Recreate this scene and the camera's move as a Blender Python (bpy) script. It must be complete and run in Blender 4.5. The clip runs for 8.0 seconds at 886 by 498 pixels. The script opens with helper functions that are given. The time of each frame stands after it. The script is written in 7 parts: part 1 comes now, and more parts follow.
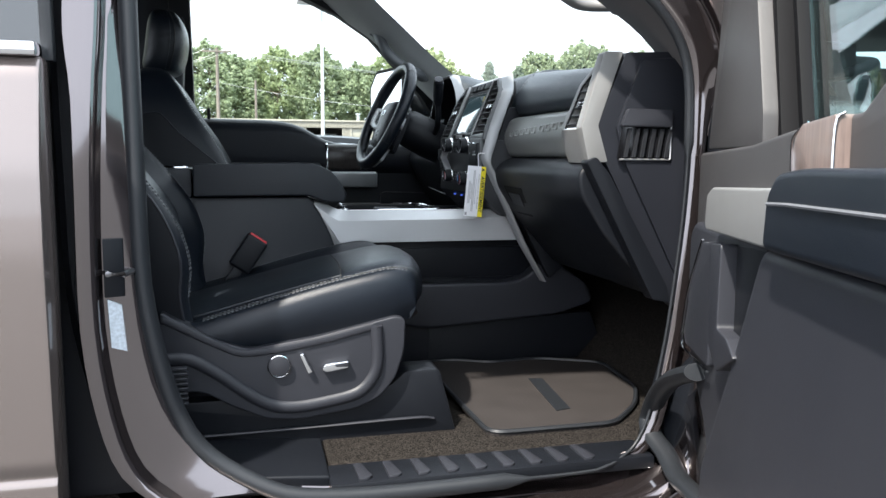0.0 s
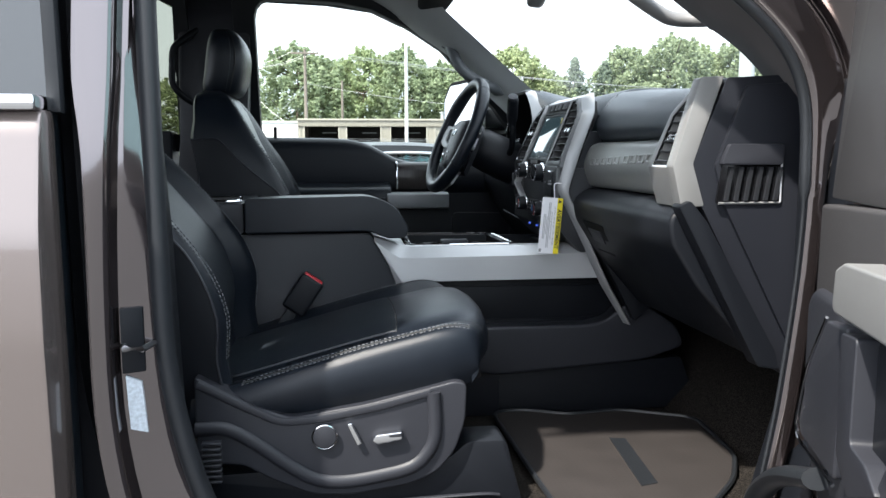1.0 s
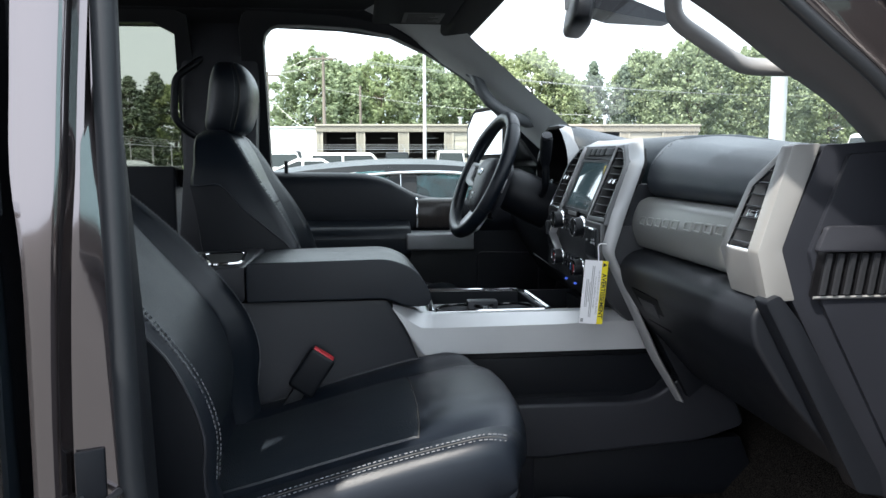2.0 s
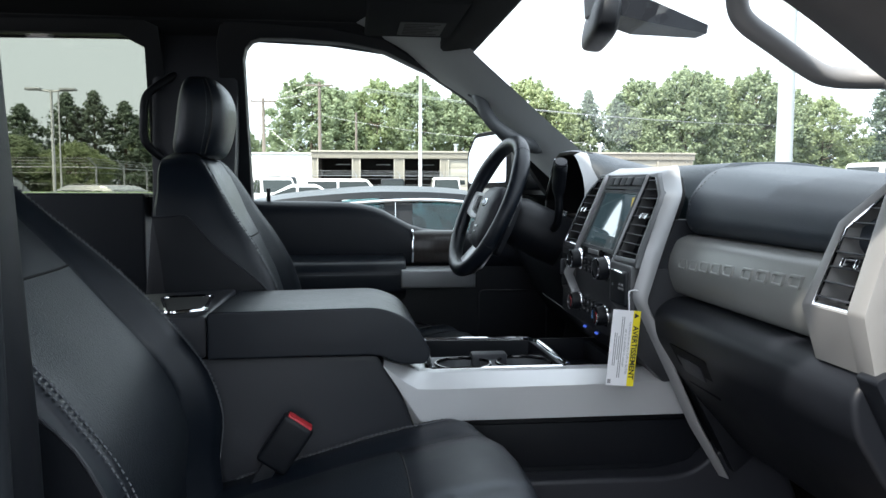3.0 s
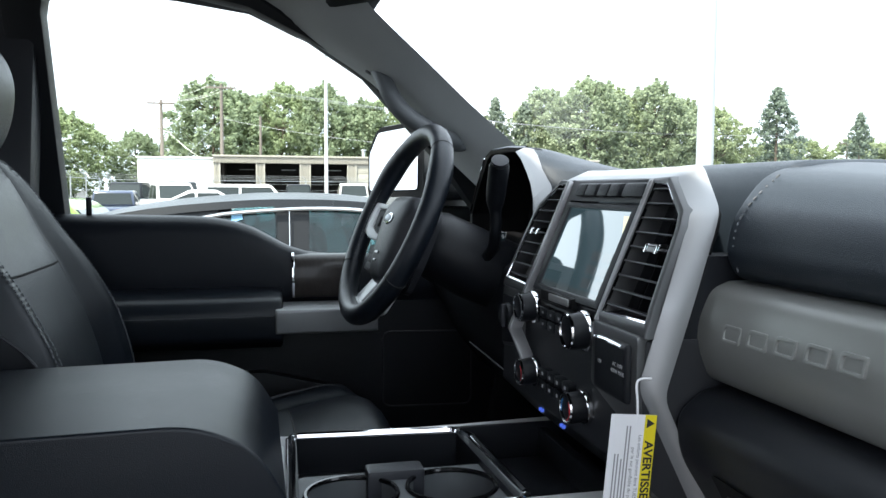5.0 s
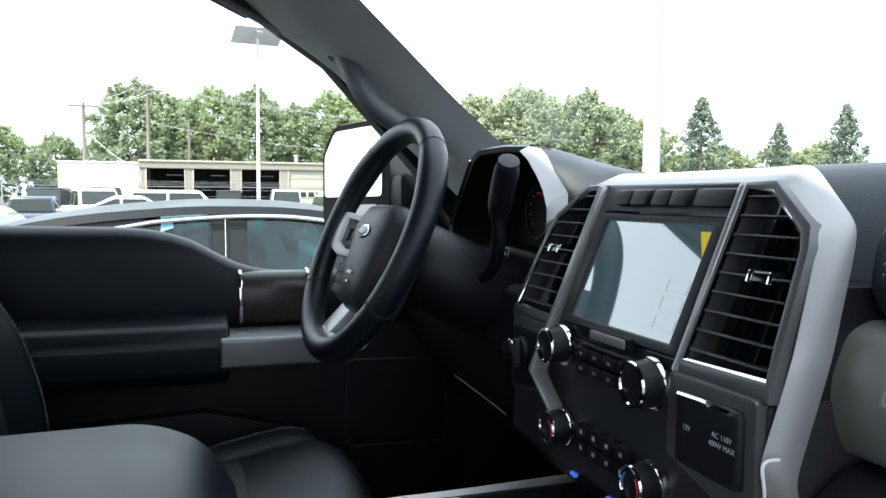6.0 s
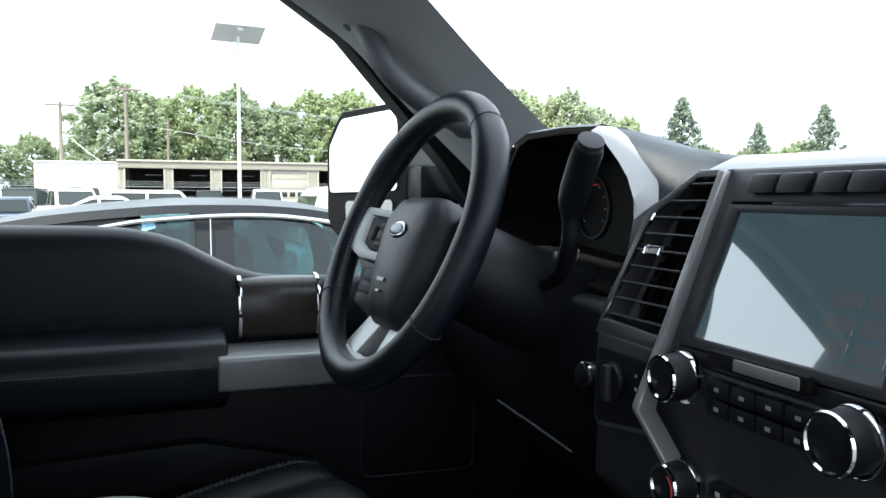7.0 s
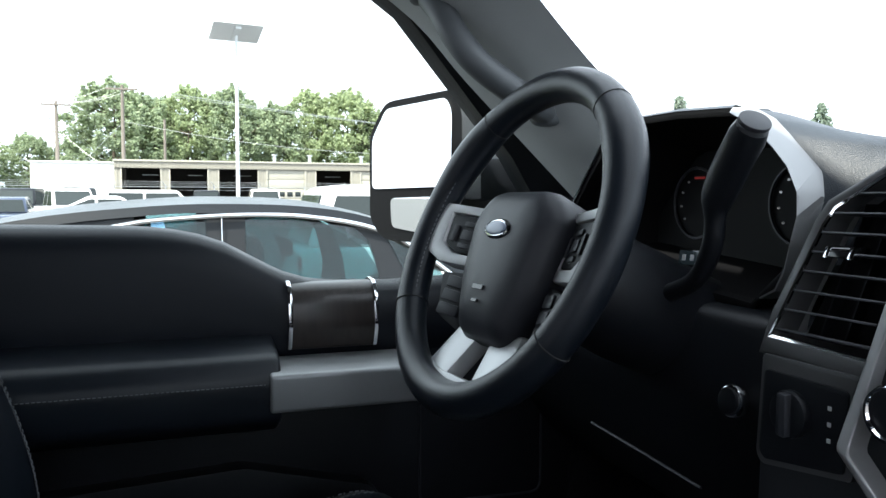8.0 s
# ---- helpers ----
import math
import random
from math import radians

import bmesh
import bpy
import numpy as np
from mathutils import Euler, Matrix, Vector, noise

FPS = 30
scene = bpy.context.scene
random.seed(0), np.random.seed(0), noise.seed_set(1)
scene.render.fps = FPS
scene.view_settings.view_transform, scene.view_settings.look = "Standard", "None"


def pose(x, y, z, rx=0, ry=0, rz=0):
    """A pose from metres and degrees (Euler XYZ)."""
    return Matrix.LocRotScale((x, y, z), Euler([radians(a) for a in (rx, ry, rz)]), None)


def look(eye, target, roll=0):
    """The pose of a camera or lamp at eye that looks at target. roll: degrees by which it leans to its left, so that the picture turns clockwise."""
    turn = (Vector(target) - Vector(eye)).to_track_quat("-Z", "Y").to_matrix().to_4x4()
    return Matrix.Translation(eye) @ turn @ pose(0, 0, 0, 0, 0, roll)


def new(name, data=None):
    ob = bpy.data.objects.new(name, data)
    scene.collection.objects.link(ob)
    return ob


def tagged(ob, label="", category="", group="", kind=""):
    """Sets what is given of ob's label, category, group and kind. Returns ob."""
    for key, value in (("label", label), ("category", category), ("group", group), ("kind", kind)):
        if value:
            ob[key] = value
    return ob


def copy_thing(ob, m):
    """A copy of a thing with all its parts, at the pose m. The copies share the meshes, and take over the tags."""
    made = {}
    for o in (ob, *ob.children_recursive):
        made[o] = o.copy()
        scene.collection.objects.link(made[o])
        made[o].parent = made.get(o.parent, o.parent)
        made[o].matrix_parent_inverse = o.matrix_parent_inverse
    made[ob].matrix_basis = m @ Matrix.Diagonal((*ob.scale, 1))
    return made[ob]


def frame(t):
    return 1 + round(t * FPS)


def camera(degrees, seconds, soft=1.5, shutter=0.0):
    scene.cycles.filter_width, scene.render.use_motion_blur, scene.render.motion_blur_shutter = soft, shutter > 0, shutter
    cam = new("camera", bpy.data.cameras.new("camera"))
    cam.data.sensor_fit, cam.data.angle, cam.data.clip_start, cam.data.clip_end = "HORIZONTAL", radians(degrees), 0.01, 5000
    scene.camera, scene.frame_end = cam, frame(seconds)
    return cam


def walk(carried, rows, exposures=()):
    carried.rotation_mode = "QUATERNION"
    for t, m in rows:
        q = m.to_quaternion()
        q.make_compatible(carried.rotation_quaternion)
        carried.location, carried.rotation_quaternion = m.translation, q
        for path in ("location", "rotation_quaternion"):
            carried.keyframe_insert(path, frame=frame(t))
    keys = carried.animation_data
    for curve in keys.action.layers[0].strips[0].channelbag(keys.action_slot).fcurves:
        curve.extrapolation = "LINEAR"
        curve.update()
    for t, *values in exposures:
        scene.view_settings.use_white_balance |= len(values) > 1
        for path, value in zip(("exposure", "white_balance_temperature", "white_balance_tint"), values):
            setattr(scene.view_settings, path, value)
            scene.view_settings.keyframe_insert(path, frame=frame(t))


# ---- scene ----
cam = camera(59.2, 8.0)
PATH = [
    (0, (0.01, -0.005, 1.434), (0.484, 1.924, 1.2), 0.4),
    (0.5, (0.058, 0.081, 1.469), (0.452, 2.027, 1.23), 0.1),
    (1, (0.081, 0.171, 1.51), (0.344, 2.139, 1.268), -0.1),
    (1.5, (0.09, 0.281, 1.557), (0.307, 2.254, 1.314), -0.2),
    (2, (0.091, 0.398, 1.613), (0.309, 2.372, 1.381), -0.2),
    (2.2, (0.093, 0.445, 1.635), (0.312, 2.42, 1.415), -0.2),
    (3.3, (0.129, 0.726, 1.61), (0.365, 2.706, 1.453), 0.3),
    (3.5, (0.151, 0.783, 1.608), (0.395, 2.761, 1.45), 0.2),
    (4, (0.203, 0.923, 1.616), (0.502, 2.894, 1.458), 0.2),
    (4.5, (0.222, 1.072, 1.624), (0.594, 3.031, 1.467), 0.1),
    (4.7, (0.22, 1.129, 1.622), (0.625, 3.081, 1.468), 0.2),
    (5.8, (0.191, 1.4, 1.623), (0.796, 3.301, 1.49), 0.4),
    (6, (0.191, 1.45, 1.623), (0.817, 3.345, 1.492), 0.4),
    (6.5, (0.191, 1.565, 1.62), (0.85, 3.449, 1.491), 0.4),
    (7, (0.176, 1.666, 1.612), (0.847, 3.546, 1.481), 0.3),
    (7.5, (0.146, 1.752, 1.608), (0.822, 3.63, 1.477), 0.3),
    (8, (0.116, 1.827, 1.606), (0.795, 3.703, 1.474), 0.2),
]
walk(cam, [(t, look(eye, target, roll)) for t, eye, target, roll in PATH], ((0.0, 1.36), (6.0, 1.36), (8.0, 1.50)))

# ---- light ----
SUN_TO = Vector((-0.52, -0.47, 1.0)).normalized()
world = bpy.data.worlds.new("sky")
scene.world = world
world.use_nodes = True
wn = world.node_tree.nodes
sky = wn.new("ShaderNodeTexSky")
sky.sky_type = "NISHITA"
sky.sun_disc = False
sky.sun_elevation = math.asin(SUN_TO.z)
sky.sun_rotation = math.atan2(SUN_TO.x, SUN_TO.y)
sky.air_density, sky.dust_density, sky.ozone_density = 1.0, 8.0, 1.0
haze = wn.new("ShaderNodeMixRGB")
haze.inputs[0].default_value = 0.8
haze.inputs[2].default_value = (12.3, 13.6, 15.5, 1)
world.node_tree.links.new(sky.outputs[0], haze.inputs[1])
world.node_tree.links.new(haze.outputs[0], wn["Background"].inputs[0])
wn["Background"].inputs[1].default_value = 0.10
sun = new("sun", bpy.data.lights.new("sun", "SUN"))
sun.data.energy, sun.data.angle, sun.data.color = 4.6, radians(1.5), (1.0, 0.95, 0.87)
sun.matrix_world = look((0, 0, 30), Vector((0, 0, 30)) - SUN_TO)

# ---- materials ----


def material(name, base, rough=0.5, metal=0.0, vary=0.12, scale=6.0, grain=0.0, grain_scale=900.0, coat=0.0, spec=0.5, tint=None,
             kind="NOISE", rough_vary=0.08):
    """A node material: base colour with two scales of variation, and a fine relief."""
    m = bpy.data.materials.new(name)
    m.use_nodes = True
    n, ln = m.node_tree.nodes, m.node_tree.links
    p = n["Principled BSDF"]
    p.inputs["Roughness"].default_value = rough
    p.inputs["Metallic"].default_value = metal
    p.inputs["Coat Weight"].default_value = coat
    p.inputs["Coat Roughness"].default_value = 0.06
    p.inputs["Specular IOR Level"].default_value = spec
    co = n.new("ShaderNodeTexCoord")
    broad = n.new("ShaderNodeTexNoise")
    broad.inputs["Scale"].default_value = scale
    broad.inputs["Detail"].default_value = 6
    ln.new(co.outputs["Object"], broad.inputs["Vector"])
    ramp = n.new("ShaderNodeMixRGB")
    lo = [c * (1 - vary) for c in base]
    hi = [min(1.0, c * (1 + vary)) for c in (tint or base)]
    ramp.inputs[1].default_value, ramp.inputs[2].default_value = (*lo, 1), (*hi, 1)
    if vary >= 0.9:
        crisp = n.new("ShaderNodeMapRange")
        crisp.inputs[1].default_value, crisp.inputs[2].default_value = 0.42, 0.62
        ln.new(broad.outputs[0], crisp.inputs[0])
        ln.new(crisp.outputs[0], ramp.inputs[0])
    else:
        ln.new(broad.outputs[0], ramp.inputs[0])
    ln.new(ramp.outputs[0], p.inputs["Base Color"])
    if rough_vary:
        mr = n.new("ShaderNodeMapRange")
        mr.inputs[3].default_value, mr.inputs[4].default_value = max(0.02, rough - rough_vary), min(1, rough + rough_vary)
        ln.new(broad.outputs[0], mr.inputs[0])
        ln.new(mr.outputs[0], p.inputs["Roughness"])
    if grain:
        if kind == "VORONOI":
            tex = n.new("ShaderNodeTexVoronoi")
        else:
            tex = n.new("ShaderNodeTexNoise")
            tex.inputs["Detail"].default_value = 2
        tex.inputs["Scale"].default_value = grain_scale
        ln.new(co.outputs["Object"], tex.inputs["Vector"])
        bump = n.new("ShaderNodeBump")
        bump.inputs["Strength"].default_value = grain
        bump.inputs["Distance"].default_value = 0.0006
        ln.new(tex.outputs[0], bump.inputs["Height"])
        ln.new(bump.outputs[0], p.inputs["Normal"])
    return m


def glass_material(name, tint, rough=0.0, base=0.075):
    m = bpy.data.materials.new(name)
    m.use_nodes = True
    n, ln = m.node_tree.nodes, m.node_tree.links
    n.remove(n["Principled BSDF"])
    through_, gloss, mix, fr = (n.new(k) for k in ("ShaderNodeBsdfTransparent", "ShaderNodeBsdfGlossy", "ShaderNodeMixShader", "ShaderNodeLayerWeight"))
    power, share = n.new("ShaderNodeMath"), n.new("ShaderNodeMath")
    power.operation, power.inputs[1].default_value = "POWER", 4.0
    share.operation, share.inputs[1].default_value, share.inputs[2].default_value = "MULTIPLY_ADD", 0.5, base
    ln.new(fr.outputs["Facing"], power.inputs[0])
    ln.new(power.outputs[0], share.inputs[0])
    through_.inputs[0].default_value = (*tint, 1)
    gloss.inputs["Roughness"].default_value = rough
    ln.new(share.outputs[0], mix.inputs[0])
    ln.new(through_.outputs[0], mix.inputs[1])
    ln.new(gloss.outputs[0], mix.inputs[2])
    ln.new(mix.outputs[0], n["Material Output"].inputs[0])
    return m


def dotted(name, low, high, scale):
    """A dusty rubber with a regular grid of pips."""
    m = material(name, high, 0.8, vary=0.3, scale=14, spec=0.3)
    n, ln = m.node_tree.nodes, m.node_tree.links
    p = n["Principled BSDF"]
    co = n.new("ShaderNodeTexCoord")
    v = n.new("ShaderNodeTexVoronoi")
    v.inputs["Scale"].default_value, v.inputs["Randomness"].default_value = scale, 0.0
    ln.new(co.outputs["Object"], v.inputs["Vector"])
    r = n.new("ShaderNodeMapRange")
    r.inputs[1].default_value, r.inputs[2].default_value = 0.22, 0.42
    ln.new(v.outputs["Distance"], r.inputs[0])
    mix = n.new("ShaderNodeMixRGB")
    mix.inputs[1].default_value = (*low, 1)
    old = p.inputs["Base Color"].links[0].from_socket
    ln.new(r.outputs[0], mix.inputs[0])
    ln.new(old, mix.inputs[2])
    ln.new(mix.outputs[0], p.inputs["Base Color"])
    b = n.new("ShaderNodeBump")
    b.inputs["Strength"].default_value, b.inputs["Distance"].default_value = 0.6, 0.001
    ln.new(r.outputs[0], b.inputs["Height"])
    ln.new(b.outputs[0], p.inputs["Normal"])
    return m


DOOR_SKIN = material("black_door_skin", (0.0070, 0.0090, 0.0140), 0.40, spec=0.27, grain=0.3, grain_scale=1300, kind="VORONOI", scale=6)
CONSOLE_GREY = material("dark_console_plastic", (0.0135, 0.0148, 0.0195), 0.40, spec=0.36, grain=0.35, grain_scale=1200, scale=7)
FRAME_SILVER = material("satin_frame_silver", (0.29, 0.295, 0.30), 0.40, metal=0.45, vary=0.04, scale=20)
LEATHER = material("black_leather", (0.0074, 0.0102, 0.0152), 0.33, spec=0.34, grain=0.28, grain_scale=1400, kind="VORONOI", scale=9)
LEATHER_PERF = material("perforated_leather", (0.0115, 0.0155, 0.0205), 0.42, spec=0.4, grain=0.9, grain_scale=420, kind="VORONOI", scale=9)
PAD = material("soft_dash_skin", (0.019, 0.026, 0.035), 0.44, spec=0.42, grain=0.4, grain_scale=1100, kind="VORONOI", scale=5)
PLASTIC = material("black_plastic", (0.0072, 0.0084, 0.0112), 0.42, spec=0.25, grain=0.35, grain_scale=1300, scale=7)
STACK_GREY = material("charcoal_stack_plastic", (0.019, 0.0203, 0.0235), 0.42, spec=0.4, grain=0.3, grain_scale=1200, scale=7)
DOOR_TRIM = material("warm_grey_door_trim", (0.046, 0.044, 0.045), 0.45, spec=0.4, grain=0.4, grain_scale=1200, scale=7)
PLASTIC_GREY = material("charcoal_plastic", (0.0215, 0.0228, 0.0285), 0.42, spec=0.4, grain=0.4, grain_scale=1200, scale=7)
GLOSS = material("gloss_black", (0.006, 0.006, 0.007), 0.12, scale=3, vary=0.1, rough_vary=0.03)
SILVER = material("satin_silver", (0.54, 0.545, 0.55), 0.38, metal=0.4, vary=0.04, scale=20, grain=0.1, grain_scale=2500)
POD_SILVER = material("warm_satin_silver", (0.25, 0.25, 0.247), 0.38, metal=0.35, vary=0.04, scale=20)
STRIP_GREY = material("dark_satin_strip", (0.32, 0.32, 0.325), 0.34, metal=0.6, vary=0.05, scale=20)
BADGE_BLUE = material("blue_grey_enamel", (0.22, 0.26, 0.34), 0.2, vary=0.05)
LABEL_GREY = material("grey_label_cloth", (0.10, 0.102, 0.105), 0.8, vary=0.1, scale=60)
# grip plastic of the near handle, its sunlight put into a lighter colour
GRIP_LIT = material("lit_grip", (0.15, 0.150, 0.150), 0.5, grain=0.3, grain_scale=1200, scale=9)
PANEL_GREY = material("brushed_grey_panel", (0.245, 0.250, 0.240), 0.38, metal=0.4, vary=0.05, scale=14, grain=0.12, grain_scale=2200)
CHROME = material("chrome", (0.75, 0.76, 0.78), 0.07, metal=1.0, vary=0.03, rough_vary=0.03)
STEEL = material("dark_steel", (0.22, 0.22, 0.23), 0.3, metal=0.9, vary=0.2, scale=60)
THREAD = material("grey_thread", (0.105, 0.11, 0.12), 0.8, scale=300, vary=0.3)
RUBBER = material("black_rubber", (0.014, 0.016, 0.019), 0.42, spec=0.4, grain=0.3, grain_scale=700, scale=5)
PAINT = material("brown_metallic_paint", (0.225, 0.190, 0.178), 0.27, metal=0.7, coat=1.0, vary=0.04, scale=3, rough_vary=0.02)
# the body paint again, darkened to carry the shade of jambs and underside
PAINT_SHADE = material("shaded_body_paint", (0.110, 0.090, 0.092), 0.10, metal=0.9, coat=1.0, vary=0.06, scale=4, rough_vary=0.03)
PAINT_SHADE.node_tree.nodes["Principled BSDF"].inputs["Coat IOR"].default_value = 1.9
CARPET = material("black_carpet", (0.019, 0.0165, 0.0145), 0.95, grain=1.0, grain_scale=520, vary=0.9, scale=420, spec=0.1)
MAT_RUBBER = dotted("floor_mat_rubber", (0.0100, 0.0088, 0.0084), (0.0235, 0.0200, 0.0190), 95)
CLUSTER = material("cluster_black", (0.005, 0.005, 0.0058), 0.6, spec=0.12)
# one grey pillar trim: this copy has the near side's shade in its colour
PILLAR_SHADED = material("shaded_pillar_trim", (0.092, 0.086, 0.085), 0.6, grain=0.4, grain_scale=1200, scale=9)
# the far handle's grip is the same plastic, coloured darker for its shade
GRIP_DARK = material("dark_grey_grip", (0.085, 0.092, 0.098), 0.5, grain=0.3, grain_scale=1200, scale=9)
# the same trim for the driver's side, with daylight put into a paler colour
PILLAR_LIT = material("lit_pillar_trim", (0.40, 0.42, 0.42), 0.55, grain=0.4, grain_scale=1200, scale=9)
HEADLINER = material("dark_headliner_cloth", (0.026, 0.028, 0.031), 0.95, grain=0.5, grain_scale=900, scale=30, spec=0.1)
WOOD = material("dark_ash_trim", (0.026, 0.0195, 0.0172), 0.42, coat=0.12, vary=0.75, scale=25)
WOOD_LIGHT = material("brown_ash_trim", (0.095, 0.068, 0.060), 0.4, coat=0.2, vary=0.55, scale=34, tint=(0.16, 0.12, 0.105))
for wood_ in (WOOD, WOOD_LIGHT):
    n_, l_ = wood_.node_tree.nodes, wood_.node_tree.links
    fibre = n_.new("ShaderNodeMapping")
    fibre.inputs["Scale"].default_value = (6.0, 6.0, 0.5)
    for nd in n_:
        if nd.bl_idname == "ShaderNodeTexNoise":
            l_.new(nd.inputs["Vector"].links[0].from_socket, fibre.inputs["Vector"])
            l_.new(fibre.outputs[0], nd.inputs["Vector"])
WHITE = material("white_card", (0.80, 0.80, 0.82), 0.6, vary=0.02, scale=40)
YELLOW = material("yellow_print", (0.80, 0.66, 0.02), 0.6, vary=0.03, scale=40)
INK = material("black_ink", (0.02, 0.02, 0.02), 0.7)
INK_GREY = material("grey_print", (0.28, 0.28, 0.29), 0.7)
PALE = material("pale_legend_print", (0.45, 0.46, 0.47), 0.6)
RED = material("red_button", (0.55, 0.03, 0.04), 0.45)
BLUE_PAPER = material("blue_paper", (0.25, 0.50, 0.75), 0.6, vary=0.4, scale=90)
MIRROR = material("mirror_silver", (0.90, 0.91, 0.92), 0.015, metal=1.0, vary=0.01, rough_vary=0)
GLASS = glass_material("clear_glass", (0.93, 0.96, 0.94), 0.0, 0.035)
GLASS_TEAL = glass_material("green_tinted_glass", (0.66, 0.80, 0.78))
GLASS_TINT = glass_material("privacy_glass", (0.50, 0.51, 0.46))
GLASS_REAR = glass_material("rear_privacy_glass", (0.34, 0.36, 0.36), 0.0, 0.13)
ASPHALT = material("asphalt", (0.07, 0.07, 0.069), 0.9, vary=0.25, scale=0.6, grain=0.8, grain_scale=90)


def screen_material(name, colour, glow, gloss=2.25):
    m = material(name, (0.01, 0.01, 0.012), 0.06, vary=0.05, rough_vary=0.01)
    p = m.node_tree.nodes["Principled BSDF"]
    p.inputs["Emission Color"].default_value = (*colour, 1)
    p.inputs["Emission Strength"].default_value = glow
    p.inputs["Coat Weight"].default_value = 1.0
    p.inputs["Coat Roughness"].default_value = 0.02
    p.inputs["Coat IOR"].default_value = gloss
    return m


SCREEN_BLUE = screen_material("display_blue", (0.09, 0.16, 0.19), 0.20)
SCREEN_BAR = screen_material("display_menu", (0.24, 0.31, 0.34), 0.10)
SCREEN_YELLOW = screen_material("display_yellow", (0.8, 0.68, 0.08), 0.28)
SCREEN_DARK = screen_material("display_ink", (0.03, 0.05, 0.06), 0.1)
BLUE_INK = material("blue_dial_print", (0.03, 0.16, 0.40), 0.5)
LED_BLUE = screen_material("blue_indicator", (0.1, 0.2, 1.0), 0.3, 1.5)
GAUGE = screen_material("gauge_light", (0.7, 0.75, 0.8), 0.02, 1.5)
GAUGE_RED = screen_material("gauge_red", (0.8, 0.1, 0.1), 0.05, 1.5)

# ---- shapes ----


def thing(name, at, label, category, group="", kind=""):
    ob = new(name)
    ob.location = at
    ob.empty_display_size = 0.05
    return tagged(ob, label, category, group, kind)


def part(name, bm, mat, parent=None, label="", smooth=38):
    me = bpy.data.meshes.new(name)
    bmesh.ops.recalc_face_normals(bm, faces=bm.faces)
    bm.to_mesh(me)
    bm.free()
    me.polygons.foreach_set("use_smooth", [True] * len(me.polygons))
    me.set_sharp_from_angle(angle=radians(smooth))
    me.materials.append(mat)
    ob = new(name, me)
    if parent:
        ob.parent = parent
        if parent.type == "EMPTY":
            ob.matrix_parent_inverse = Matrix.Translation(-parent.location)
    if label:
        ob["label"] = label
    return ob


def solo(name, bm, mat, label, category, group="", kind="", smooth=38):
    return tagged(part(name, bm, mat, None, "", smooth), label, category, group, kind)


def box(x0, x1, y0, y1, z0, z1, bev=0.003, seg=2, bm=None):
    b = bmesh.new()
    bmesh.ops.create_cube(b, size=1)
    for v in b.verts:
        v.co = Vector(((x0 + x1) / 2 + v.co.x * (x1 - x0), (y0 + y1) / 2 + v.co.y * (y1 - y0), (z0 + z1) / 2 + v.co.z * (z1 - z0)))
    if bev:
        bmesh.ops.bevel(b, geom=b.edges[:], offset=bev, segments=seg, profile=0.6, affect="EDGES", clamp_overlap=True)
    return join(bm, b)


def join(bm, b):
    if bm is None:
        return b
    me = bpy.data.meshes.new("tmp")
    b.to_mesh(me)
    b.free()
    bm.from_mesh(me)
    bpy.data.meshes.remove(me)
    return bm


def moved(bm, m):
    bmesh.ops.transform(bm, matrix=m, verts=bm.verts[:])
    return bm


def round_poly(pts, r, n=4):
    """A polygon of 2D points with its corners rounded. r: one radius, or one for each corner."""
    out = []
    k = len(pts)
    for i in range(k):
        p0, p, p1 = (Vector((*pts[j % k][:2], 0)) for j in (i - 1, i, i + 1))
        rr = r[i] if isinstance(r, (list, tuple)) else r
        a, b = p0 - p, p1 - p
        d = min(rr, a.length * 0.45, b.length * 0.45)
        s, e = p + a.normalized() * d, p + b.normalized() * d
        if d < 1e-6:
            out.append((p.x, p.y))
            continue
        for q in range(n + 1):
            t = q / n
            w = s * (1 - t) ** 2 + p * 2 * t * (1 - t) + e * t * t
            out.append((w.x, w.y))
    return out


def lift(p, axis, d):
    a, b = p
    return Vector((d, a, b)) if axis == "x" else Vector((a, d, b)) if axis == "y" else Vector((a, b, d))


def prism(pts, axis, d0, d1, bev=0.0, seg=2, bm=None):
    """A plate: an outline in the two other axes, from d0 to d1 along the axis."""
    b = bmesh.new()
    lo = [b.verts.new(lift(p, axis, d0)) for p in pts]
    hi = [b.verts.new(lift(p, axis, d1)) for p in pts]
    f0, f1 = b.faces.new(lo), b.faces.new(hi)
    rim = []
    for i in range(len(pts)):
        j = (i + 1) % len(pts)
        b.faces.new((lo[i], lo[j], hi[j], hi[i]))
    bmesh.ops.recalc_face_normals(b, faces=b.faces)
    if bev:
        edges = list(f0.edges) + list(f1.edges)
        bmesh.ops.bevel(b, geom=edges, offset=bev, segments=seg, profile=0.6, affect="EDGES", clamp_overlap=True)
    return join(bm, b)


def loft(rings, cap=True, closed=True, bm=None):
    b = bmesh.new()
    vs = [[b.verts.new(p) for p in ring] for ring in rings]
    n = len(rings[0])
    for r0, r1 in zip(vs, vs[1:]):
        for i in range(n if closed else n - 1):
            j = (i + 1) % n
            b.faces.new((r0[i], r0[j], r1[j], r1[i]))
    if cap and closed:
        b.faces.new(vs[0])
        b.faces.new(vs[-1])
    return join(bm, b)


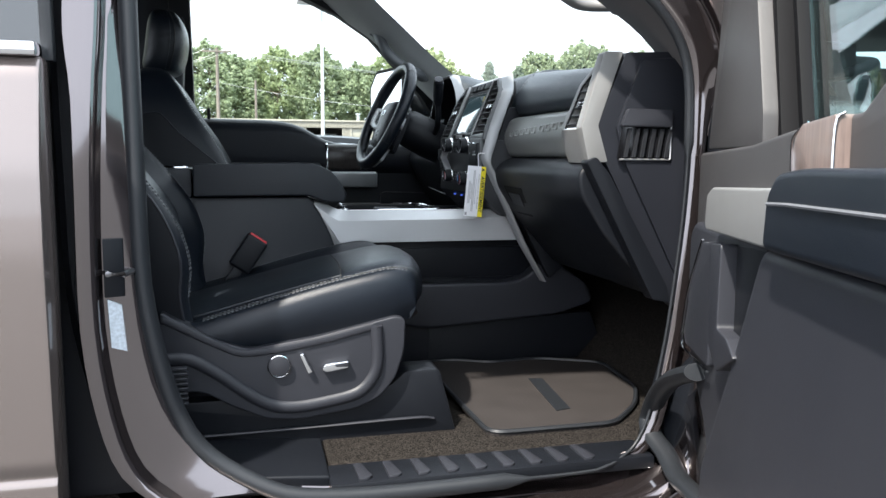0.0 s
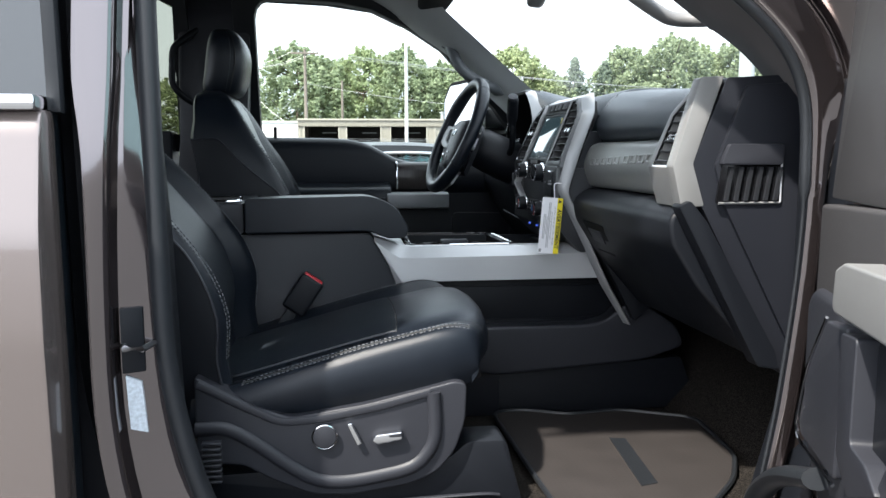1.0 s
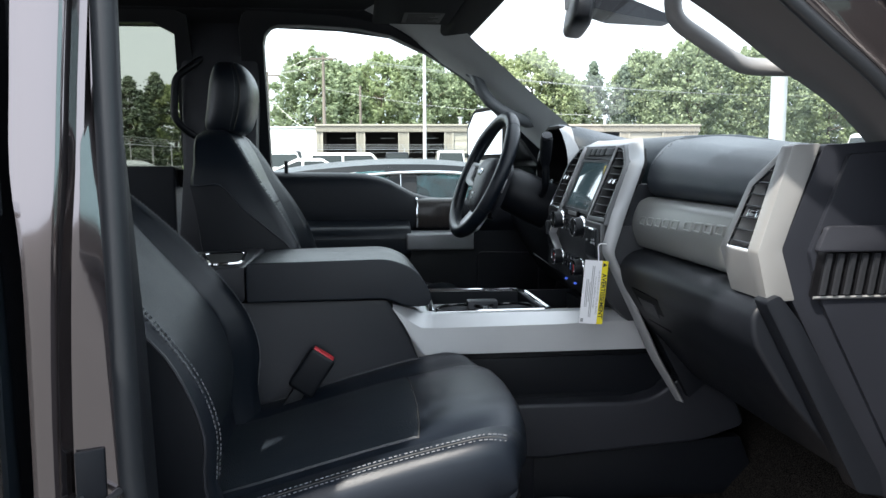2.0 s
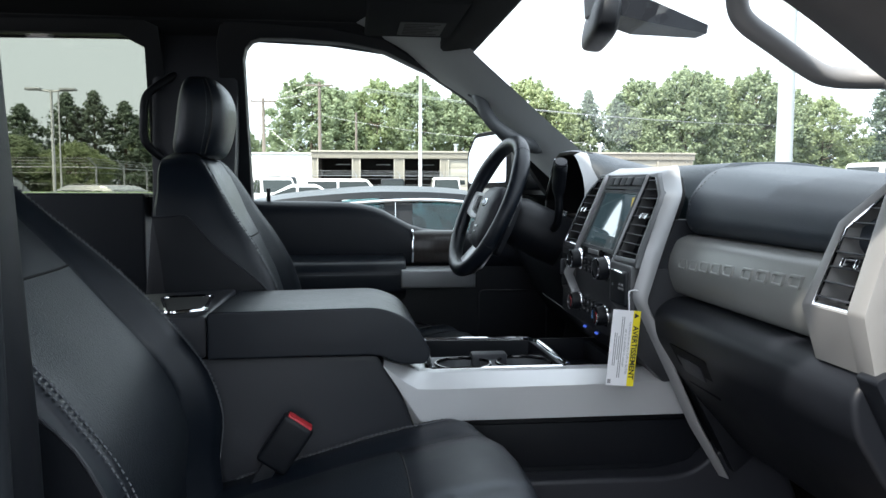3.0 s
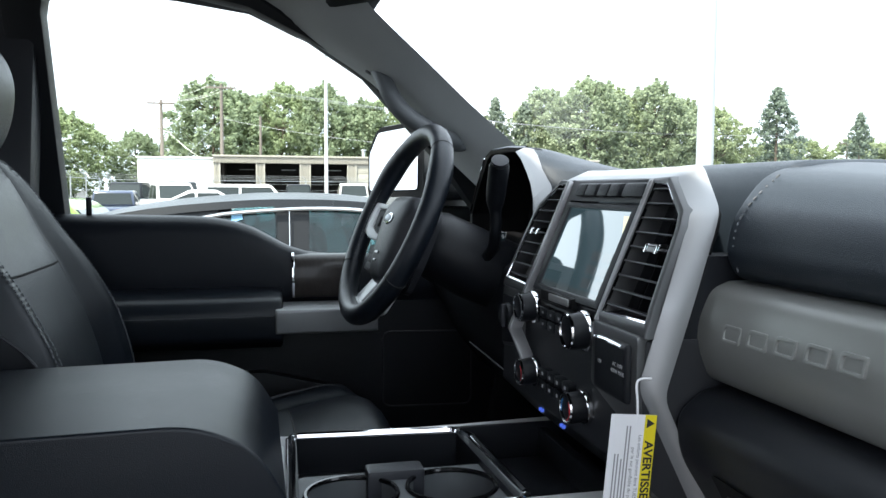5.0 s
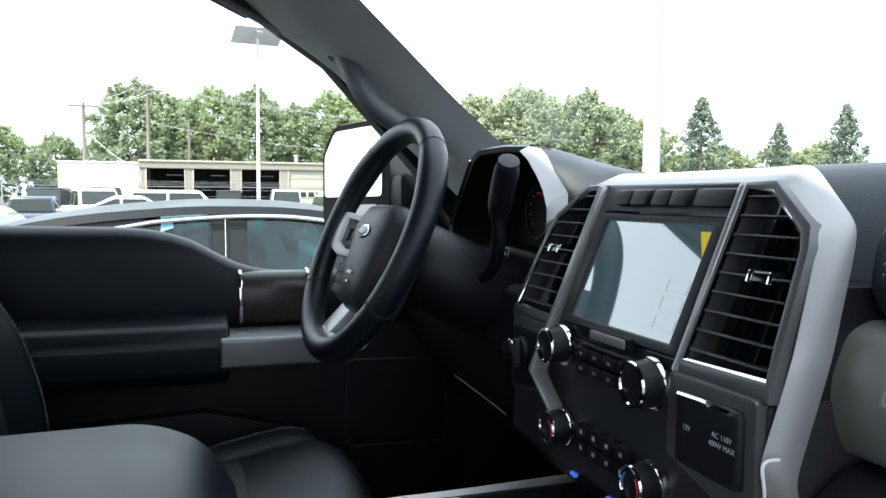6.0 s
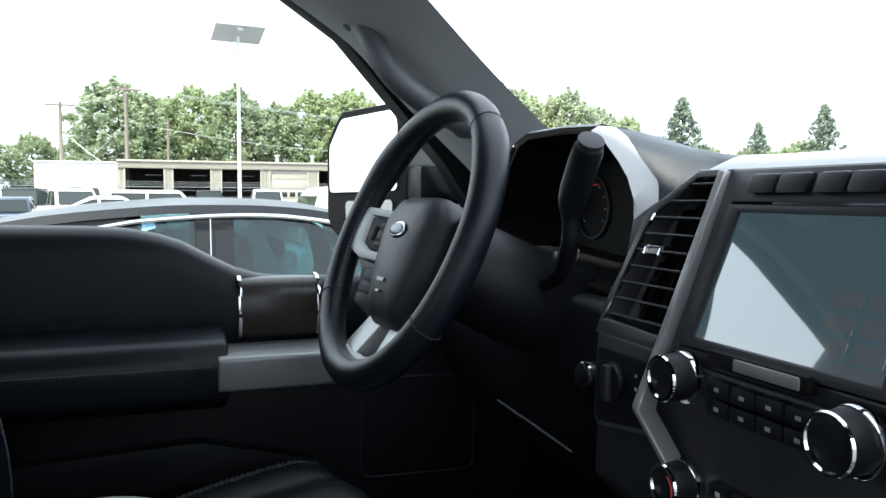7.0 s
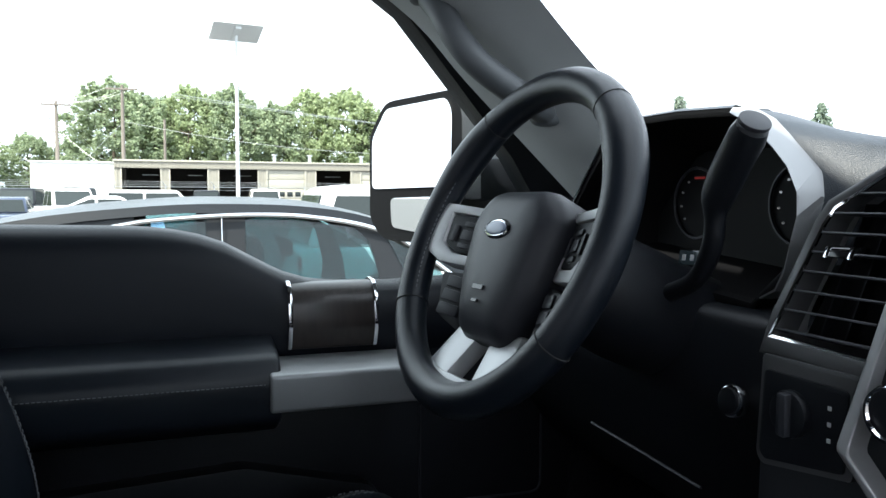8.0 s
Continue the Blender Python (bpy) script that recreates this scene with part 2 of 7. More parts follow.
def spline(pts, n=6, closed=False):
    """Points on a smooth curve through pts."""
    P = [Vector(p) for p in pts]
    k = len(P)
    out = []
    for i in range(k if closed else k - 1):
        p0 = P[i - 1] if (i or closed) else P[0] * 2 - P[1]
        p1, p2 = P[i], P[(i + 1) % k]
        p3 = P[(i + 2) % k] if (closed or i + 2 < k) else P[-1] * 2 - P[-2]
        for q in range(n):
            t = q / n
            out.append(0.5 * (2 * p1 + (p2 - p0) * t + (2 * p0 - 5 * p1 + 4 * p2 - p3) * t * t + (3 * p1 - p0 - 3 * p2 + p3) * t ** 3))
    if not closed:
        out.append(P[-1])
    return out


def tube(path, r, n=8, closed=False, bm=None, up=(0, 0, 1), flat=1.0):
    """A round or flattened bar along a path. r: one radius, or one for each point; flat: its height by its width."""
    path = [Vector(p) for p in path]
    k = len(path)
    rings = []
    side = None
    for i, p in enumerate(path):
        a = path[i - 1] if (i or closed) else p
        c = path[(i + 1) % k] if (closed or i + 1 < k) else p
        d = (c - a).normalized()
        if side is None:
            side = d.cross(Vector(up))
            if side.length < 1e-3:
                side = d.cross(Vector((1, 0, 0)))
        side = (side - d * side.dot(d)).normalized()
        v = side.cross(d)
        rr = r[i] if isinstance(r, (list, tuple)) else r
        rings.append([p + side * (rr * math.cos(2 * math.pi * q / n)) + v * (rr * flat * math.sin(2 * math.pi * q / n)) for q in range(n)])
    if closed:
        rings.append(rings[0])
        b = loft(rings, cap=False)
        bmesh.ops.remove_doubles(b, verts=b.verts[:], dist=1e-6)
        return join(bm, b)
    return loft(rings, bm=bm)


def disc(c, axis, r, depth, n=32, bev=0.0, bm=None, r2=None):
    """A round plug at c, its depth along the axis vector."""
    b = bmesh.new()
    bmesh.ops.create_cone(b, cap_ends=True, segments=n, radius1=r, radius2=r if r2 is None else r2, depth=depth)
    if bev:
        e = [e for e in b.edges if abs(e.verts[0].co.z - e.verts[1].co.z) < 1e-6]
        bmesh.ops.bevel(b, geom=e, offset=bev, segments=2, profile=0.6, affect="EDGES", clamp_overlap=True)
    q = Vector(axis).to_track_quat("Z", "Y").to_matrix().to_4x4()
    moved(b, Matrix.Translation(c) @ q)
    return join(bm, b)


def blob(c, size, p=2.6, nu=20, nv=12, bm=None, m=None):
    """A padded block: a rounded box with full sides."""
    def s(v, e):
        return math.copysign(abs(v) ** (2 / e), v)
    rings = []
    for j in range(1, nv):
        a = -math.pi / 2 + math.pi * j / nv
        rings.append([Vector((size[0] / 2 * s(math.cos(a), p) * s(math.cos(2 * math.pi * i / nu), p),
                              size[1] / 2 * s(math.cos(a), p) * s(math.sin(2 * math.pi * i / nu), p),
                              size[2] / 2 * s(math.sin(a), p))) for i in range(nu)])
    b = loft(rings)
    moved(b, Matrix.Translation(c) @ (m or Matrix.Identity(4)))
    return join(bm, b)


def stitches(path, parent, spread=0.0, step=0.0075, r=0.0009):
    """A row of short stitches along a path, as one part."""
    pts = [Vector(p) for p in path]
    bm = bmesh.new()
    left = 0.0
    for a, c in zip(pts, pts[1:]):
        d = (c - a)
        L = d.length
        if L < 1e-6:
            continue
        d.normalize()
        s = left
        while s < L:
            p = a + d * s
            tube([p, p + d * min(step * 0.62, max(L - s, 0.002))], r, 4, bm=bm)
            s += step
        left = s - L
    return part("stitching", bm, THREAD, parent, "pale grey stitching")


YC = 2.11       # the cab's middle
GROUND = 0.12


def ring_plate(outer, inner, axis, d0, d1, bev=0.0, bm=None):
    """A frame: a plate with an opening. outer and inner have as many points."""
    b = bmesh.new()
    o0, i0, i1, o1 = ([b.verts.new(lift(p, axis, d)) for p in q] for q, d in ((outer, d0), (inner, d0), (inner, d1), (outer, d1)))
    n = len(outer)
    for a, c in ((o0, i0), (i0, i1), (i1, o1), (o1, o0)):
        for k in range(n):
            b.faces.new((a[k], a[(k + 1) % n], c[(k + 1) % n], c[k]))
    if bev:
        e = [e for e in b.edges if all(v in o0 for v in e.verts) or all(v in i0 for v in e.verts)]
        bmesh.ops.bevel(b, geom=e, offset=bev, segments=2, profile=0.6, affect="EDGES", clamp_overlap=True)
    return join(bm, b)


def raked(bm):
    """Leans a dash face: back above its knee, forward below it."""
    for v in bm.verts:
        v.co.x += KS * (v.co.z - Z0) if v.co.z > Z0 else 0.30 * (Z0 - v.co.z)
    return bm


def lettering(text, size, m, mat, parent, align="CENTER", name="lettering", bold=0.0):
    """Words in the built-in font, laid in the plane of m; bold widens the strokes."""
    c = bpy.data.curves.new(name, "FONT")
    c.body, c.size, c.align_x, c.align_y, c.extrude = text, size, align, "CENTER", 0.00012
    c.offset = bold
    o = bpy.data.objects.new(name, c)
    scene.collection.objects.link(o)
    me = bpy.data.meshes.new_from_object(o)
    bpy.data.objects.remove(o)
    bpy.data.curves.remove(c)
    me.transform(m)
    me.materials.append(mat)
    ob = new(name, me)
    ob.parent = parent
    if parent.type == "EMPTY":
        ob.matrix_parent_inverse = Matrix.Translation(-parent.location)
    return ob


def sheared(bm, k, z0):
    for v in bm.verts:
        v.co.x += k * (v.co.z - z0)
    return bm


def flip(bm):
    """The mirror image on the cab's other side."""
    for v in bm.verts:
        v.co.y = 2 * YC - v.co.y
    return bm


def sweep(path, section, inward, upper=None):
    """Sweeps a section (offset away from the opening's middle, y) along a path in the x-z plane; it turns into the upper one with height."""
    rings = []
    P = [Vector((p[0], 0, p[1])) for p in path]
    mid = Vector((inward[0], 0, inward[1]))
    for i, p in enumerate(P):
        d = (P[min(i + 1, len(P) - 1)] - P[max(i - 1, 0)]).normalized()
        nrm = Vector((d.z, 0, -d.x))
        if nrm.dot(p - mid) < 0:
            nrm = -nrm
        k = max(0.0, min(1.0, (p.z - 1.42) / 0.18)) if upper else 0.0
        cut = [(o + (o2 - o) * k, y + (y2 - y) * k) for (o, y), (o2, y2) in zip(section, upper or section)]
        rings.append([Vector((p.x + nrm.x * o, y, p.z + nrm.z * o)) for o, y in cut])
    return loft(rings, cap=False, closed=False)


# ---- ground ----
bm = bmesh.new()
bmesh.ops.create_grid(bm, x_segments=24, y_segments=24, size=900)
moved(bm, Matrix.Translation((0, 0, GROUND)))
solo("ground", bm, ASPHALT, "grey worn asphalt of a car lot", "ground", kind="structure")

# ---- the cab ----
cab = thing("truck_cab", (0.2, YC, GROUND + 0.4), "brown metallic crew-cab pickup with its front passenger door open", "truck")
part("floor_pan", box(-1.5, 1.25, 1.30, 2.98, 0.86, 0.892, 0), CARPET, cab, "black carpeted cab floor")
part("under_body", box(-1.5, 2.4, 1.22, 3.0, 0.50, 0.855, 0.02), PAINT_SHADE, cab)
part("bulkhead", box(1.10, 1.16, 1.20, 3.02, 0.62, 1.60, 0.01), CARPET, cab)
part("back_wall", box(-1.56, -1.50, 1.20, 3.02, 0.62, 1.62, 0.01), HEADLINER, cab)

OPENING = spline([(p[0], 0, p[1]) for p in [(-0.162, 1.95), (-0.158, 1.80), (-0.159, 1.65), (-0.157, 1.414), (-0.148, 1.198), (-0.094, 1.003), (0.005, 0.926),
           (0.15, 0.898), (0.42, 0.898), (0.62, 0.905), (0.69, 0.945), (0.723, 1.08), (0.742, 1.22), (0.755, 1.36), (0.758, 1.487), (0.748, 1.598), (0.703, 1.676), (0.605, 1.757), (0.49, 1.845), (0.36, 1.925), (0.20, 1.972), (0.0, 1.985), (-0.135, 1.985)]], 5)
OP2 = [(p.x, p.z) for p in OPENING]
MID = (0.28, 1.40)
JAMB = [(0.006, 1.235), (0.012, 1.229), (0.026, 1.228), (0.034, 1.238), (0.040, 1.256), (0.047, 1.250), (0.051, 1.212), (0.055, 1.180), (0.062, 1.160), (0.072, 1.150), (0.084, 1.148), (0.094, 1.154), (0.101, 1.172), (0.104, 1.235)]
# black sheet that gives the door gap its shade by colour
part("gap_shade", sweep(OP2[:34], [(0.103, 1.215), (0.105, 1.30), (0.165, 1.30)], MID), PLASTIC, cab, "black sheet for the shade in the gap between the doors", 30)
k_hi = max(k for k, p in enumerate(OP2) if p[0] > 0.52)
JAMB_TOP = [(0.006, 1.235), (0.012, 1.229), (0.026, 1.228), (0.034, 1.238), (0.060, 1.252)]
JAMB_UP = [(0.006, 1.235), (0.012, 1.229), (0.020, 1.226), (0.030, 1.222), (0.042, 1.216), (0.050, 1.214), (0.056, 1.222), (0.064, 1.226), (0.072, 1.214), (0.082, 1.196), (0.095, 1.182), (0.108, 1.172), (0.120, 1.168), (0.124, 1.20)]
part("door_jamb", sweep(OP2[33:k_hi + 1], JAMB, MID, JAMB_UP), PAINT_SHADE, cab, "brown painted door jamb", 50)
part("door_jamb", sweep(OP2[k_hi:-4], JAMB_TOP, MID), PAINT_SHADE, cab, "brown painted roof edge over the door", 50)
# the centre pillar's jamb: a flat by the seal, then an upright rounded ridge
post = []
for z, o, r, e in ((1.99, -0.160, -0.170, 0.056), (1.80, -0.158, -0.180, 0.054), (1.69, -0.159, -0.187, 0.052), (1.60, -0.159, -0.192, 0.050), (1.51, -0.158, -0.199, 0.036), (1.35, -0.155, -0.207, 0.0295), (1.18, -0.146, -0.207, 0.0295), (1.05, -0.117, -0.190, 0.0295), (0.96, -0.055, -0.160, 0.0295), (0.90, 0.06, -0.100, 0.0295)):
    g = 0.06 * max(0.0, z - 1.52)
    post.append([Vector((x, y + g, z)) for x, y in ((o - 0.004, 1.236), (o - 0.010, 1.2285), (o - 0.016, 1.2270), (r + 0.010, 1.2160), (r + 0.003, 1.2150), (r, 1.203), (r - 0.0005, 1.191), (r - 0.0025, 1.1860), (r - 0.008, 1.1842), (r - 0.018, 1.1820), (r + 0.004 - e, 1.1820),
                 (r + 0.002 - e, 1.187), (r + 0.001 - e, 1.200), (r + 0.0005 - e, 1.212), (r + 0.0003 - e, 1.23), (r - e, 1.26))])
post = [list(row) for row in zip(*[spline(line, 3) for line in zip(*post)])]
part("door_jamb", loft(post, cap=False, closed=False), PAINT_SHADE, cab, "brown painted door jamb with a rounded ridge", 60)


def low_run(p):
    """How far the seal has dropped below the sill plate: 0 on the posts, 1 along the sill."""
    if p.z > 1.1:
        return 0.0
    a, b = max(0.0, min(1.0, (p.x + 0.09) / 0.17)), max(0.0, min(1.0, (0.705 - p.x) / 0.12))
    return a * a * (3 - 2 * a) * b * b * (3 - 2 * b)


seal_r = [0.0138 if p.x < 0.45 and p.z < 1.9 else 0.003 if p.z < 1.45 else 0.0085 for p in OPENING]
strip = tube([Vector((p.x, 1.236 - 0.028 * low_run(p), p.z - 0.012 * low_run(p))) for p in OPENING], seal_r, 12, up=(0, 1, 0))
part("weatherstrip", strip, RUBBER, cab, "black rubber door seal")
STICKER = material("printed_paper_sticker", (0.50, 0.55, 0.60), 0.6, vary=0.5, scale=220)
# B-pillar trim inside the passenger side
part("pillar_trim", prism(round_poly([(-0.40, 0.90), (-0.14, 0.90), (-0.155, 1.40), (-0.19, 2.0), (-0.40, 2.0)], 0.02), "y", 1.26, 1.33, 0.01), PLASTIC, cab)
part("rocker_panel", prism([(1.085, 0.50), (1.085, 0.78), (1.10, 0.815), (1.30, 0.84), (1.30, 0.50)], "x", -1.5, 1.0, 0.008), PAINT, cab)
sill = part("sill_plate", box(0.125, 0.705, 1.214, 1.300, 0.880, 0.904, 0.005), PLASTIC, cab, "ribbed black plastic sill plate")
for k in range(9):
    x = 0.176 + k * 0.050
    rib = prism(round_poly([(x - 0.004, 1.222), (x + 0.012, 1.222), (x + 0.020, 1.230), (x + 0.008, 1.288), (x - 0.006, 1.288)], 0.003, 2), "z", 0.902, 0.9085, 0.0025)
    part("rib", rib, PLASTIC_GREY, sill)
part("toe_board", prism([(0.86, 0.89), (1.10, 1.15), (1.10, 0.89)], "y", 1.33, 2.95), CARPET, cab)
for k in range(8):
    part("louvre", box(-0.128, -0.100, 1.322, 1.336, 1.020 + k * 0.0085, 1.024 + k * 0.0085, 0.001, 1), PLASTIC_GREY, cab)
part("carpet_strip", box(0.13, 0.90, 1.297, 1.49, 0.888, 0.9035, 0.006), CARPET, cab, "speckled loop carpet along the sill")
part("sill_trim", prism(round_poly([(-0.16, 0.885), (-0.16, 0.925), (0.06, 0.912), (0.128, 0.9065), (0.128, 0.885)], 0.006), "y", 1.246, 1.47, 0.006, 3), PLASTIC, cab, "smooth black sill trim")
part("kick_panel", prism(round_poly([(0.72, 0.88), (0.80, 1.18), (0.80, 1.62), (1.12, 1.62), (1.12, 0.88)], 0.02), "y", 1.20, 1.325, 0.01), PLASTIC, cab)
part("kick_panel", prism(round_poly([(0.70, 0.88), (0.76, 1.18), (0.80, 1.62), (1.12, 1.62), (1.12, 0.88)], 0.02), "y", 2.955, 3.06, 0.01), PLASTIC, cab)


def slanted(bm):
    """Follows the slope of the centre pillar's jamb."""
    for v in bm.verts:
        v.co.y += (v.co.x + 0.172) * 0.40
    return bm


part("striker", tube([(-0.205, 1.225, 1.262), (-0.195, 1.196, 1.262), (-0.172, 1.19, 1.262), (-0.165, 1.225, 1.262)], 0.0045, 8), STEEL, cab, "steel door striker")
part("striker_plate", slanted(box(-0.203, -0.176, 1.2205, 1.2265, 1.225, 1.312, 0.002)), PLASTIC, cab)
part("sticker", slanted(prism([(-0.196, 1.150), (-0.176, 1.142), (-0.181, 1.212), (-0.199, 1.222)], "y", 1.2195, 1.2250)), STICKER, cab, "white paper tyre sticker")

part("bonnet", loft([[Vector((x, y, z - 0.10 * abs((y - YC) / 0.9) ** 3)) for y in np.linspace(1.17, 3.05, 13)] for x, z in ((1.10, 1.42), (1.5, 1.41), (2.0, 1.37), (2.35, 1.28), (2.42, 1.10), (2.43, 0.60))], cap=False, closed=False), PAINT, cab, "brown metallic bonnet")
for wx in (1.75, -1.15):
    for wy in (1.24, 2.98):
        tyre_ = part("wheel", disc((wx, wy, GROUND + 0.40), (0, 1, 0), 0.40, 0.26, 36, 0.04), RUBBER, cab)
        part("rim", disc((wx, wy + (0.125 if wy > YC else -0.125), GROUND + 0.40), (0, 1, 0), 0.24, 0.03, 24, 0.01), STEEL, tyre_)

# headliner and roof
part("headliner", loft([[Vector((x, y, 2.045 + 0.03 * (1 - ((y - YC) / 0.8) ** 2) - 0.05 * max(0, (x - 0.1) / 0.3) ** 2)) for y in np.linspace(1.30, 2.92, 12)]
     for x in (-1.55, -1.0, -0.5, 0.0, 0.15, 0.25, 0.33, 0.40)], cap=False, closed=False), HEADLINER, cab, "dark grey cloth headliner")
part("roof_panel", loft([[Vector((x, y, 2.11 + 0.03 * (1 - ((y - YC) / 0.85) ** 2) - 0.06 * max(0, (x - 0.1) / 0.35) ** 2)) for y in np.linspace(1.26, 2.96, 12)]
     for x in (-1.6, -1.0, -0.3, 0.1, 0.25, 0.35, 0.43)], cap=False, closed=False), PAINT, cab)
part("header_trim", box(0.34, 0.44, 1.45, 2.77, 1.965, 2.06, 0.02, 3), HEADLINER, cab)


def side_pillars(mirror):
    f = flip if mirror else (lambda b: b)
    # roof rail above the doors
    rail = loft([[Vector((x, y, z + dz)) for y, z in ((2.80, 2.06), (2.80, 2.02), (2.845, 1.995), (2.90, 1.985), (2.97, 2.00), (2.97, 2.10), (2.90, 2.12))]
                 for x, dz in ((-1.55, 0.012), (-0.6, 0.025), (-0.17, 0.026), (0.05, 0.018), (0.20, -0.001), (0.30, -0.046))])
    part("roof_rail_trim", f(rail), HEADLINER, cab)
    # windscreen pillar
    W = [(0.25, 2.86, 1.975), (0.33, 2.865, 1.925), (0.45, 2.875, 1.850), (0.53, 2.885, 1.775), (0.64, 2.90, 1.68), (0.78, 2.92, 1.56)]
    if mirror:
        S_near = [(0.36, 2.64, 2.02), (0.48, 2.68, 1.93), (0.601, 2.735, 1.833), (0.705, 2.74, 1.752), (0.80, 2.742, 1.692), (0.905, 2.745, 1.583)]
        W = [(0.31, 2.855, 1.955), (0.42, 2.865, 1.88), (0.55, 2.875, 1.80), (0.64, 2.885, 1.74), (0.725, 2.895, 1.675), (0.81, 2.91, 1.58)]
    S = [(0.36, 2.64, 2.02), (0.42, 2.655, 1.957), (0.535, 2.70, 1.870), (0.64, 2.725, 1.785), (0.76, 2.74, 1.69), (0.90, 2.76, 1.57)]
    if mirror:
        S = S_near
    else:
        W, S = [(0.10, 2.85, 2.05)] + W, [(0.20, 2.62, 2.10)] + S
    rings = []
    for w, s in zip(W, S):
        w, s = Vector(w), Vector(s)
        out = Vector((0.045, 0.075, 0.02))
        m_ = (w + s) / 2 + Vector((-0.012, -0.012, -0.012))
        rings.append([w, w.lerp(m_, 0.6), m_, s.lerp(m_, 0.6), s, s + (out * 0.8 if mirror else Vector((-0.012, 0.06, -0.006))), w + out])
    rings = [list(row) for row in zip(*[spline(line, 4) for line in zip(*rings)])]
    part("pillar_trim", f(loft(rings)), PILLAR_SHADED if mirror else PILLAR_LIT, cab, "grey pillar trim by the windscreen, darkened for shade" if mirror else "grey pillar trim by the windscreen, lightened for daylight", 80)
    handle = spline([(0.455, 2.835, 1.880), (0.465, 2.805, 1.851), (0.476, 2.780, 1.815), (0.496, 2.765, 1.783), (0.528, 2.760, 1.758), (0.570, 2.770, 1.738), (0.626, 2.815, 1.725)], 5)
    if mirror:
        handle = spline([(0.535, 2.74, 1.885), (0.552, 2.70, 1.862), (0.557, 2.69, 1.830), (0.568, 2.69, 1.809), (0.600, 2.69, 1.788), (0.655, 2.69, 1.755), (0.680, 2.69, 1.7475), (0.71, 2.70, 1.745), (0.745, 2.73, 1.742)], 5)
    g = thing("grab_handle", (0.55, (2 * YC - 2.83) if mirror else 2.83, 1.79), "black moulded grab handle on the windscreen pillar", "handle", "pillar handles")
    part("grip", f(tube(handle, 0.0128 if mirror else 0.0185, 14, flat=1.2 if mirror else 1.0)), GRIP_LIT if mirror else GRIP_DARK, g)
    if not mirror:
        # flattened dark tube laid on the trim in place of a recess's shade
        part("recess_shade", tube(spline([(0.520, 2.800, 1.840), (0.535, 2.798, 1.820), (0.564, 2.800, 1.797), (0.611, 2.815, 1.773)], 5), [0.004] + [0.014] * 3 + [0.021] * 9 + [0.014] * 2 + [0.005], 12, flat=0.45), PLASTIC, g, "dark patch for the shade behind the handle")
    for p in (handle[0], handle[-1]):
        part("end_cap", f(blob(p, (0.05, 0.035, 0.04))), GRIP_LIT if mirror else GRIP_DARK, g)


side_pillars(False)
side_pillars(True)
PIL = [spline(q, 6) for q in zip(*([(0.36, 2.93, 2.05), (0.35, 2.985, 2.025), (0.39, 3.0, 2.02), (0.42, 2.93, 2.06)], [(0.54, 2.965, 1.95), (0.53, 3.01, 1.92), (0.58, 3.03, 1.91), (0.61, 2.95, 1.95)],
    [(0.71, 2.99, 1.82), (0.70, 3.035, 1.79), (0.75, 3.06, 1.78), (0.79, 2.97, 1.82)], [(0.84, 3.0, 1.69), (0.835, 3.055, 1.66), (0.885, 3.08, 1.65), (0.94, 2.98, 1.68)], [(0.92, 3.0, 1.58), (0.92, 3.06, 1.55), (0.97, 3.09, 1.54), (1.03, 2.99, 1.57)]))]
part("outer_pillar", flip(loft([list(r) for r in zip(*PIL)])), PAINT, cab, "brown painted windscreen pillar", 60)
part("fender", prism(round_poly([(1.14, 0.60), (1.12, 1.10), (1.15, 1.50), (1.25, 1.58), (1.34, 1.58), (1.34, 0.60)], 0.03), "x", 0.93, 2.3, 0.02, 3), PAINT, cab, "brown metallic front wing")
part("windshield", loft([[Vector((0.375 + 0.05 * math.cos((y - YC) * 1.6), y, 2.0)) for y in np.linspace(1.52, 2.70, 14)],
     [Vector((0.70 + 0.13 * math.cos((y - YC) * 1.75), y, 1.80)) for y in np.linspace(1.46, 2.76, 14)],
     [Vector((0.92 + 0.22 * math.cos((y - YC) * 1.9), y, 1.60)) for y in np.linspace(1.40, 2.82, 14)]], cap=False, closed=False), GLASS, cab, "clear windscreen")

# driver's centre pillar
PR = -0.425
part("pillar_trim", prism(round_poly([(-0.50, 0.90), (-0.22, 0.90), (-0.215, 1.57), (-0.19, 2.05), (PR, 2.05), (PR - 0.01, 1.57)], 0.02), "y", 2.86, 2.93, 0.012), PLASTIC_GREY, cab)
part("pillar_trim", prism(round_poly([(-1.50, 0.90), (-1.25, 0.90), (-1.25, 1.57), (-1.30, 2.05), (-1.50, 2.05)], 0.02), "y", 2.86, 2.93, 0.012), HEADLINER, cab)

# ---- driver's door ----
dd = thing("driver_door", (0.2, 3.0, 0.8), "closed driver door with black padded trim and dark wood insert", "door")
up = [(-0.30, 1.572), (-0.15, 1.5695), (0.05, 1.566), (0.09, 1.5645), (0.127, 1.561), (0.165, 1.553), (0.203, 1.540), (0.24, 1.519), (0.28, 1.4975), (0.32, 1.485), (0.365, 1.480), (0.45, 1.478), (0.60, 1.484), (0.80, 1.50)]
top_x = [p[0] for p in up]
top_z = [p[1] for p in up]
roll = []
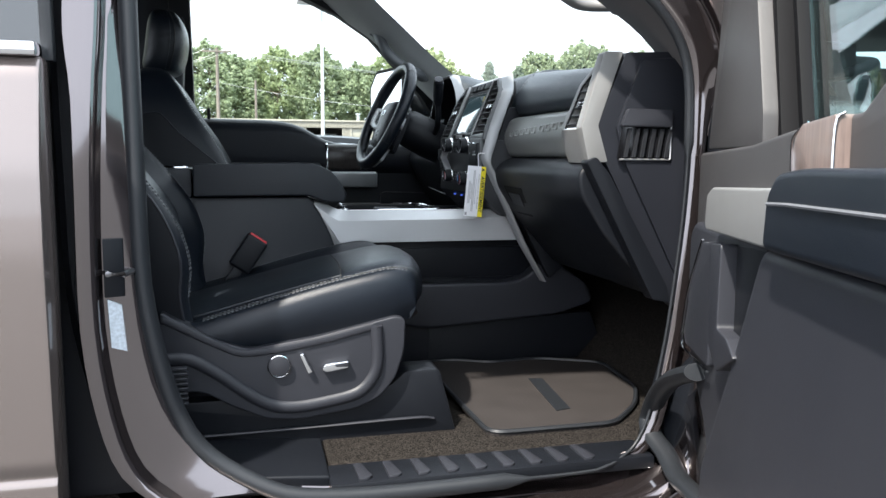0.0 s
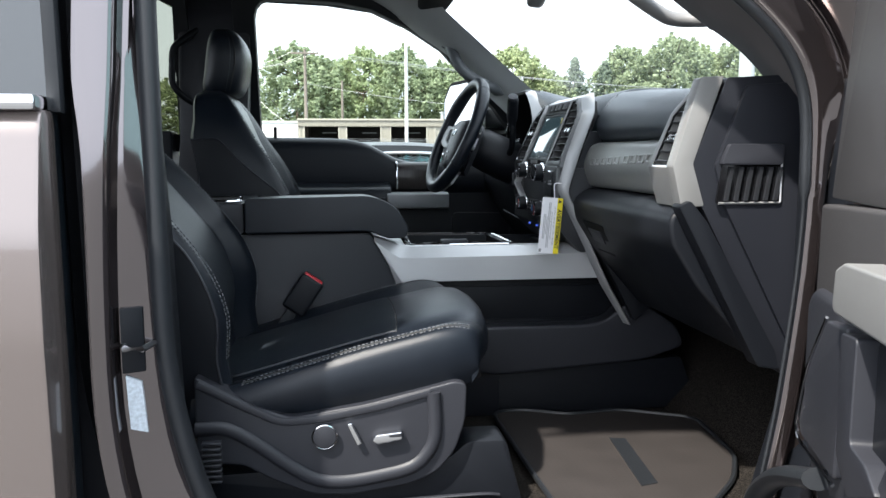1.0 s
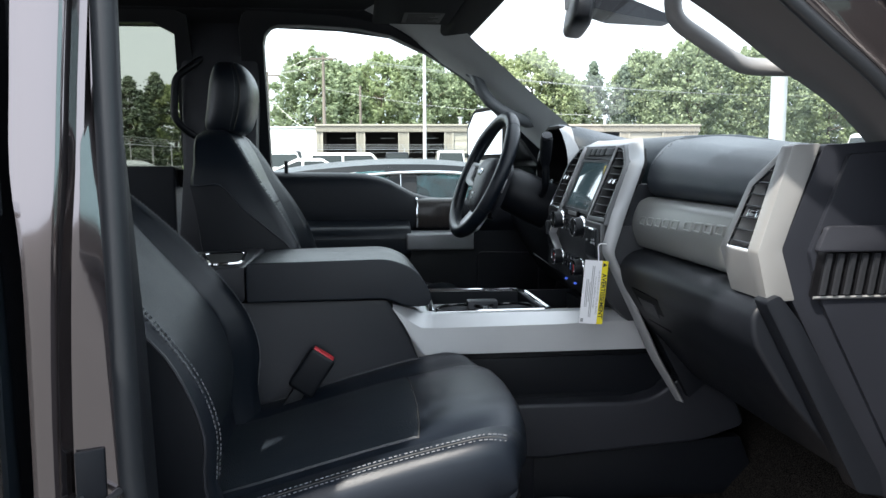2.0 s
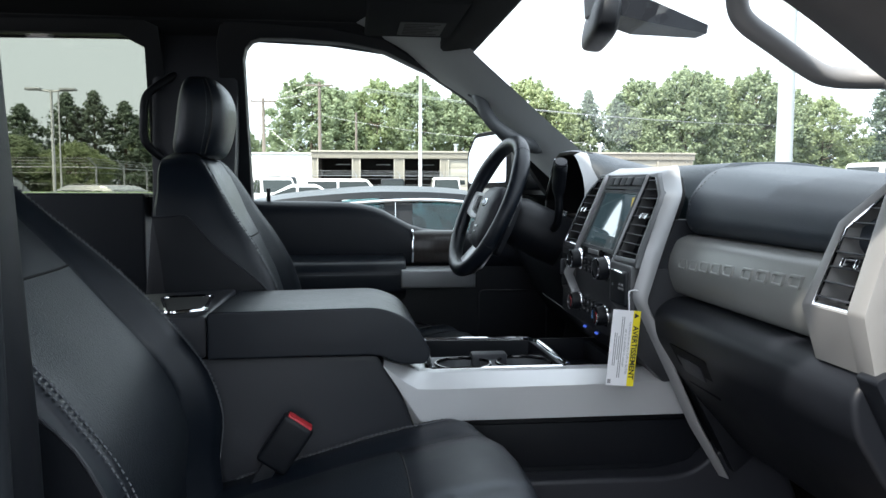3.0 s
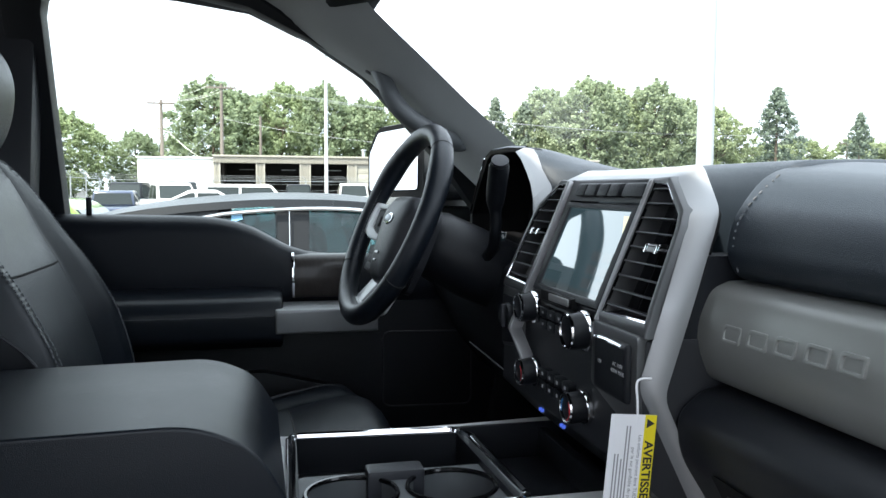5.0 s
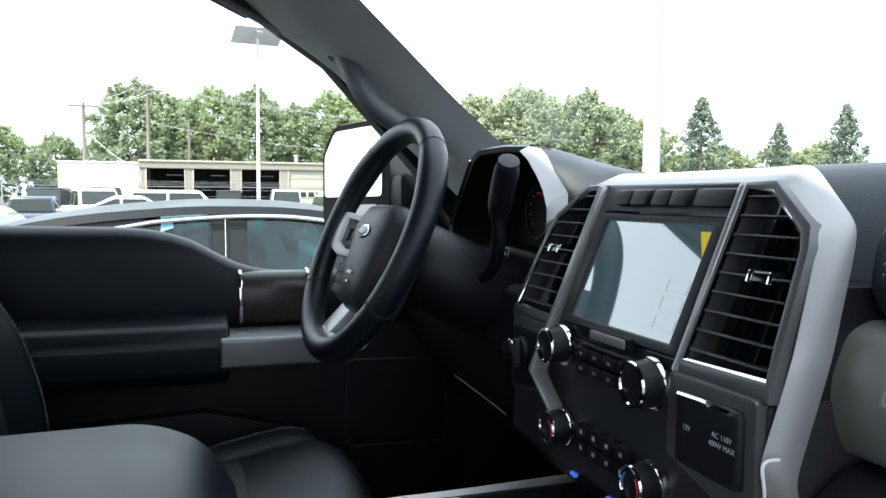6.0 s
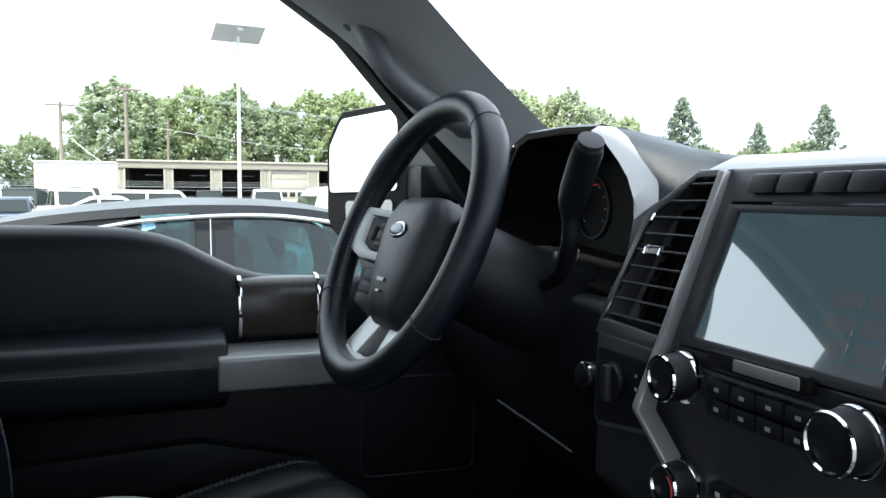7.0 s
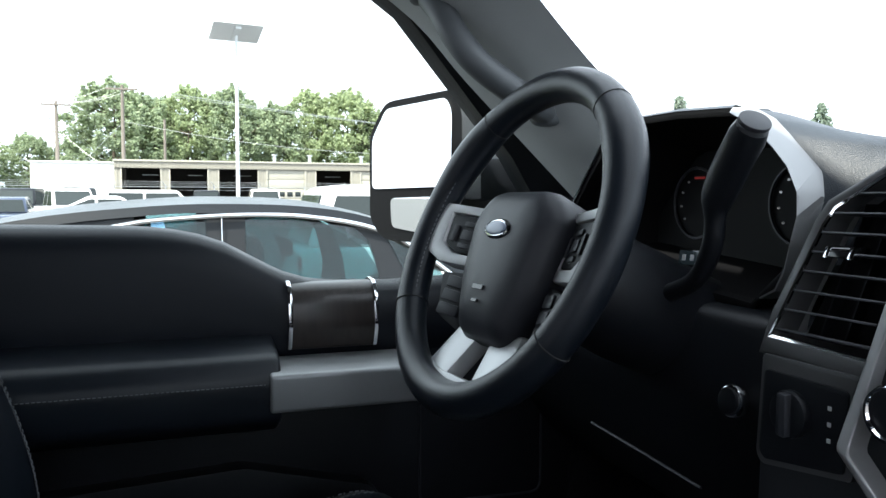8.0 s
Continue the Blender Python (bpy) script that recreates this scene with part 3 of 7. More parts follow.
for x in np.linspace(-0.30, 0.80, 67):
    zt = float(np.interp(x, top_x, top_z))
    lo = 1.37
    roll.append([Vector((x, y, z)) for y, z in ((3.06, zt - 0.012), (3.02, zt - 0.002), (2.995, zt), (2.975, zt - 0.005), (2.962, zt - 0.015), (2.955, zt - 0.030), (2.9515, zt - 0.05), (2.951, lo + (zt - lo) * 0.35), (2.955, lo + 0.02), (2.966, lo))])
part("upper_panel", loft(roll, cap=False, closed=False), DOOR_SKIN, dd, "black padded upper door trim", 70)
part("lower_panel", prism([(-0.30, 0.85), (-0.30, 1.38), (0.80, 1.38), (0.80, 0.85)], "y", 2.965, 3.08, 0.01), PLASTIC, dd)
part("armrest", prism(round_poly([(2.97, 1.285), (2.97, 1.412), (2.905, 1.404), (2.866, 1.395), (2.845, 1.368), (2.850, 1.310), (2.90, 1.285)], 0.012), "x", -0.30, 0.262, 0.008, 3), LEATHER, dd, "black stitched leather armrest")
part("pull_handle", prism(round_poly([(2.96, 1.320), (2.96, 1.376), (2.87, 1.379), (2.838, 1.374), (2.842, 1.323)], 0.006), "x", 0.246, 0.46, 0.012, 3), FRAME_SILVER, dd, "satin silver pull handle")
part("wood_trim", prism(round_poly([(2.96, 1.385), (2.948, 1.385), (2.935, 1.42), (2.938, 1.46), (2.955, 1.479), (2.99, 1.482), (2.99, 1.385)], 0.012), "x", 0.290, 0.410, 0.001), WOOD, dd, "dark ash wood insert")
for x in (0.284, 0.410):
    part("chrome_strip", prism(round_poly([(2.96, 1.385), (2.944, 1.385), (2.931, 1.42), (2.934, 1.46), (2.952, 1.484), (2.99, 1.486), (2.99, 1.385)], 0.012), "x", x, x + 0.006, 0.001), CHROME, dd)
stitches([(-0.29, 2.8445, 1.362), (0.24, 2.8445, 1.362)], dd, step=0.006, r=0.0006)
part("lock_pin", disc((-0.135, 2.99, 1.585), (0, 0, 1), 0.006, 0.04, 12, 0.002), PLASTIC, dd)
WIN = [(-0.184, 1.555), (-0.181, 1.955), (-0.174, 1.982), (-0.158, 2.000), (-0.132, 2.008), (-0.05, 2.009), (0.10, 2.001), (0.20, 1.983), (0.32, 1.931), (0.437, 1.863), (0.53, 1.775), (0.64, 1.67), (0.78, 1.50), (0.60, 1.455), (0.42, 1.45), (0.285, 1.462), (0.20, 1.49), (0.10, 1.518), (0.0, 1.535)]
WOUT = [(-0.25, 1.50), (-0.25, 1.995), (-0.238, 2.035), (-0.20, 2.062), (-0.14, 2.074), (-0.05, 2.077), (0.10, 2.072), (0.22, 2.048), (0.36, 1.985), (0.48, 1.91), (0.58, 1.82), (0.70, 1.71), (0.84, 1.48), (0.62, 1.40), (0.42, 1.40), (0.27, 1.41), (0.18, 1.44), (0.08, 1.47), (-0.02, 1.49)]


def lean(bm, sign=1):
    for v in bm.verts:
        v.co.y -= 0.417 * (v.co.z - 1.57)
    return bm


part("window_frame", lean(ring_plate(WOUT, WIN, "y", 3.0, 3.05, 0.004)), RUBBER, dd, "black window frame")
part("window_pane", lean(prism(WIN, "y", 3.024, 3.028)), GLASS, dd)

rd = thing("rear_door", (-0.9, 3.0, 0.8), "closed rear door with black trim and tinted glass", "door", "rear doors")
part("panel", prism(round_poly([(-1.35, 0.85), (-1.35, 1.59), (-0.48, 1.59), (-0.48, 0.85)], 0.01), "y", 2.96, 3.08, 0.018, 3), DOOR_SKIN, rd)
part("armrest", prism(round_poly([(2.97, 1.25), (2.97, 1.38), (2.90, 1.35), (2.90, 1.25)], 0.012), "x", -1.30, -0.55, 0.01), LEATHER, rd)
RW = [(-1.25, 1.58), (-1.23, 1.99), (-1.15, 2.01), (PR - 0.07, 2.01), (PR - 0.012, 1.98), (PR - 0.037, 1.58)]
RO = [(-1.33, 1.52), (-1.33, 2.05), (-1.2, 2.07), (PR - 0.06, 2.065), (PR + 0.03, 2.03), (PR + 0.04, 1.52)]
part("window_frame", lean(ring_plate(RO, RW, "y", 3.0, 3.05, 0.004)), RUBBER, rd)
part("window_pane", lean(prism(RW, "y", 3.024, 3.028)), GLASS_TINT, rd, "dark tinted pane")

part("pocket_outline", tube([(x, 2.963, z) for x, z in round_poly([(0.49, 1.30), (0.70, 1.295), (0.70, 1.12), (0.49, 1.125)], 0.02)], 0.002, 6, closed=True), PLASTIC_GREY, dd)
part("pocket_edge", prism(round_poly([(-0.28, 1.20), (0.22, 1.225), (0.40, 1.18), (0.42, 1.16), (-0.28, 1.14)], 0.01), "y", 2.93, 2.97, 0.008), PLASTIC, dd)
bh = thing("grab_handle", (-0.44, 2.86, 1.80), "black moulded grab handle on the centre pillar", "handle", "pillar handles")
part("grip", tube(spline([(-0.365, 2.870, 1.915), (-0.405, 2.84, 1.880), (-0.436, 2.83, 1.848), (-0.443, 2.83, 1.79), (-0.443, 2.83, 1.737), (-0.42, 2.84, 1.703), (-0.385, 2.870, 1.675)], 5), 0.011, 10), PLASTIC, bh)

# ---- rear passenger door, seen from outside ----
rp = thing("rear_door", (-0.8, 1.15, 0.7), "brown metallic rear door of the pickup, closed", "door", "rear doors")
part("skin", prism(round_poly([(1.165, 0.72), (1.112, 0.72), (1.098, 0.99), (1.104, 1.0), (1.094, 1.02), (1.086, 1.30), (1.090, 1.42), (1.112, 1.54), (1.126, 1.562), (1.165, 1.562)], 0.02, 5), "x", -1.35, -0.252, 0.006), PAINT, rp, "brown metallic door skin")
part("belt_moulding", box(-1.35, -0.255, 1.108, 1.186, 1.560, 1.578, 0.004), CHROME, rp, "bright belt moulding")
part("window_pane", prism([(-1.3, 1.56), (-1.3, 1.98), (-0.268, 1.98), (-0.262, 1.56)], "y", 1.184, 1.188), GLASS_REAR, rp, "dark tinted pane")
part("window_frame", prism([(-0.264, 1.560), (-0.268, 2.02), (-0.252, 2.02), (-0.247, 1.560)], "y", 1.172, 1.192, 0.005), RUBBER, rp)
part("inner_trim", box(-1.35, -0.27, 1.215, 1.25, 0.85, 1.57, 0.01), PAD, rp)

# ---- open passenger door ----
TH = radians(70)
DO = Vector((0.75, 1.13, 0))
DU, DN = Vector((-math.cos(TH), -math.sin(TH), 0)), Vector((-math.sin(TH), math.cos(TH), 0))
# local: x along the door from its hinges, y towards the seat side, z up
DM = Matrix(((DU.x, DN.x, 0, DO.x), (DU.y, DN.y, 0, DO.y), (0, 0, 1, 0), (0, 0, 0, 1)))
pd = thing("passenger_door", DM @ Vector((0.5, -0.06, 0.7)), "open front passenger door with black leather armrest and silver pull", "door")


def dpart(name, bm, mat, label="", smooth=38, parent=None):
    return part(name, moved(bm, DM), mat, parent or pd, label, smooth)


dpart("skin", prism(round_poly([(-0.13, 0.62), (-0.15, 1.1), (-0.12, 1.46), (-0.06, 1.46), (-0.06, 0.62)], 0.02), "x", -0.06, 1.12, 0.008), PAINT)
lower = dpart("lower_panel", prism(round_poly([(0.0, 1.31), (0.0, 1.20), (0.012, 1.14), (0.06, 1.10), (0.15, 1.04), (0.22, 0.95), (0.30, 0.80), (0.30, 0.68), (1.05, 0.68), (1.05, 1.345), (0.03, 1.335)], 0.015), "y", -0.06, 0.040, 0.012, 3), PLASTIC_GREY, "charcoal lower door trim")
dpart("bulge", prism(round_poly([(0.454, 1.340), (0.363, 1.204), (0.296, 1.112), (0.216, 1.003), (0.20, 0.75), (1.05, 0.75), (1.05, 1.352)], 0.02), "y", 0.02, 0.057, 0.014, 4), PLASTIC_GREY, "charcoal bulged pocket", parent=lower)
dpart("map_pocket", prism(round_poly([(0.140, 1.313), (0.222, 1.321), (0.203, 1.139), (0.045, 1.136), (0.030, 1.154), (0.066, 1.231)], 0.008), "y", 0.02, 0.050, 0.005, 3), PLASTIC_GREY, "pocket with a bright edge", parent=lower)
dpart("bright_edge", tube(spline([(0.142, 0.050, 1.316), (0.066, 0.051, 1.233), (0.027, 0.051, 1.154), (0.041, 0.051, 1.131), (0.10, 0.051, 1.131), (0.205, 0.050, 1.134)], 5), 0.0022, 6), CHROME, parent=lower)
dpart("grip_post", prism(round_poly([(0.246, 1.321), (0.300, 1.327), (0.297, 1.216), (0.346, 1.215), (0.384, 1.198), (0.30, 1.160), (0.253, 1.188)], 0.008), "y", 0.02, 0.062, 0.010, 3), PLASTIC_GREY, parent=lower)
dpart("grip_recess", prism(round_poly([(0.305, 1.325), (0.430, 1.334), (0.385, 1.260), (0.350, 1.212), (0.305, 1.212)], 0.006), "y", 0.02, 0.0425, 0.001), PLASTIC, parent=lower)
dpart("upper_panel", prism(round_poly([(0.0, 1.30), (0.006, 1.443), (0.298, 1.452), (0.445, 1.465), (0.52, 1.470), (0.602, 1.474), (0.622, 1.474), (0.672, 1.503), (0.72, 1.525), (1.05, 1.57), (1.05, 1.30)], 0.008), "y", -0.06, 0.030, 0.012, 3), DOOR_TRIM, "grey upper door trim")
dpart("wood_trim", prism(round_poly([(0.504, 1.38), (0.494, 1.442), (0.502, 1.458), (0.520, 1.469), (0.602, 1.474), (0.606, 1.38)], 0.004), "y", -0.02, 0.044, 0.008), WOOD_LIGHT, "brown ash wood insert")
for edge in ([(0.504, 0.044, 1.38), (0.494, 0.044, 1.442), (0.502, 0.044, 1.459), (0.520, 0.038, 1.470)], [(0.606, 0.044, 1.38), (0.604, 0.044, 1.462), (0.603, 0.036, 1.475)]):
    dpart("chrome_strip", tube(spline(edge, 4), 0.0014, 6), CHROME)
arm = dpart("armrest", prism(round_poly([(0.521, 1.345), (0.528, 1.400), (0.554, 1.421), (0.622, 1.427), (1.05, 1.432), (1.05, 1.358), (0.79, 1.352)], [0.012, 0.02, 0.02, 0.03, 0.01, 0.01, 0.02]), "y", -0.02, 0.077, 0.018, 4), LEATHER, "black leather armrest with pale piping")
dpart("piping", tube([(0.525, 0.060, 1.391), (0.532, 0.076, 1.391), (0.60, 0.0785, 1.394), (1.04, 0.0785, 1.402)], 0.0020, 6), THREAD, "pale piping", parent=arm)
dpart("pull_handle", prism(round_poly([(0.220, 1.345), (0.226, 1.386), (0.257, 1.397), (0.446, 1.403), (0.535, 1.407), (0.525, 1.345), (0.477, 1.343), (0.229, 1.338)], 0.006), "y", -0.02, 0.066, 0.009, 3), POD_SILVER, "satin silver pull handle")
dpart("sail_panel", prism(round_poly([(-0.008, 1.45), (0.030, 1.60), (0.046, 1.677), (0.09, 1.85), (0.19, 1.85), (0.233, 1.641), (0.285, 1.492), (0.29, 1.45)], 0.006), "y", -0.05, 0.015, 0.010), DOOR_TRIM, "grey mirror sail panel")
dpart("window_channel", prism([(0.272, 1.45), (0.224, 1.645), (0.185, 1.85), (0.215, 1.85), (0.252, 1.634), (0.306, 1.45)], "y", -0.05, -0.004, 0.001), CLUSTER)
dpart("window_channel", prism([(0.328, 1.45), (0.27, 1.634), (0.23, 1.86), (0.242, 1.87), (0.284, 1.632), (0.343, 1.45)], "y", -0.05, -0.018, 0.001), CLUSTER)
dpart("window_pane", prism([(0.345, 1.46), (0.29, 1.64), (0.25, 1.86), (0.55, 2.02), (1.03, 2.03), (1.03, 1.5)], "y", -0.034, -0.030), GLASS_TEAL, "door pane with a green tint")
top_ = spline([(0.03, -0.05, 1.62), (0.10, -0.06, 1.83), (0.25, -0.07, 1.95), (0.55, -0.08, 2.04), (0.99, -0.08, 2.05), (1.03, -0.05, 1.8), (1.04, -0.04, 1.55)], 5)
dpart("window_frame", tube(top_, 0.026, 8), PAINT, "brown window frame")
dpart("seal", tube(spline([(0.15, 0.052, 1.118), (0.035, 0.065, 1.073), (-0.062, 0.070, 1.016), (-0.113, 0.074, 0.962), (-0.094, 0.075, 0.936), (-0.042, 0.055, 0.914), (0.015, 0.045, 0.897), (0.10, 0.030, 0.900), (0.16, 0.02, 0.895)], 5), 0.0195, 12, flat=0.7), RUBBER, "black rubber door seal")
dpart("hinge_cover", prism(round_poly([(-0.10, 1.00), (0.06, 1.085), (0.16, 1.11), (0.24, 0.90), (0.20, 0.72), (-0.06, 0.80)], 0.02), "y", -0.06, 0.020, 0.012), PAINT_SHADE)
MX = -0.03
pm = thing("door_mirror", DM @ Vector((0.1, -0.25, 1.5)), "black towing mirror of the open passenger door", "mirror", "door mirrors")
part("shell", moved(prism(round_poly([(MX, 1.62), (MX + 0.01, 1.83), (MX + 0.22, 1.83), (MX + 0.25, 1.64), (MX + 0.21, 1.60), (MX + 0.04, 1.60)], 0.02), "y", -0.26, -0.13, 0.03, 3), DM), PLASTIC, pm)
part("arm", moved(box(0.04, 0.12, -0.16, -0.05, 1.55, 1.605, 0.012), DM), PLASTIC, pm)

# ---- dashboard ----
dash = thing("dashboard", (0.9, YC, 1.10), "black padded dashboard with satin silver frames and grey trim panel", "dashboard")
HOOD = [(2.364, 1.548), (2.354, 1.608), (2.3845, 1.6595), (2.4365, 1.6925), (2.464, 1.696), (2.55, 1.701), (2.655, 1.701), (2.692, 1.690), (2.752, 1.63), (2.80, 1.575), (2.80, 1.52), (2.43, 1.497)]
HOOD_IN = [(2.392, 1.54), (2.368, 1.605), (2.394, 1.648), (2.441, 1.681), (2.466, 1.687), (2.55, 1.692), (2.65, 1.692), (2.680, 1.682), (2.738, 1.627), (2.786, 1.575), (2.786, 1.53), (2.43, 1.506)]
far = [(2.46, 1.632), (2.55, 1.640), (2.65, 1.640), (2.74, 1.635), (2.83, 1.61), (2.90, 1.57)]
rows = []
for x, k, dz in ((0.650, 0.0, 0.0), (0.656, 0.0, 0.003), (0.70, 0.16, 0.003), (0.78, 0.50, 0.004), (0.88, 0.8, 0.0), (1.02, 1.0, -0.01)):
    rows.append([Vector((x, y0 + (y1 - y0) * k, z0 + (z1 - z0) * k + dz)) for (y0, z0), (y1, z1) in zip(HOOD[4:10], far)])
part("hood_top", loft(rows, cap=False, closed=False), PAD, dash, "black padded dash top over the instruments", 60)
flank = [[(0.652, 2.366, 1.545), (0.652, 2.354, 1.608), (0.652, 2.3845, 1.6595), (0.652, 2.411, 1.680), (0.652, 2.4365, 1.6925), (0.652, 2.464, 1.697)],
         [(0.664, 2.346, 1.548), (0.666, 2.338, 1.608), (0.672, 2.360, 1.655), (0.678, 2.390, 1.673), (0.685, 2.422, 1.686), (0.690, 2.464, 1.694)],
         [(0.690, 2.300, 1.560), (0.700, 2.285, 1.615), (0.715, 2.300, 1.648), (0.730, 2.345, 1.660), (0.745, 2.400, 1.668), (0.750, 2.463, 1.680)],
         [(0.760, 2.250, 1.560), (0.770, 2.235, 1.618), (0.790, 2.250, 1.642), (0.810, 2.300, 1.650), (0.830, 2.385, 1.654), (0.840, 2.462, 1.660)],
         [(1.02, 2.23, 1.55), (1.02, 2.23, 1.60), (1.02, 2.25, 1.618), (1.02, 2.30, 1.622), (1.02, 2.385, 1.624), (1.02, 2.46, 1.624)]]
flank = [list(r_) for r_ in zip(*[spline(c_, 4) for c_ in zip(*flank)])]
part("hood_flank", loft(flank, cap=False, closed=False), PAD, dash, "black padded flank of the instrument hood", 60)


def crowned(bm):
    """The dash top falls away towards the cab's side."""
    for v in bm.verts:
        v.co.z -= max(0.0, 1.93 - v.co.y) * 0.070 * max(0.0, min(1.0, (v.co.z - 1.535) / 0.11))
    return bm


part("upper_pad", crowned(prism(round_poly([(0.700, 1.534), (0.672, 1.537), (0.657, 1.562), (0.664, 1.600), (0.70, 1.648), (0.80, 1.660), (1.08, 1.632), (1.08, 1.45), (0.70, 1.45)], [0.004, 0.018, 0.03, 0.03, 0.05, 0.05, 0.02, 0, 0.0], 6), "y", 1.352, 1.885, 0.012, 3)), PAD, dash, "black stitched upper dash pad")
part("top_cover", prism(round_poly([(0.70, 1.60), (0.72, 1.655), (0.85, 1.658), (1.10, 1.62), (1.10, 1.45), (0.72, 1.45)], 0.03), "y", 1.875, 2.338, 0.012, 3), PAD, dash)
part("top_cover", prism(round_poly([(0.70, 1.50), (0.72, 1.575), (0.85, 1.60), (1.10, 1.58), (1.10, 1.45), (0.72, 1.45)], 0.03), "y", 2.802, 2.95, 0.012, 3), PAD, dash)
part("top_cover", box(0.80, 1.10, 2.338, 2.802, 1.45, 1.60, 0.01), PAD, dash)
stitches(spline([(0.700, 1.864, 1.640), (0.672, 1.872, 1.609), (0.659, 1.8735, 1.578), (0.665, 1.8735, 1.545)], 5), dash)
panel = part("trim_panel", prism(round_poly([(0.668, 1.535), (0.648, 1.527), (0.635, 1.497), (0.634, 1.470), (0.648, 1.436), (0.70, 1.432), (0.70, 1.535)], [0.003, 0.012, 0.03, 0.02, 0.012, 0.0, 0.0], 5), "y", 1.436, 1.898, 0.006, 3), PANEL_GREY, dash, "grey metallic trim panel with embossed marks")
for k in range(9):
    y = (1.836 - 0.0375 * k) if k < 5 else (1.634 - 0.0385 * (k - 5))
    z = 1.4915 + (1.836 - y) * 0.034
    o_ = round_poly([(y - 0.0135, z - 0.0082), (y + 0.0135, z - 0.0082), (y + 0.0135, z + 0.0082), (y - 0.0135, z + 0.0082)], 0.003, 2)
    i_ = round_poly([(y - 0.0105, z - 0.0050), (y + 0.0105, z - 0.0050), (y + 0.0105, z + 0.0050), (y - 0.0105, z + 0.0050)], 0.002, 2)
    part("embossed_mark", sheared(ring_plate(o_, i_, "x", 0.6338, 0.645, 0.0008), 0.25, z), PANEL_GREY, panel)
part("glovebox", prism(round_poly([(0.660, 1.434), (0.634, 1.430), (0.606, 1.408), (0.611, 1.366), (0.66, 1.290), (0.772, 1.165), (0.82, 1.15), (0.95, 1.16), (0.95, 1.434)], [0.004, 0.012, 0.02, 0.02, 0.02, 0.02, 0.02, 0, 0], 5), "y", 1.36, 1.884, 0.008, 3), PLASTIC, dash, "black glovebox lid")
part("glovebox_handle", sheared(prism(round_poly([(1.815, 1.350), (1.735, 1.348), (1.752, 1.318), (1.822, 1.320)], 0.005), "x", 0.6085, 0.630, 0.003), -0.65, 1.366), PLASTIC_GREY, dash, "flap handle of the glovebox")
# flush black patch, the shade of the handle's recess as colour
part("recess_shade", sheared(prism(round_poly([(1.826, 1.366), (1.702, 1.363), (1.735, 1.294), (1.842, 1.297)], 0.005), "x", 0.6108, 0.630), -0.65, 1.366), CLUSTER, dash)
part("end_cap", prism(round_poly([(0.686, 1.628), (0.80, 1.634), (0.98, 1.60), (0.98, 1.05), (0.800, 1.150), (0.652, 1.425), (0.632, 1.492)], 0.004), "y", 1.341, 1.37, 0.003), CONSOLE_GREY, dash, "charcoal dash end panel")
part("end_inset", prism(round_poly([(0.716, 1.616), (0.80, 1.622), (0.97, 1.59), (0.97, 1.06), (0.826, 1.165), (0.684, 1.432), (0.668, 1.490)], 0.005), "y", 1.3335, 1.345, 0.003), CONSOLE_GREY, dash)
part("pod_band", prism(round_poly([(0.642, 1.628), (0.601, 1.490), (0.617, 1.425), (0.655, 1.427), (0.634, 1.494), (0.680, 1.630)], 0.004, 3), "y", 1.340, 1.368, 0.005), POD_SILVER, dash, "satin silver vent band")
part("glovebox_edge", prism(round_poly([(0.628, 1.437), (0.608, 1.428), (0.752, 1.165), (0.79, 1.158), (0.782, 1.19), (0.655, 1.405)], 0.006), "y", 1.329, 1.362, 0.004), PLASTIC, dash)
sv = part("side_grille", prism(round_poly([(0.682, 1.522), (0.778, 1.522), (0.778, 1.431), (0.670, 1.431)], 0.006), "y", 1.3315, 1.336), GLOSS, dash, "slatted grille under a plain badge")
part("badge", prism(round_poly([(0.685, 1.525), (0.778, 1.525), (0.776, 1.492), (0.672, 1.492)], 0.006), "y", 1.322, 1.334, 0.003), PLASTIC_GREY, sv)
for k in range(6):
    x = 0.682 + 0.0165 * k
    part("slat", prism([(x, 1.436), (x + 0.006, 1.436), (x + 0.014, 1.489), (x + 0.008, 1.489)], "y", 1.327, 1.336), STACK_GREY, sv)

part("grille_rim", tube([(0.674, 1.3315, 1.432), (0.776, 1.3315, 1.432), (0.778, 1.3315, 1.434), (0.778, 1.3315, 1.520)], 0.0022, 6), STRIP_GREY, sv, "thin satin rim")

KS, Z0 = 0.42, 1.486


def sheared_z(bm, k, x0):
    for v in bm.verts:
        v.co.z -= k * (v.co.x - x0)
    return bm


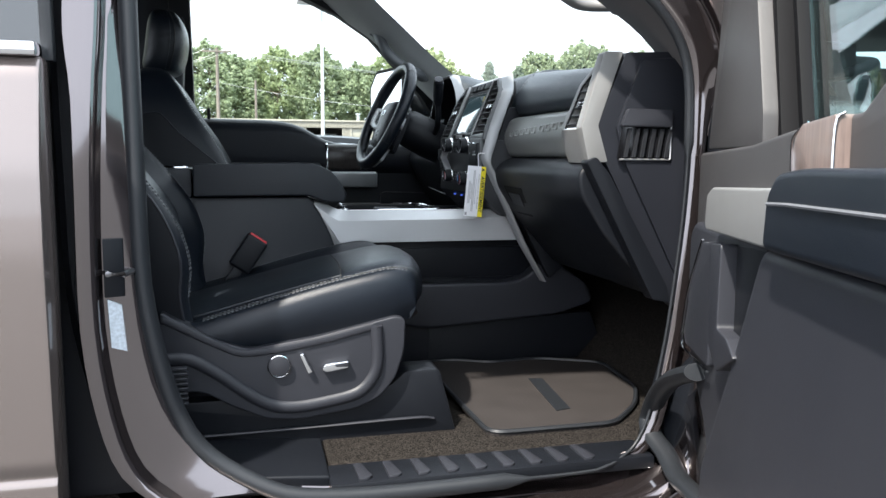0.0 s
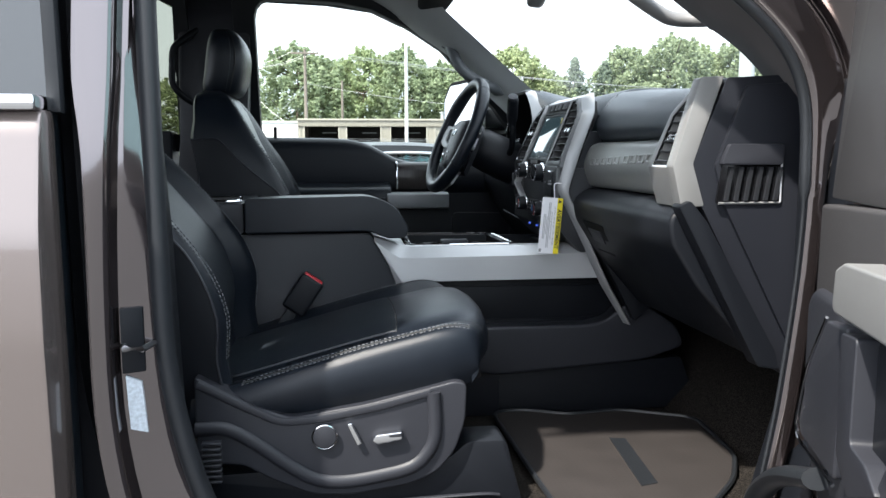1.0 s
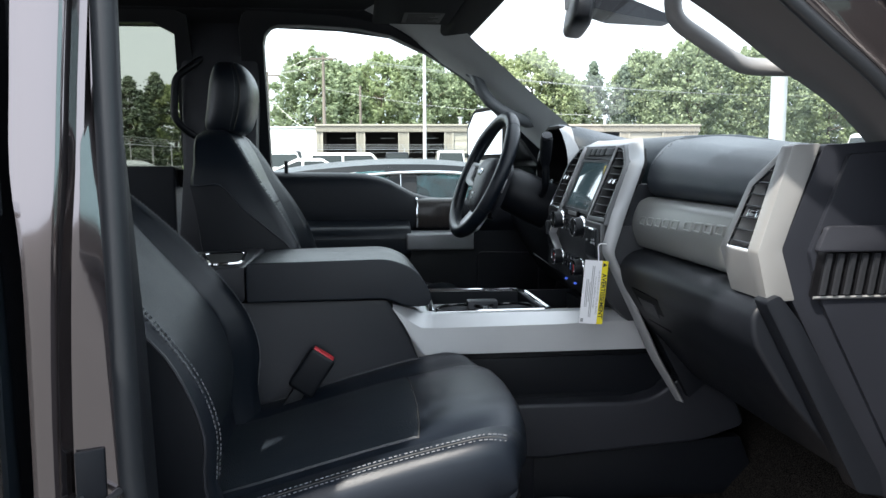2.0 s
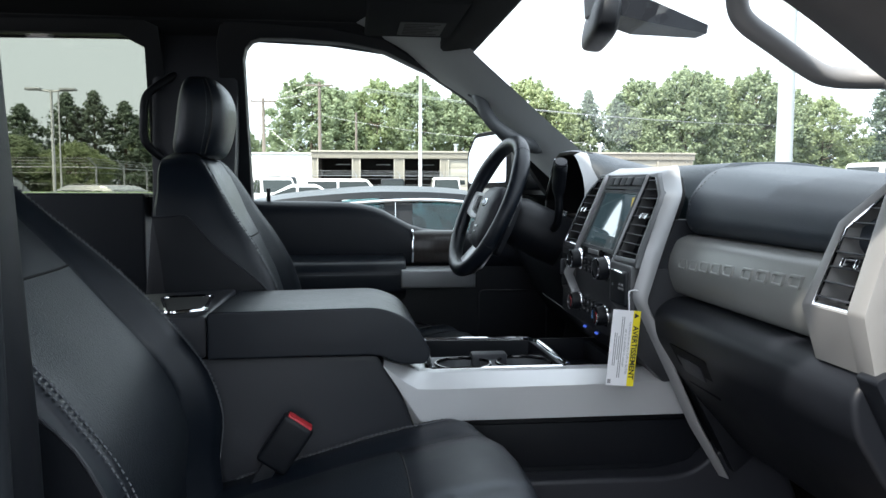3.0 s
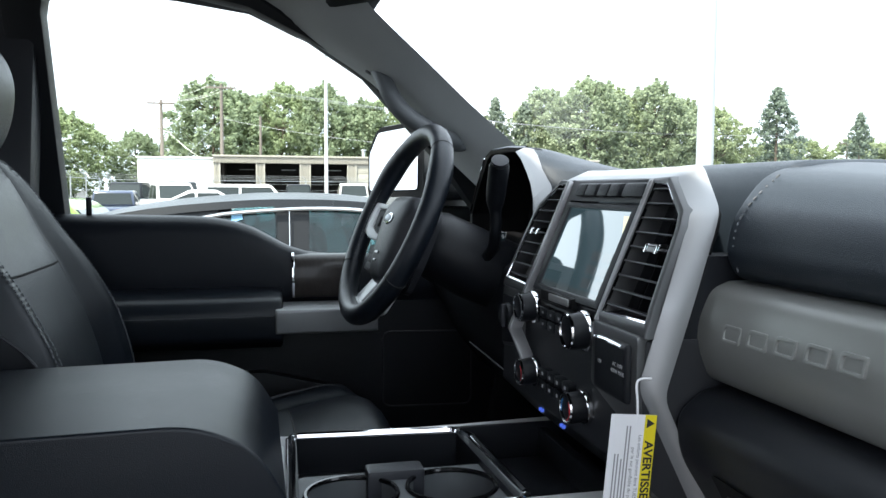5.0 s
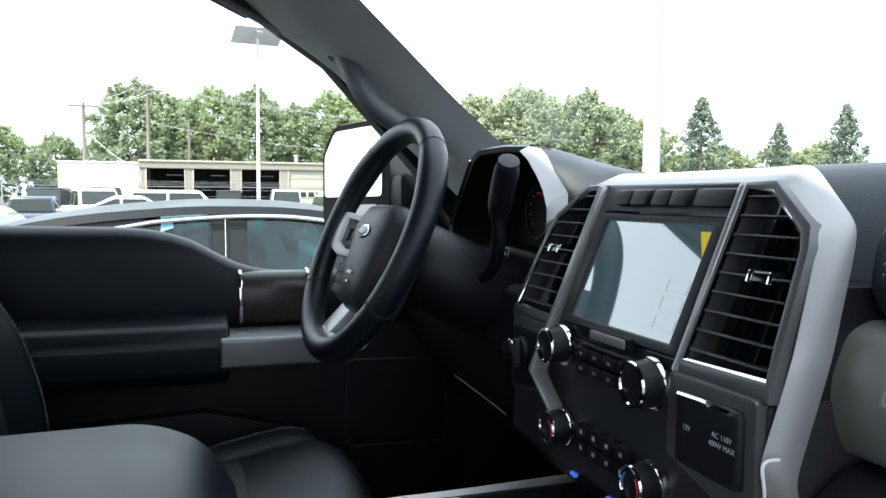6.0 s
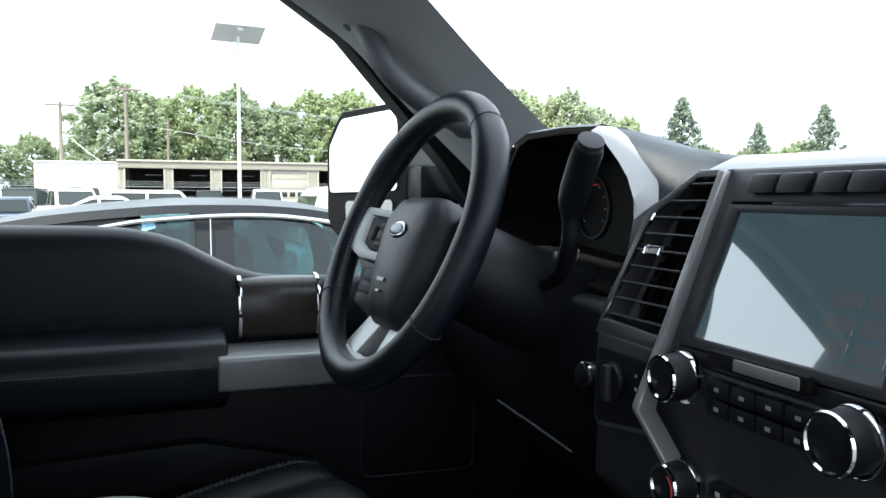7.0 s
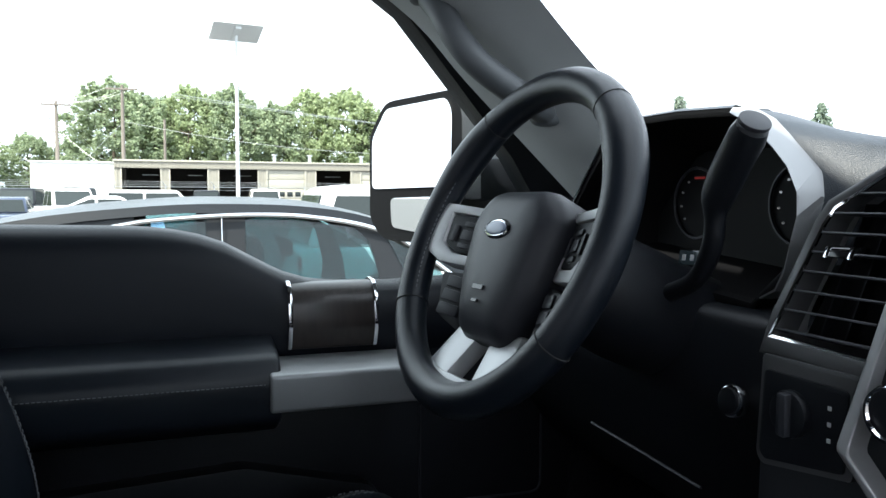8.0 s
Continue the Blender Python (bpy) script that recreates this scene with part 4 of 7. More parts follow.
def vent(outer, inner, x0, name_label, slats, mirror=False, mat=SILVER, deep=0.05):
    f = flip if mirror else (lambda b: b)
    fr = part("vent_frame", f(raked(ring_plate(outer, inner, "x", x0, x0 + deep, 0.004))), mat, dash, name_label)
    part("vent_cavity", f(raked(prism(inner, "x", x0 + 0.042, x0 + 0.05))), CLUSTER, fr)
    part("chrome_edge", f(raked(tube([(x0 + 0.003, y, z) for y, z in inner], 0.0022, 6, closed=True))), CHROME, fr)
    ys, zs = [p[0] for p in inner], [p[1] for p in inner]
    for k in range(slats):
        z = min(zs) + (k + 0.6) * (max(zs) - min(zs)) / slats
        lo = min(ys)
        hi = max(ys)
        cut = [y for y in np.linspace(lo, hi, 60) if inside(y, z, inner)]
        if len(cut) < 3:
            continue
        slat = box(x0 + 0.001, x0 + 0.015, min(cut) + 0.001, max(cut) - 0.001, z - 0.0009, z + 0.0009, 0.0005, 1)
        part("slat", f(raked(sheared_z(slat, 0.16, x0))), PLASTIC_GREY, fr)
    for k in range(1, 4):
        y = min(ys) + k * (max(ys) - min(ys)) / 4
        cut = [z for z in np.linspace(min(zs), max(zs), 60) if inside(y, z, inner)]
        part("vane", f(raked(box(x0 + 0.030, x0 + 0.041, y - 0.0009, y + 0.0009, min(cut), max(cut), 0))), PLASTIC, fr)
    ym, zm = sum(ys) / len(ys), sum(zs) / len(zs)
    tab = part("vent_tab", f(raked(box(x0 - 0.001, x0 + 0.016, ym - 0.0135, ym + 0.0135, zm - 0.0045, zm + 0.0045, 0.003, 3))), GLOSS, fr)
    for e in (-1, 1):
        part("tab_end", f(raked(box(x0 - 0.002, x0 + 0.010, ym + e * 0.0115 - 0.003, ym + e * 0.0115 + 0.003, zm - 0.005, zm + 0.005, 0.002))), CHROME, tab)
    return fr


def inside(y, z, poly):
    hit = False
    for (y0, z0), (y1, z1) in zip(poly, poly[1:] + poly[:1]):
        if (z0 > z) != (z1 > z) and y < (y1 - y0) * (z - z0) / (z1 - z0) + y0:
            hit = not hit
    return hit


vent([(1.450, 1.425), (1.364, 1.425), (1.364, Z0), (1.364, 1.630), (1.390, 1.630), (1.450, 1.578), (1.452, Z0)], [(1.434, 1.489), (1.372, 1.489), (1.371, 1.492), (1.368, 1.606), (1.386, 1.617), (1.436, 1.572), (1.435, 1.492)], 0.604, "satin silver outer air vent", 8, False, POD_SILVER)
# centre vents
VENT_GREY = material("dark_satin_vent_frame", (0.095, 0.097, 0.10), 0.36, metal=0.4, vary=0.06, scale=20)
CV_O = [(1.999, 1.480), (1.886, 1.480), (1.888, 1.512), (1.899, 1.588), (1.905, 1.605), (1.958, 1.639), (1.997, 1.638)]
CV_I = [(1.9885, 1.4925), (1.8935, 1.4945), (1.8965, 1.515), (1.9075, 1.586), (1.9135, 1.600), (1.959, 1.6315), (1.9875, 1.6325)]
vent(CV_O, CV_I, 0.573, "chrome-edged centre air vent", 9, False, VENT_GREY, 0.03)
vent(CV_O, CV_I, 0.573, "chrome-edged centre air vent", 9, True, VENT_GREY, 0.03)


def rounded_path(rows, r=0.012, n=4):
    """Rounds the corners of a path whose points carry two edges."""
    out = [rows[0]]
    for (a0, a1), (b0, b1), (c0, c1) in zip(rows, rows[1:], rows[2:]):
        u = min(0.45, r / max(1e-6, (a0 - b0).length))
        v = min(0.45, r / max(1e-6, (c0 - b0).length))
        for k in range(n + 1):
            t = k / n
            out.append(tuple(b.lerp(a, u) * (1 - t) ** 2 + b * 2 * t * (1 - t) + b.lerp(c, v) * t * t for a, b, c in ((a0, b0, c0), (a1, b1, c1))))
    out.append(rows[-1])
    return out


def stack_band():
    """The faceted frame round the stack: up one leg, over the top and down to the other knee."""
    edge = [((0.738, 1.899, 1.115), (0.752, 1.889, 1.112)), ((0.678, 1.893, 1.208), (0.694, 1.882, 1.210)), ((0.569, 1.891, 1.432), (0.592, 1.879, 1.424)),
            ((0.5895, 1.8845, 1.511), (0.6174, 1.8762, 1.511)), ((0.622, 1.900, 1.588), (0.6484, 1.8904, 1.5845)), ((0.628, 1.906, 1.605), (0.657, 1.896, 1.606)), ((0.642, 1.960, 1.6385), (0.677, 1.9615, 1.654)),
            ((0.641, 2.005, 1.637), (0.677, 2.012, 1.6525))]
    across = [(tuple((p[0], 2 * YC - p[1], p[2])), tuple((q[0], 2 * YC - q[1], q[2]))) for p, q in reversed(edge[3:])]
    path = [(Vector(p), Vector(q)) for p, q in edge + across + [((0.583, 2.334, 1.44), (0.604, 2.340, 1.44)), ((0.585, 2.326, 1.375), (0.600, 2.330, 1.372))]]
    rings = []
    for p, q in rounded_path(path):
        back = Vector((0.012, 0.0, -0.004))
        tuck = Vector((0.006, 0.014 * max(-1.0, min(1.0, (YC - p.y) / 0.18)), -0.010 if p.z > 1.6 else 0.0))
        out = (q - p).cross(Vector((0.42, 0, 1.0))).normalized() * 0.0022
        if out.y * (p.y - YC) < 0:
            out = -out
        rings.append([p + back, p + Vector((0.002, 0, 0)), p.lerp(q, 0.07), p.lerp(q, 0.30) + out * 0.8, p.lerp(q, 0.62) + out, p.lerp(q, 0.92) + out * 0.4, q + Vector((0.001, 0, -0.001)), q + tuck])
    return loft(rings)


part("stack_frame", stack_band(), FRAME_SILVER, dash, "satin silver centre stack frame", 40)
part("leg_backing", prism(round_poly([(0.600, 1.43), (0.645, 1.56), (0.75, 1.56), (0.80, 1.15), (0.764, 1.12)], 0.004), "y", 1.892, 1.93, 0.002), PLASTIC, dash)
part("inner_strip", raked(box(0.5705, 0.588, 1.9905, 1.9985, 1.480, 1.6375, 0.0035, 3)), STRIP_GREY, dash, "satin grey upright strip")
leg = prism(round_poly([(2.2225, 1.6375), (2.2310, 1.6375), (2.2295, Z0), (2.2295, 1.436), (2.190, 1.385), (2.181, 1.385), (2.2195, 1.436), (2.2210, Z0)], 0.003, 2), "x", 0.5695, 0.588, 0.0035, 3)
for v in leg.verts:
    v.co.x += 0.42 * (v.co.z - Z0) if v.co.z > 1.43 else 0.42 * (1.43 - Z0) + 0.30 * (1.43 - v.co.z)
part("inner_strip", leg, STRIP_GREY, dash, "satin grey upright strip")
part("stack_face", prism(round_poly([(0.600, 1.478), (0.578, 1.478), (0.574, 1.34), (0.63, 1.285), (0.80, 1.285), (0.80, 1.478)], 0.004), "y", 1.890, 2.330, 0.004), STACK_GREY, dash, "charcoal centre stack")
part("stack_surround", raked(ring_plate([(2.223, 1.478), (1.997, 1.478), (1.997, 1.637), (2.223, 1.637)], [(2.207, 1.490), (1.996 + 0.004, 1.490), (1.996 + 0.004, 1.610), (2.207, 1.610)], "x", 0.577, 0.62, 0.002)), STACK_GREY, dash)
scr = part("screen_bezel", sheared(ring_plate([(2.205, 1.492), (1.998, 1.492), (1.998, 1.608), (2.205, 1.608)], [(2.190, 1.500), (2.012, 1.500), (2.012, 1.601), (2.190, 1.601)], "x", 0.572, 0.590, 0.003), KS, Z0), PLASTIC, dash, "touchscreen in a black bezel")
part("screen", sheared(box(0.5755, 0.588, 2.011, 2.191, 1.506, 1.602, 0), 0.42, Z0), SCREEN_BLUE, scr, "dim glossy touchscreen")
part("menu_bar", sheared(box(0.5755, 0.588, 2.011, 2.191, 1.499, 1.506, 0), 0.42, Z0), SCREEN_BAR, scr, "pale menu bar")
for r in range(3):
    for c in range(2):
        part("menu_key", sheared(box(0.5751, 0.5756, 2.017 + c * 0.030, 2.041 + c * 0.030, 1.509 + r * 0.016, 1.520 + r * 0.016, 0), 0.42, Z0), SCREEN_BAR, scr)
part("yellow_corner", sheared(prism([(2.0125, 1.595), (2.028, 1.595), (2.0125, 1.572)], "x", 0.5742, 0.5756), 0.42, Z0), SCREEN_YELLOW, scr)
for y0, y1 in ((2.158, 2.188), (2.126, 2.156), (2.090, 2.118), (2.060, 2.088), (1.998, 2.050)):
    part("button", sheared(box(0.570, 0.585, y0, y1, 1.617, 1.633, 0.003), KS, Z0), PLASTIC, dash)


def knob(y, z, r, x):
    k = part("knob", disc((x - 0.013, y, z), (-1, 0, -0.12), r, 0.026, 36, 0.003, r2=r * 0.92), PLASTIC, dash, "black knob with a chrome ring")
    part("chrome_ring", disc((x - 0.004, y, z), (-1, 0, -0.12), r * 1.1, 0.008, 36, 0.002), CHROME, k)
    part("cap_ring", tube([(x - 0.026, y + r * 0.86 * math.cos(a), z + r * 0.86 * math.sin(a)) for a in np.linspace(0, 2 * math.pi, 30)[:-1]], 0.002, 6, closed=True), CHROME, k)
    return k


for y, z, r in ((2.190, 1.468, 0.020), (2.022, 1.465, 0.0215), (2.184, 1.382, 0.0185), (2.020, 1.378, 0.0185)):
    knob(y, z, r, 0.576)
for y, z, r, lo_, hi_, mat_ in ((2.184, 1.382, 0.0185, -40, 60, RED), (2.020, 1.378, 0.0185, -70, 50, RED), (2.020, 1.378, 0.0185, 120, 200, BLUE_INK)):
    arc = [(0.5492, y - r * 0.68 * math.cos(radians(q)), z + r * 0.68 * math.sin(radians(q)) - 0.0016) for q in np.linspace(lo_, hi_, 12)]
    part("dial_arc", tube(arc, 0.0011, 5), mat_, dash, "coloured arc on a dial")
for y in (2.183, 2.176, 2.108, 2.101):
    part("indicator", box(0.5795, 0.5835, y, y + 0.003, 1.327, 1.331, 0), LED_BLUE, dash, "small blue indicator light")
part("disc_slot", box(0.570, 0.585, 2.060, 2.160, 1.483, 1.496, 0.002), CLUSTER, dash)
part("slot_flap", box(0.5685, 0.575, 2.066, 2.130, 1.485, 1.4945, 0.002), POD_SILVER, dash, "pale disc slot flap")
part("knob_surround", prism(round_poly([(2.327, 1.482), (2.332, 1.398), (2.325, 1.390), (2.236, 1.404), (2.232, 1.482)], 0.005), "x", 0.5725, 0.60, 0.003), VENT_GREY, dash, "satin grey plate round the dimmer")
part("knob_panel", prism(round_poly([(2.322, 1.470), (2.326, 1.402), (2.320, 1.396), (2.242, 1.408), (2.240, 1.470)], 0.005), "x", 0.5700, 0.60, 0.003), PLASTIC, dash)
dim = part("dimmer_knob", disc((0.568, 2.290, 1.441), (-1, 0, 0), 0.0185, 0.010, 32, 0.003), PLASTIC, dash, "black ridged dimmer knob")
part("ridge", box(0.557, 0.567, 2.285, 2.295, 1.424, 1.458, 0.003), PLASTIC_GREY, dim)
part("ignition_ring", disc((0.596, 2.385, 1.425), (-1, 0, 0.1), 0.015, 0.012, 28, 0.003), CHROME, dash, "chrome ignition ring")
part("ignition_face", disc((0.591, 2.385, 1.4255), (-1, 0, 0.1), 0.012, 0.008, 28, 0.002), PLASTIC, dash)
for k in range(3):
    part("key_mark", box(0.5692, 0.575, 2.2535, 2.2565, 1.4285 + k * 0.012, 1.4315 + k * 0.012, 0), PALE, dash)
for r in range(2):
    for c in range(4):
        part("button", box(0.568, 0.585, 2.052 + c * 0.027, 2.077 + c * 0.027, 1.446 + r * 0.015, 1.459 + r * 0.015, 0.002), PLASTIC, dash)
        part("key_mark", box(0.5677, 0.569, 2.062 + c * 0.027, 2.067 + c * 0.027, 1.451 + r * 0.015, 1.454 + r * 0.015, 0), INK_GREY, dash)
for r in range(2):
    for c in range(4):
        part("button", box(0.566, 0.585, 2.052 + c * 0.025, 2.075 + c * 0.025, 1.366 + r * 0.016, 1.380 + r * 0.016, 0.002), PLASTIC, dash)
        part("key_mark", box(0.5657, 0.567, 2.061 + c * 0.025, 2.066 + c * 0.025, 1.371 + r * 0.016, 1.375 + r * 0.016, 0), PALE, dash)
part("socket_surround", prism(round_poly([(1.892, 1.482), (1.892, 1.400), (1.93, 1.392), (2.0, 1.412), (1.998, 1.482)], 0.006), "x", 0.5695, 0.585, 0.003), VENT_GREY, dash, "satin grey plate round the socket")
sock = part("socket_door", box(0.563, 0.585, 1.903, 1.980, 1.411, 1.471, 0.006, 3), PLASTIC, dash, "black power socket door")
LM = Matrix(((0, 0, -1, 0.5626), (-1, 0, 0, 0), (0, 1, 0, 0), (0, 0, 0, 1)))
lettering("12V", 0.006, Matrix.Translation((0, 1.962, 1.444)) @ LM, PALE, sock)
lettering("AC 110V", 0.006, Matrix.Translation((0, 1.920, 1.448)) @ LM, PALE, sock)
lettering("400W MAX", 0.006, Matrix.Translation((0, 1.920, 1.441)) @ LM, PALE, sock)
part("chrome_lip", tube([(0.562, 1.972, 1.469), (0.560, 1.94, 1.471), (0.562, 1.91, 1.469)], 0.0022, 6), CHROME, sock)
part("kick_strip", tube([(0.612, 2.655, 1.329), (0.618, 2.56, 1.322), (0.622, 2.46, 1.315)], 0.0018, 6), PLASTIC_GREY, dash)
part("lower_dash", prism(round_poly([(0.62, 1.50), (0.60, 1.42), (0.66, 1.30), (0.72, 1.22), (0.95, 1.20), (0.95, 1.50)], 0.02), "y", 2.33, 2.96, 0.01), PLASTIC, dash)
# instrument cluster hood
part("cluster_hood", ring_plate(HOOD, HOOD_IN, "x", 0.650, 0.672, 0.003), CLUSTER, dash, "black instrument hood")
part("hood_tunnel", loft([[Vector((x, 2.575 + (y - 2.575) * k, 1.590 + (z - 1.590) * k)) for y, z in HOOD_IN] for x, k in ((0.668, 1.0), (0.70, 0.93), (0.757, 0.72))], cap=False), CLUSTER, dash, "black tunnel before the instruments")
inst = part("instrument_face", prism([(2.575 + (y - 2.575) * 0.74, 1.590 + (z - 1.590) * 0.74) for y, z in HOOD_IN], "x", 0.755, 0.765), CLUSTER, dash, "dark instrument face")
trim = [(2.437, 1.686, 2.464, 1.6955), (2.410, 1.672, 2.436, 1.692), (2.381, 1.649, 2.409, 1.679), (2.363, 1.631, 2.384, 1.659), (2.352, 1.609, 2.358, 1.630), (2.352, 1.588, 2.350, 1.607), (2.358, 1.568, 2.356, 1.582), (2.364, 1.543, 2.366, 1.556), (2.374, 1.524, 2.380, 1.532), (2.393, 1.515, 2.396, 1.514)]
trim_bm = loft([[Vector((0.628, a, z0)), Vector((0.6275, a * 0.9 + b * 0.1, z0 * 0.9 + z1 * 0.1 + 0.001)), Vector((0.652, b, z1 + 0.001)), Vector((0.660, b, z1)), Vector((0.640, a + 0.001, z0 - 0.001))] for a, z0, b, z1 in trim])
part("hood_trim", trim_bm, FRAME_SILVER, dash, "satin silver hood trim", 25)
part("hood_edge", tube([(0.648, 2.690, 1.686), (0.648, 2.745, 1.630), (0.648, 2.794, 1.575)], 0.002, 6), CHROME, dash, "thin bright hood edge")
for y, r in ((2.645, 0.044), (2.475, 0.044)):
    part("gauge_ring", tube([(0.752, y + r * math.cos(a), 1.600 + r * math.sin(a)) for a in np.linspace(0, 2 * math.pi, 33)[:-1]], 0.002, 6, closed=True), PLASTIC_GREY, inst)
    tick = bmesh.new()
    for k in range(9):
        a = radians(220 - 32 * k)
        box(0.753, 0.754, y + (r - 0.012) * -math.cos(a) - 0.002, y + (r - 0.012) * -math.cos(a) + 0.002, 1.600 + (r - 0.012) * math.sin(a) - 0.0012, 1.600 + (r - 0.012) * math.sin(a) + 0.0012, 0, bm=tick)
    part("gauge_ticks", tick, GAUGE, inst)
part("needle", box(0.752, 0.7535, 2.630, 2.650, 1.630, 1.633, 0), GAUGE_RED, inst)

# ---- steering wheel ----
WA = radians(23.8)
WC = Vector((0.440, 2.545, 1.566))
WM = Matrix.Translation(WC) @ Matrix.Rotation(radians(6.2), 4, "Z") @ Matrix(((0, math.sin(WA), -math.cos(WA), 0), (-1, 0, 0, 0), (0, math.cos(WA), math.sin(WA), 0), (0, 0, 0, 1)))
# local: x to the cab's right, y up along the rim, z towards the driver
sw = thing("steering_wheel", WC, "black leather steering wheel with silver spokes", "steering wheel")


def wpart(name, bm, mat, label="", parent=None, smooth=38):
    return part(name, moved(bm, WM), mat, parent or sw, label, smooth)


RIM = 0.1695
rim = wpart("rim", tube([(RIM * math.cos(a), RIM * math.sin(a), 0.0) for a in np.linspace(0, 2 * math.pi, 97)[:-1]], [0.0180 + 0.0022 * math.exp(-((math.degrees(a) - 35) / 14) ** 2) + 0.0022 * math.exp(-((math.degrees(a) - 145) / 14) ** 2) for a in np.linspace(0, 2 * math.pi, 97)[:-1]], 16, closed=True), LEATHER, "black leather rim")
for deg in (52, 128, 212, 328):
    ca, sa = math.cos(radians(deg)), math.sin(radians(deg))
    wpart("rim_seam", tube([((RIM + 0.0184 * math.cos(q)) * ca, (RIM + 0.0184 * math.cos(q)) * sa, 0.0184 * math.sin(q)) for q in np.linspace(0, 2 * math.pi, 25)[:-1]], 0.0007, 5, closed=True), INK, "", rim)
for lo_, hi_ in ((150, 208), (-28, 30)):
    inner_ = [Vector(((RIM - 0.0172) * math.cos(radians(q)), (RIM - 0.0172) * math.sin(radians(q)), 0.0068)) for q in np.linspace(lo_, hi_, 12)]
    stitches([WM @ p for p in inner_], rim, step=0.006, r=0.0007)


def dish(bm):
    """The spokes rise from the sunken hub to the rim."""
    for v in bm.verts:
        v.co.z += (max(0.0, abs(v.co.x) - 0.062) / 0.106) * 0.040 - 0.034
    return bm


HUB = round_poly([(-0.078, 0.030), (-0.052, 0.056), (0.052, 0.056), (0.078, 0.030), (0.068, -0.050), (0.044, -0.108), (-0.044, -0.108), (-0.068, -0.050)], 0.016)
hub_bm = loft([[Vector((x * k, -0.025 + (y + 0.025) * k, z)) for x, y in HUB] for z, k in ((-0.060, 0.97), (-0.022, 1.0), (-0.012, 0.975), (-0.003, 0.90), (0.004, 0.76), (0.0085, 0.50), (0.0105, 0.2))])
for v in hub_bm.verts:
    v.co.z += 0.07 * (v.co.y - 0.0055)
hub = wpart("hub", hub_bm, PLASTIC_GREY, "charcoal airbag hub", None, 60)
wpart("emblem", blob((0, 0.0055, 0.0098), (0.050, 0.022, 0.006), 2, 28, 8), CHROME, "plain oval badge", hub)
wpart("emblem_inset", blob((0, 0.0055, 0.0108), (0.042, 0.0165, 0.006), 2, 28, 8), BADGE_BLUE, "blue-grey oval inset", hub)
wpart("mark", box(-0.010, 0.010, -0.058, -0.0535, 0.0040, 0.0075, 0), GLOSS, "", hub)
wpart("mark", box(-0.005, 0.005, -0.071, -0.068, 0.0030, 0.0060, 0), GLOSS, "", hub)
for s in (-1, 1):
    sp = wpart("spoke", dish(ring_plate([(s * 0.060, 0.040), (s * 0.168, 0.036), (s * 0.166, -0.020), (s * 0.130, -0.034), (s * 0.064, -0.030)],
                                   [(s * 0.074, 0.029), (s * 0.136, 0.026), (s * 0.134, -0.010), (s * 0.116, -0.020), (s * 0.074, -0.018)], "z", 0.004, -0.020, 0.004)), SILVER, "silver upper spoke")
    wpart("switch_pad", dish(prism(round_poly([(s * 0.075, 0.028), (s * 0.135, 0.025), (s * 0.133, -0.010), (s * 0.115, -0.019), (s * 0.075, -0.017)], 0.004), "z", -0.015, 0.002, 0.002)), PLASTIC, "black switch pad", sp)
    for dx, dy, w_, h_ in ((0, 0.016, 0.018, 0.006), (0, -0.010, 0.018, 0.006), (-0.019, 0.003, 0.008, 0.020), (0.019, 0.003, 0.008, 0.020), (0, 0.003, 0.018, 0.012)):
        wpart("key", dish(box(s * 0.103 + dx - w_ / 2, s * 0.103 + dx + w_ / 2, dy - h_ / 2, dy + h_ / 2, 0.001, 0.005, 0.0015)), PLASTIC_GREY, "", sp)
    wpart("switch_block", dish(prism(round_poly([(s * 0.070, -0.036), (s * 0.118, -0.044), (s * 0.104, -0.092), (s * 0.066, -0.104)], 0.005), "z", -0.018, 0.004, 0.003)), PLASTIC, "black lower switch block")
    for k in range(3):
        wpart("key", dish(box(s * 0.090 - 0.014, s * 0.090 + 0.014, -0.058 - k * 0.016, -0.045 - k * 0.016, 0.003, 0.007, 0.0015)), PLASTIC_GREY)
    low = prism(round_poly([(s * 0.014, -0.104), (s * 0.058, -0.086), (s * 0.076, -0.148), (s * 0.030, -0.166)], 0.006), "z", -0.022, 0.0, 0.005)
    for v in low.verts:
        v.co.z += (-0.088 - v.co.y) / 0.075 * 0.022 - 0.026
    wpart("spoke", low, SILVER, "silver lower spoke")
bridge = prism(round_poly([(-0.070, -0.140), (-0.034, -0.146), (0.034, -0.146), (0.070, -0.140), (0.060, -0.158), (0.030, -0.171), (-0.030, -0.171), (-0.060, -0.158)], 0.006), "z", -0.026, -0.004, 0.004)
wpart("spoke_bridge", bridge, SILVER)
col = thing("steering_column", (0.58, 2.55, 1.45), "black steering column shroud with a gear lever", "steering column")
part("shroud", loft([[c + Vector((0, a * math.cos(q), 0)) + Vector((math.sin(WA), 0, math.cos(WA))) * (a * 0.85 * math.sin(q)) for q in np.linspace(0, 2 * math.pi, 21)[:-1]]
     for c, a in ((WC + Vector((0.060, 0, -0.03)), 0.062), (WC + Vector((0.075, 0, -0.038)), 0.072), (WC + Vector((0.14, 0, -0.07)), 0.076), (WC + Vector((0.28, 0, -0.13)), 0.076))]), PLASTIC, col)
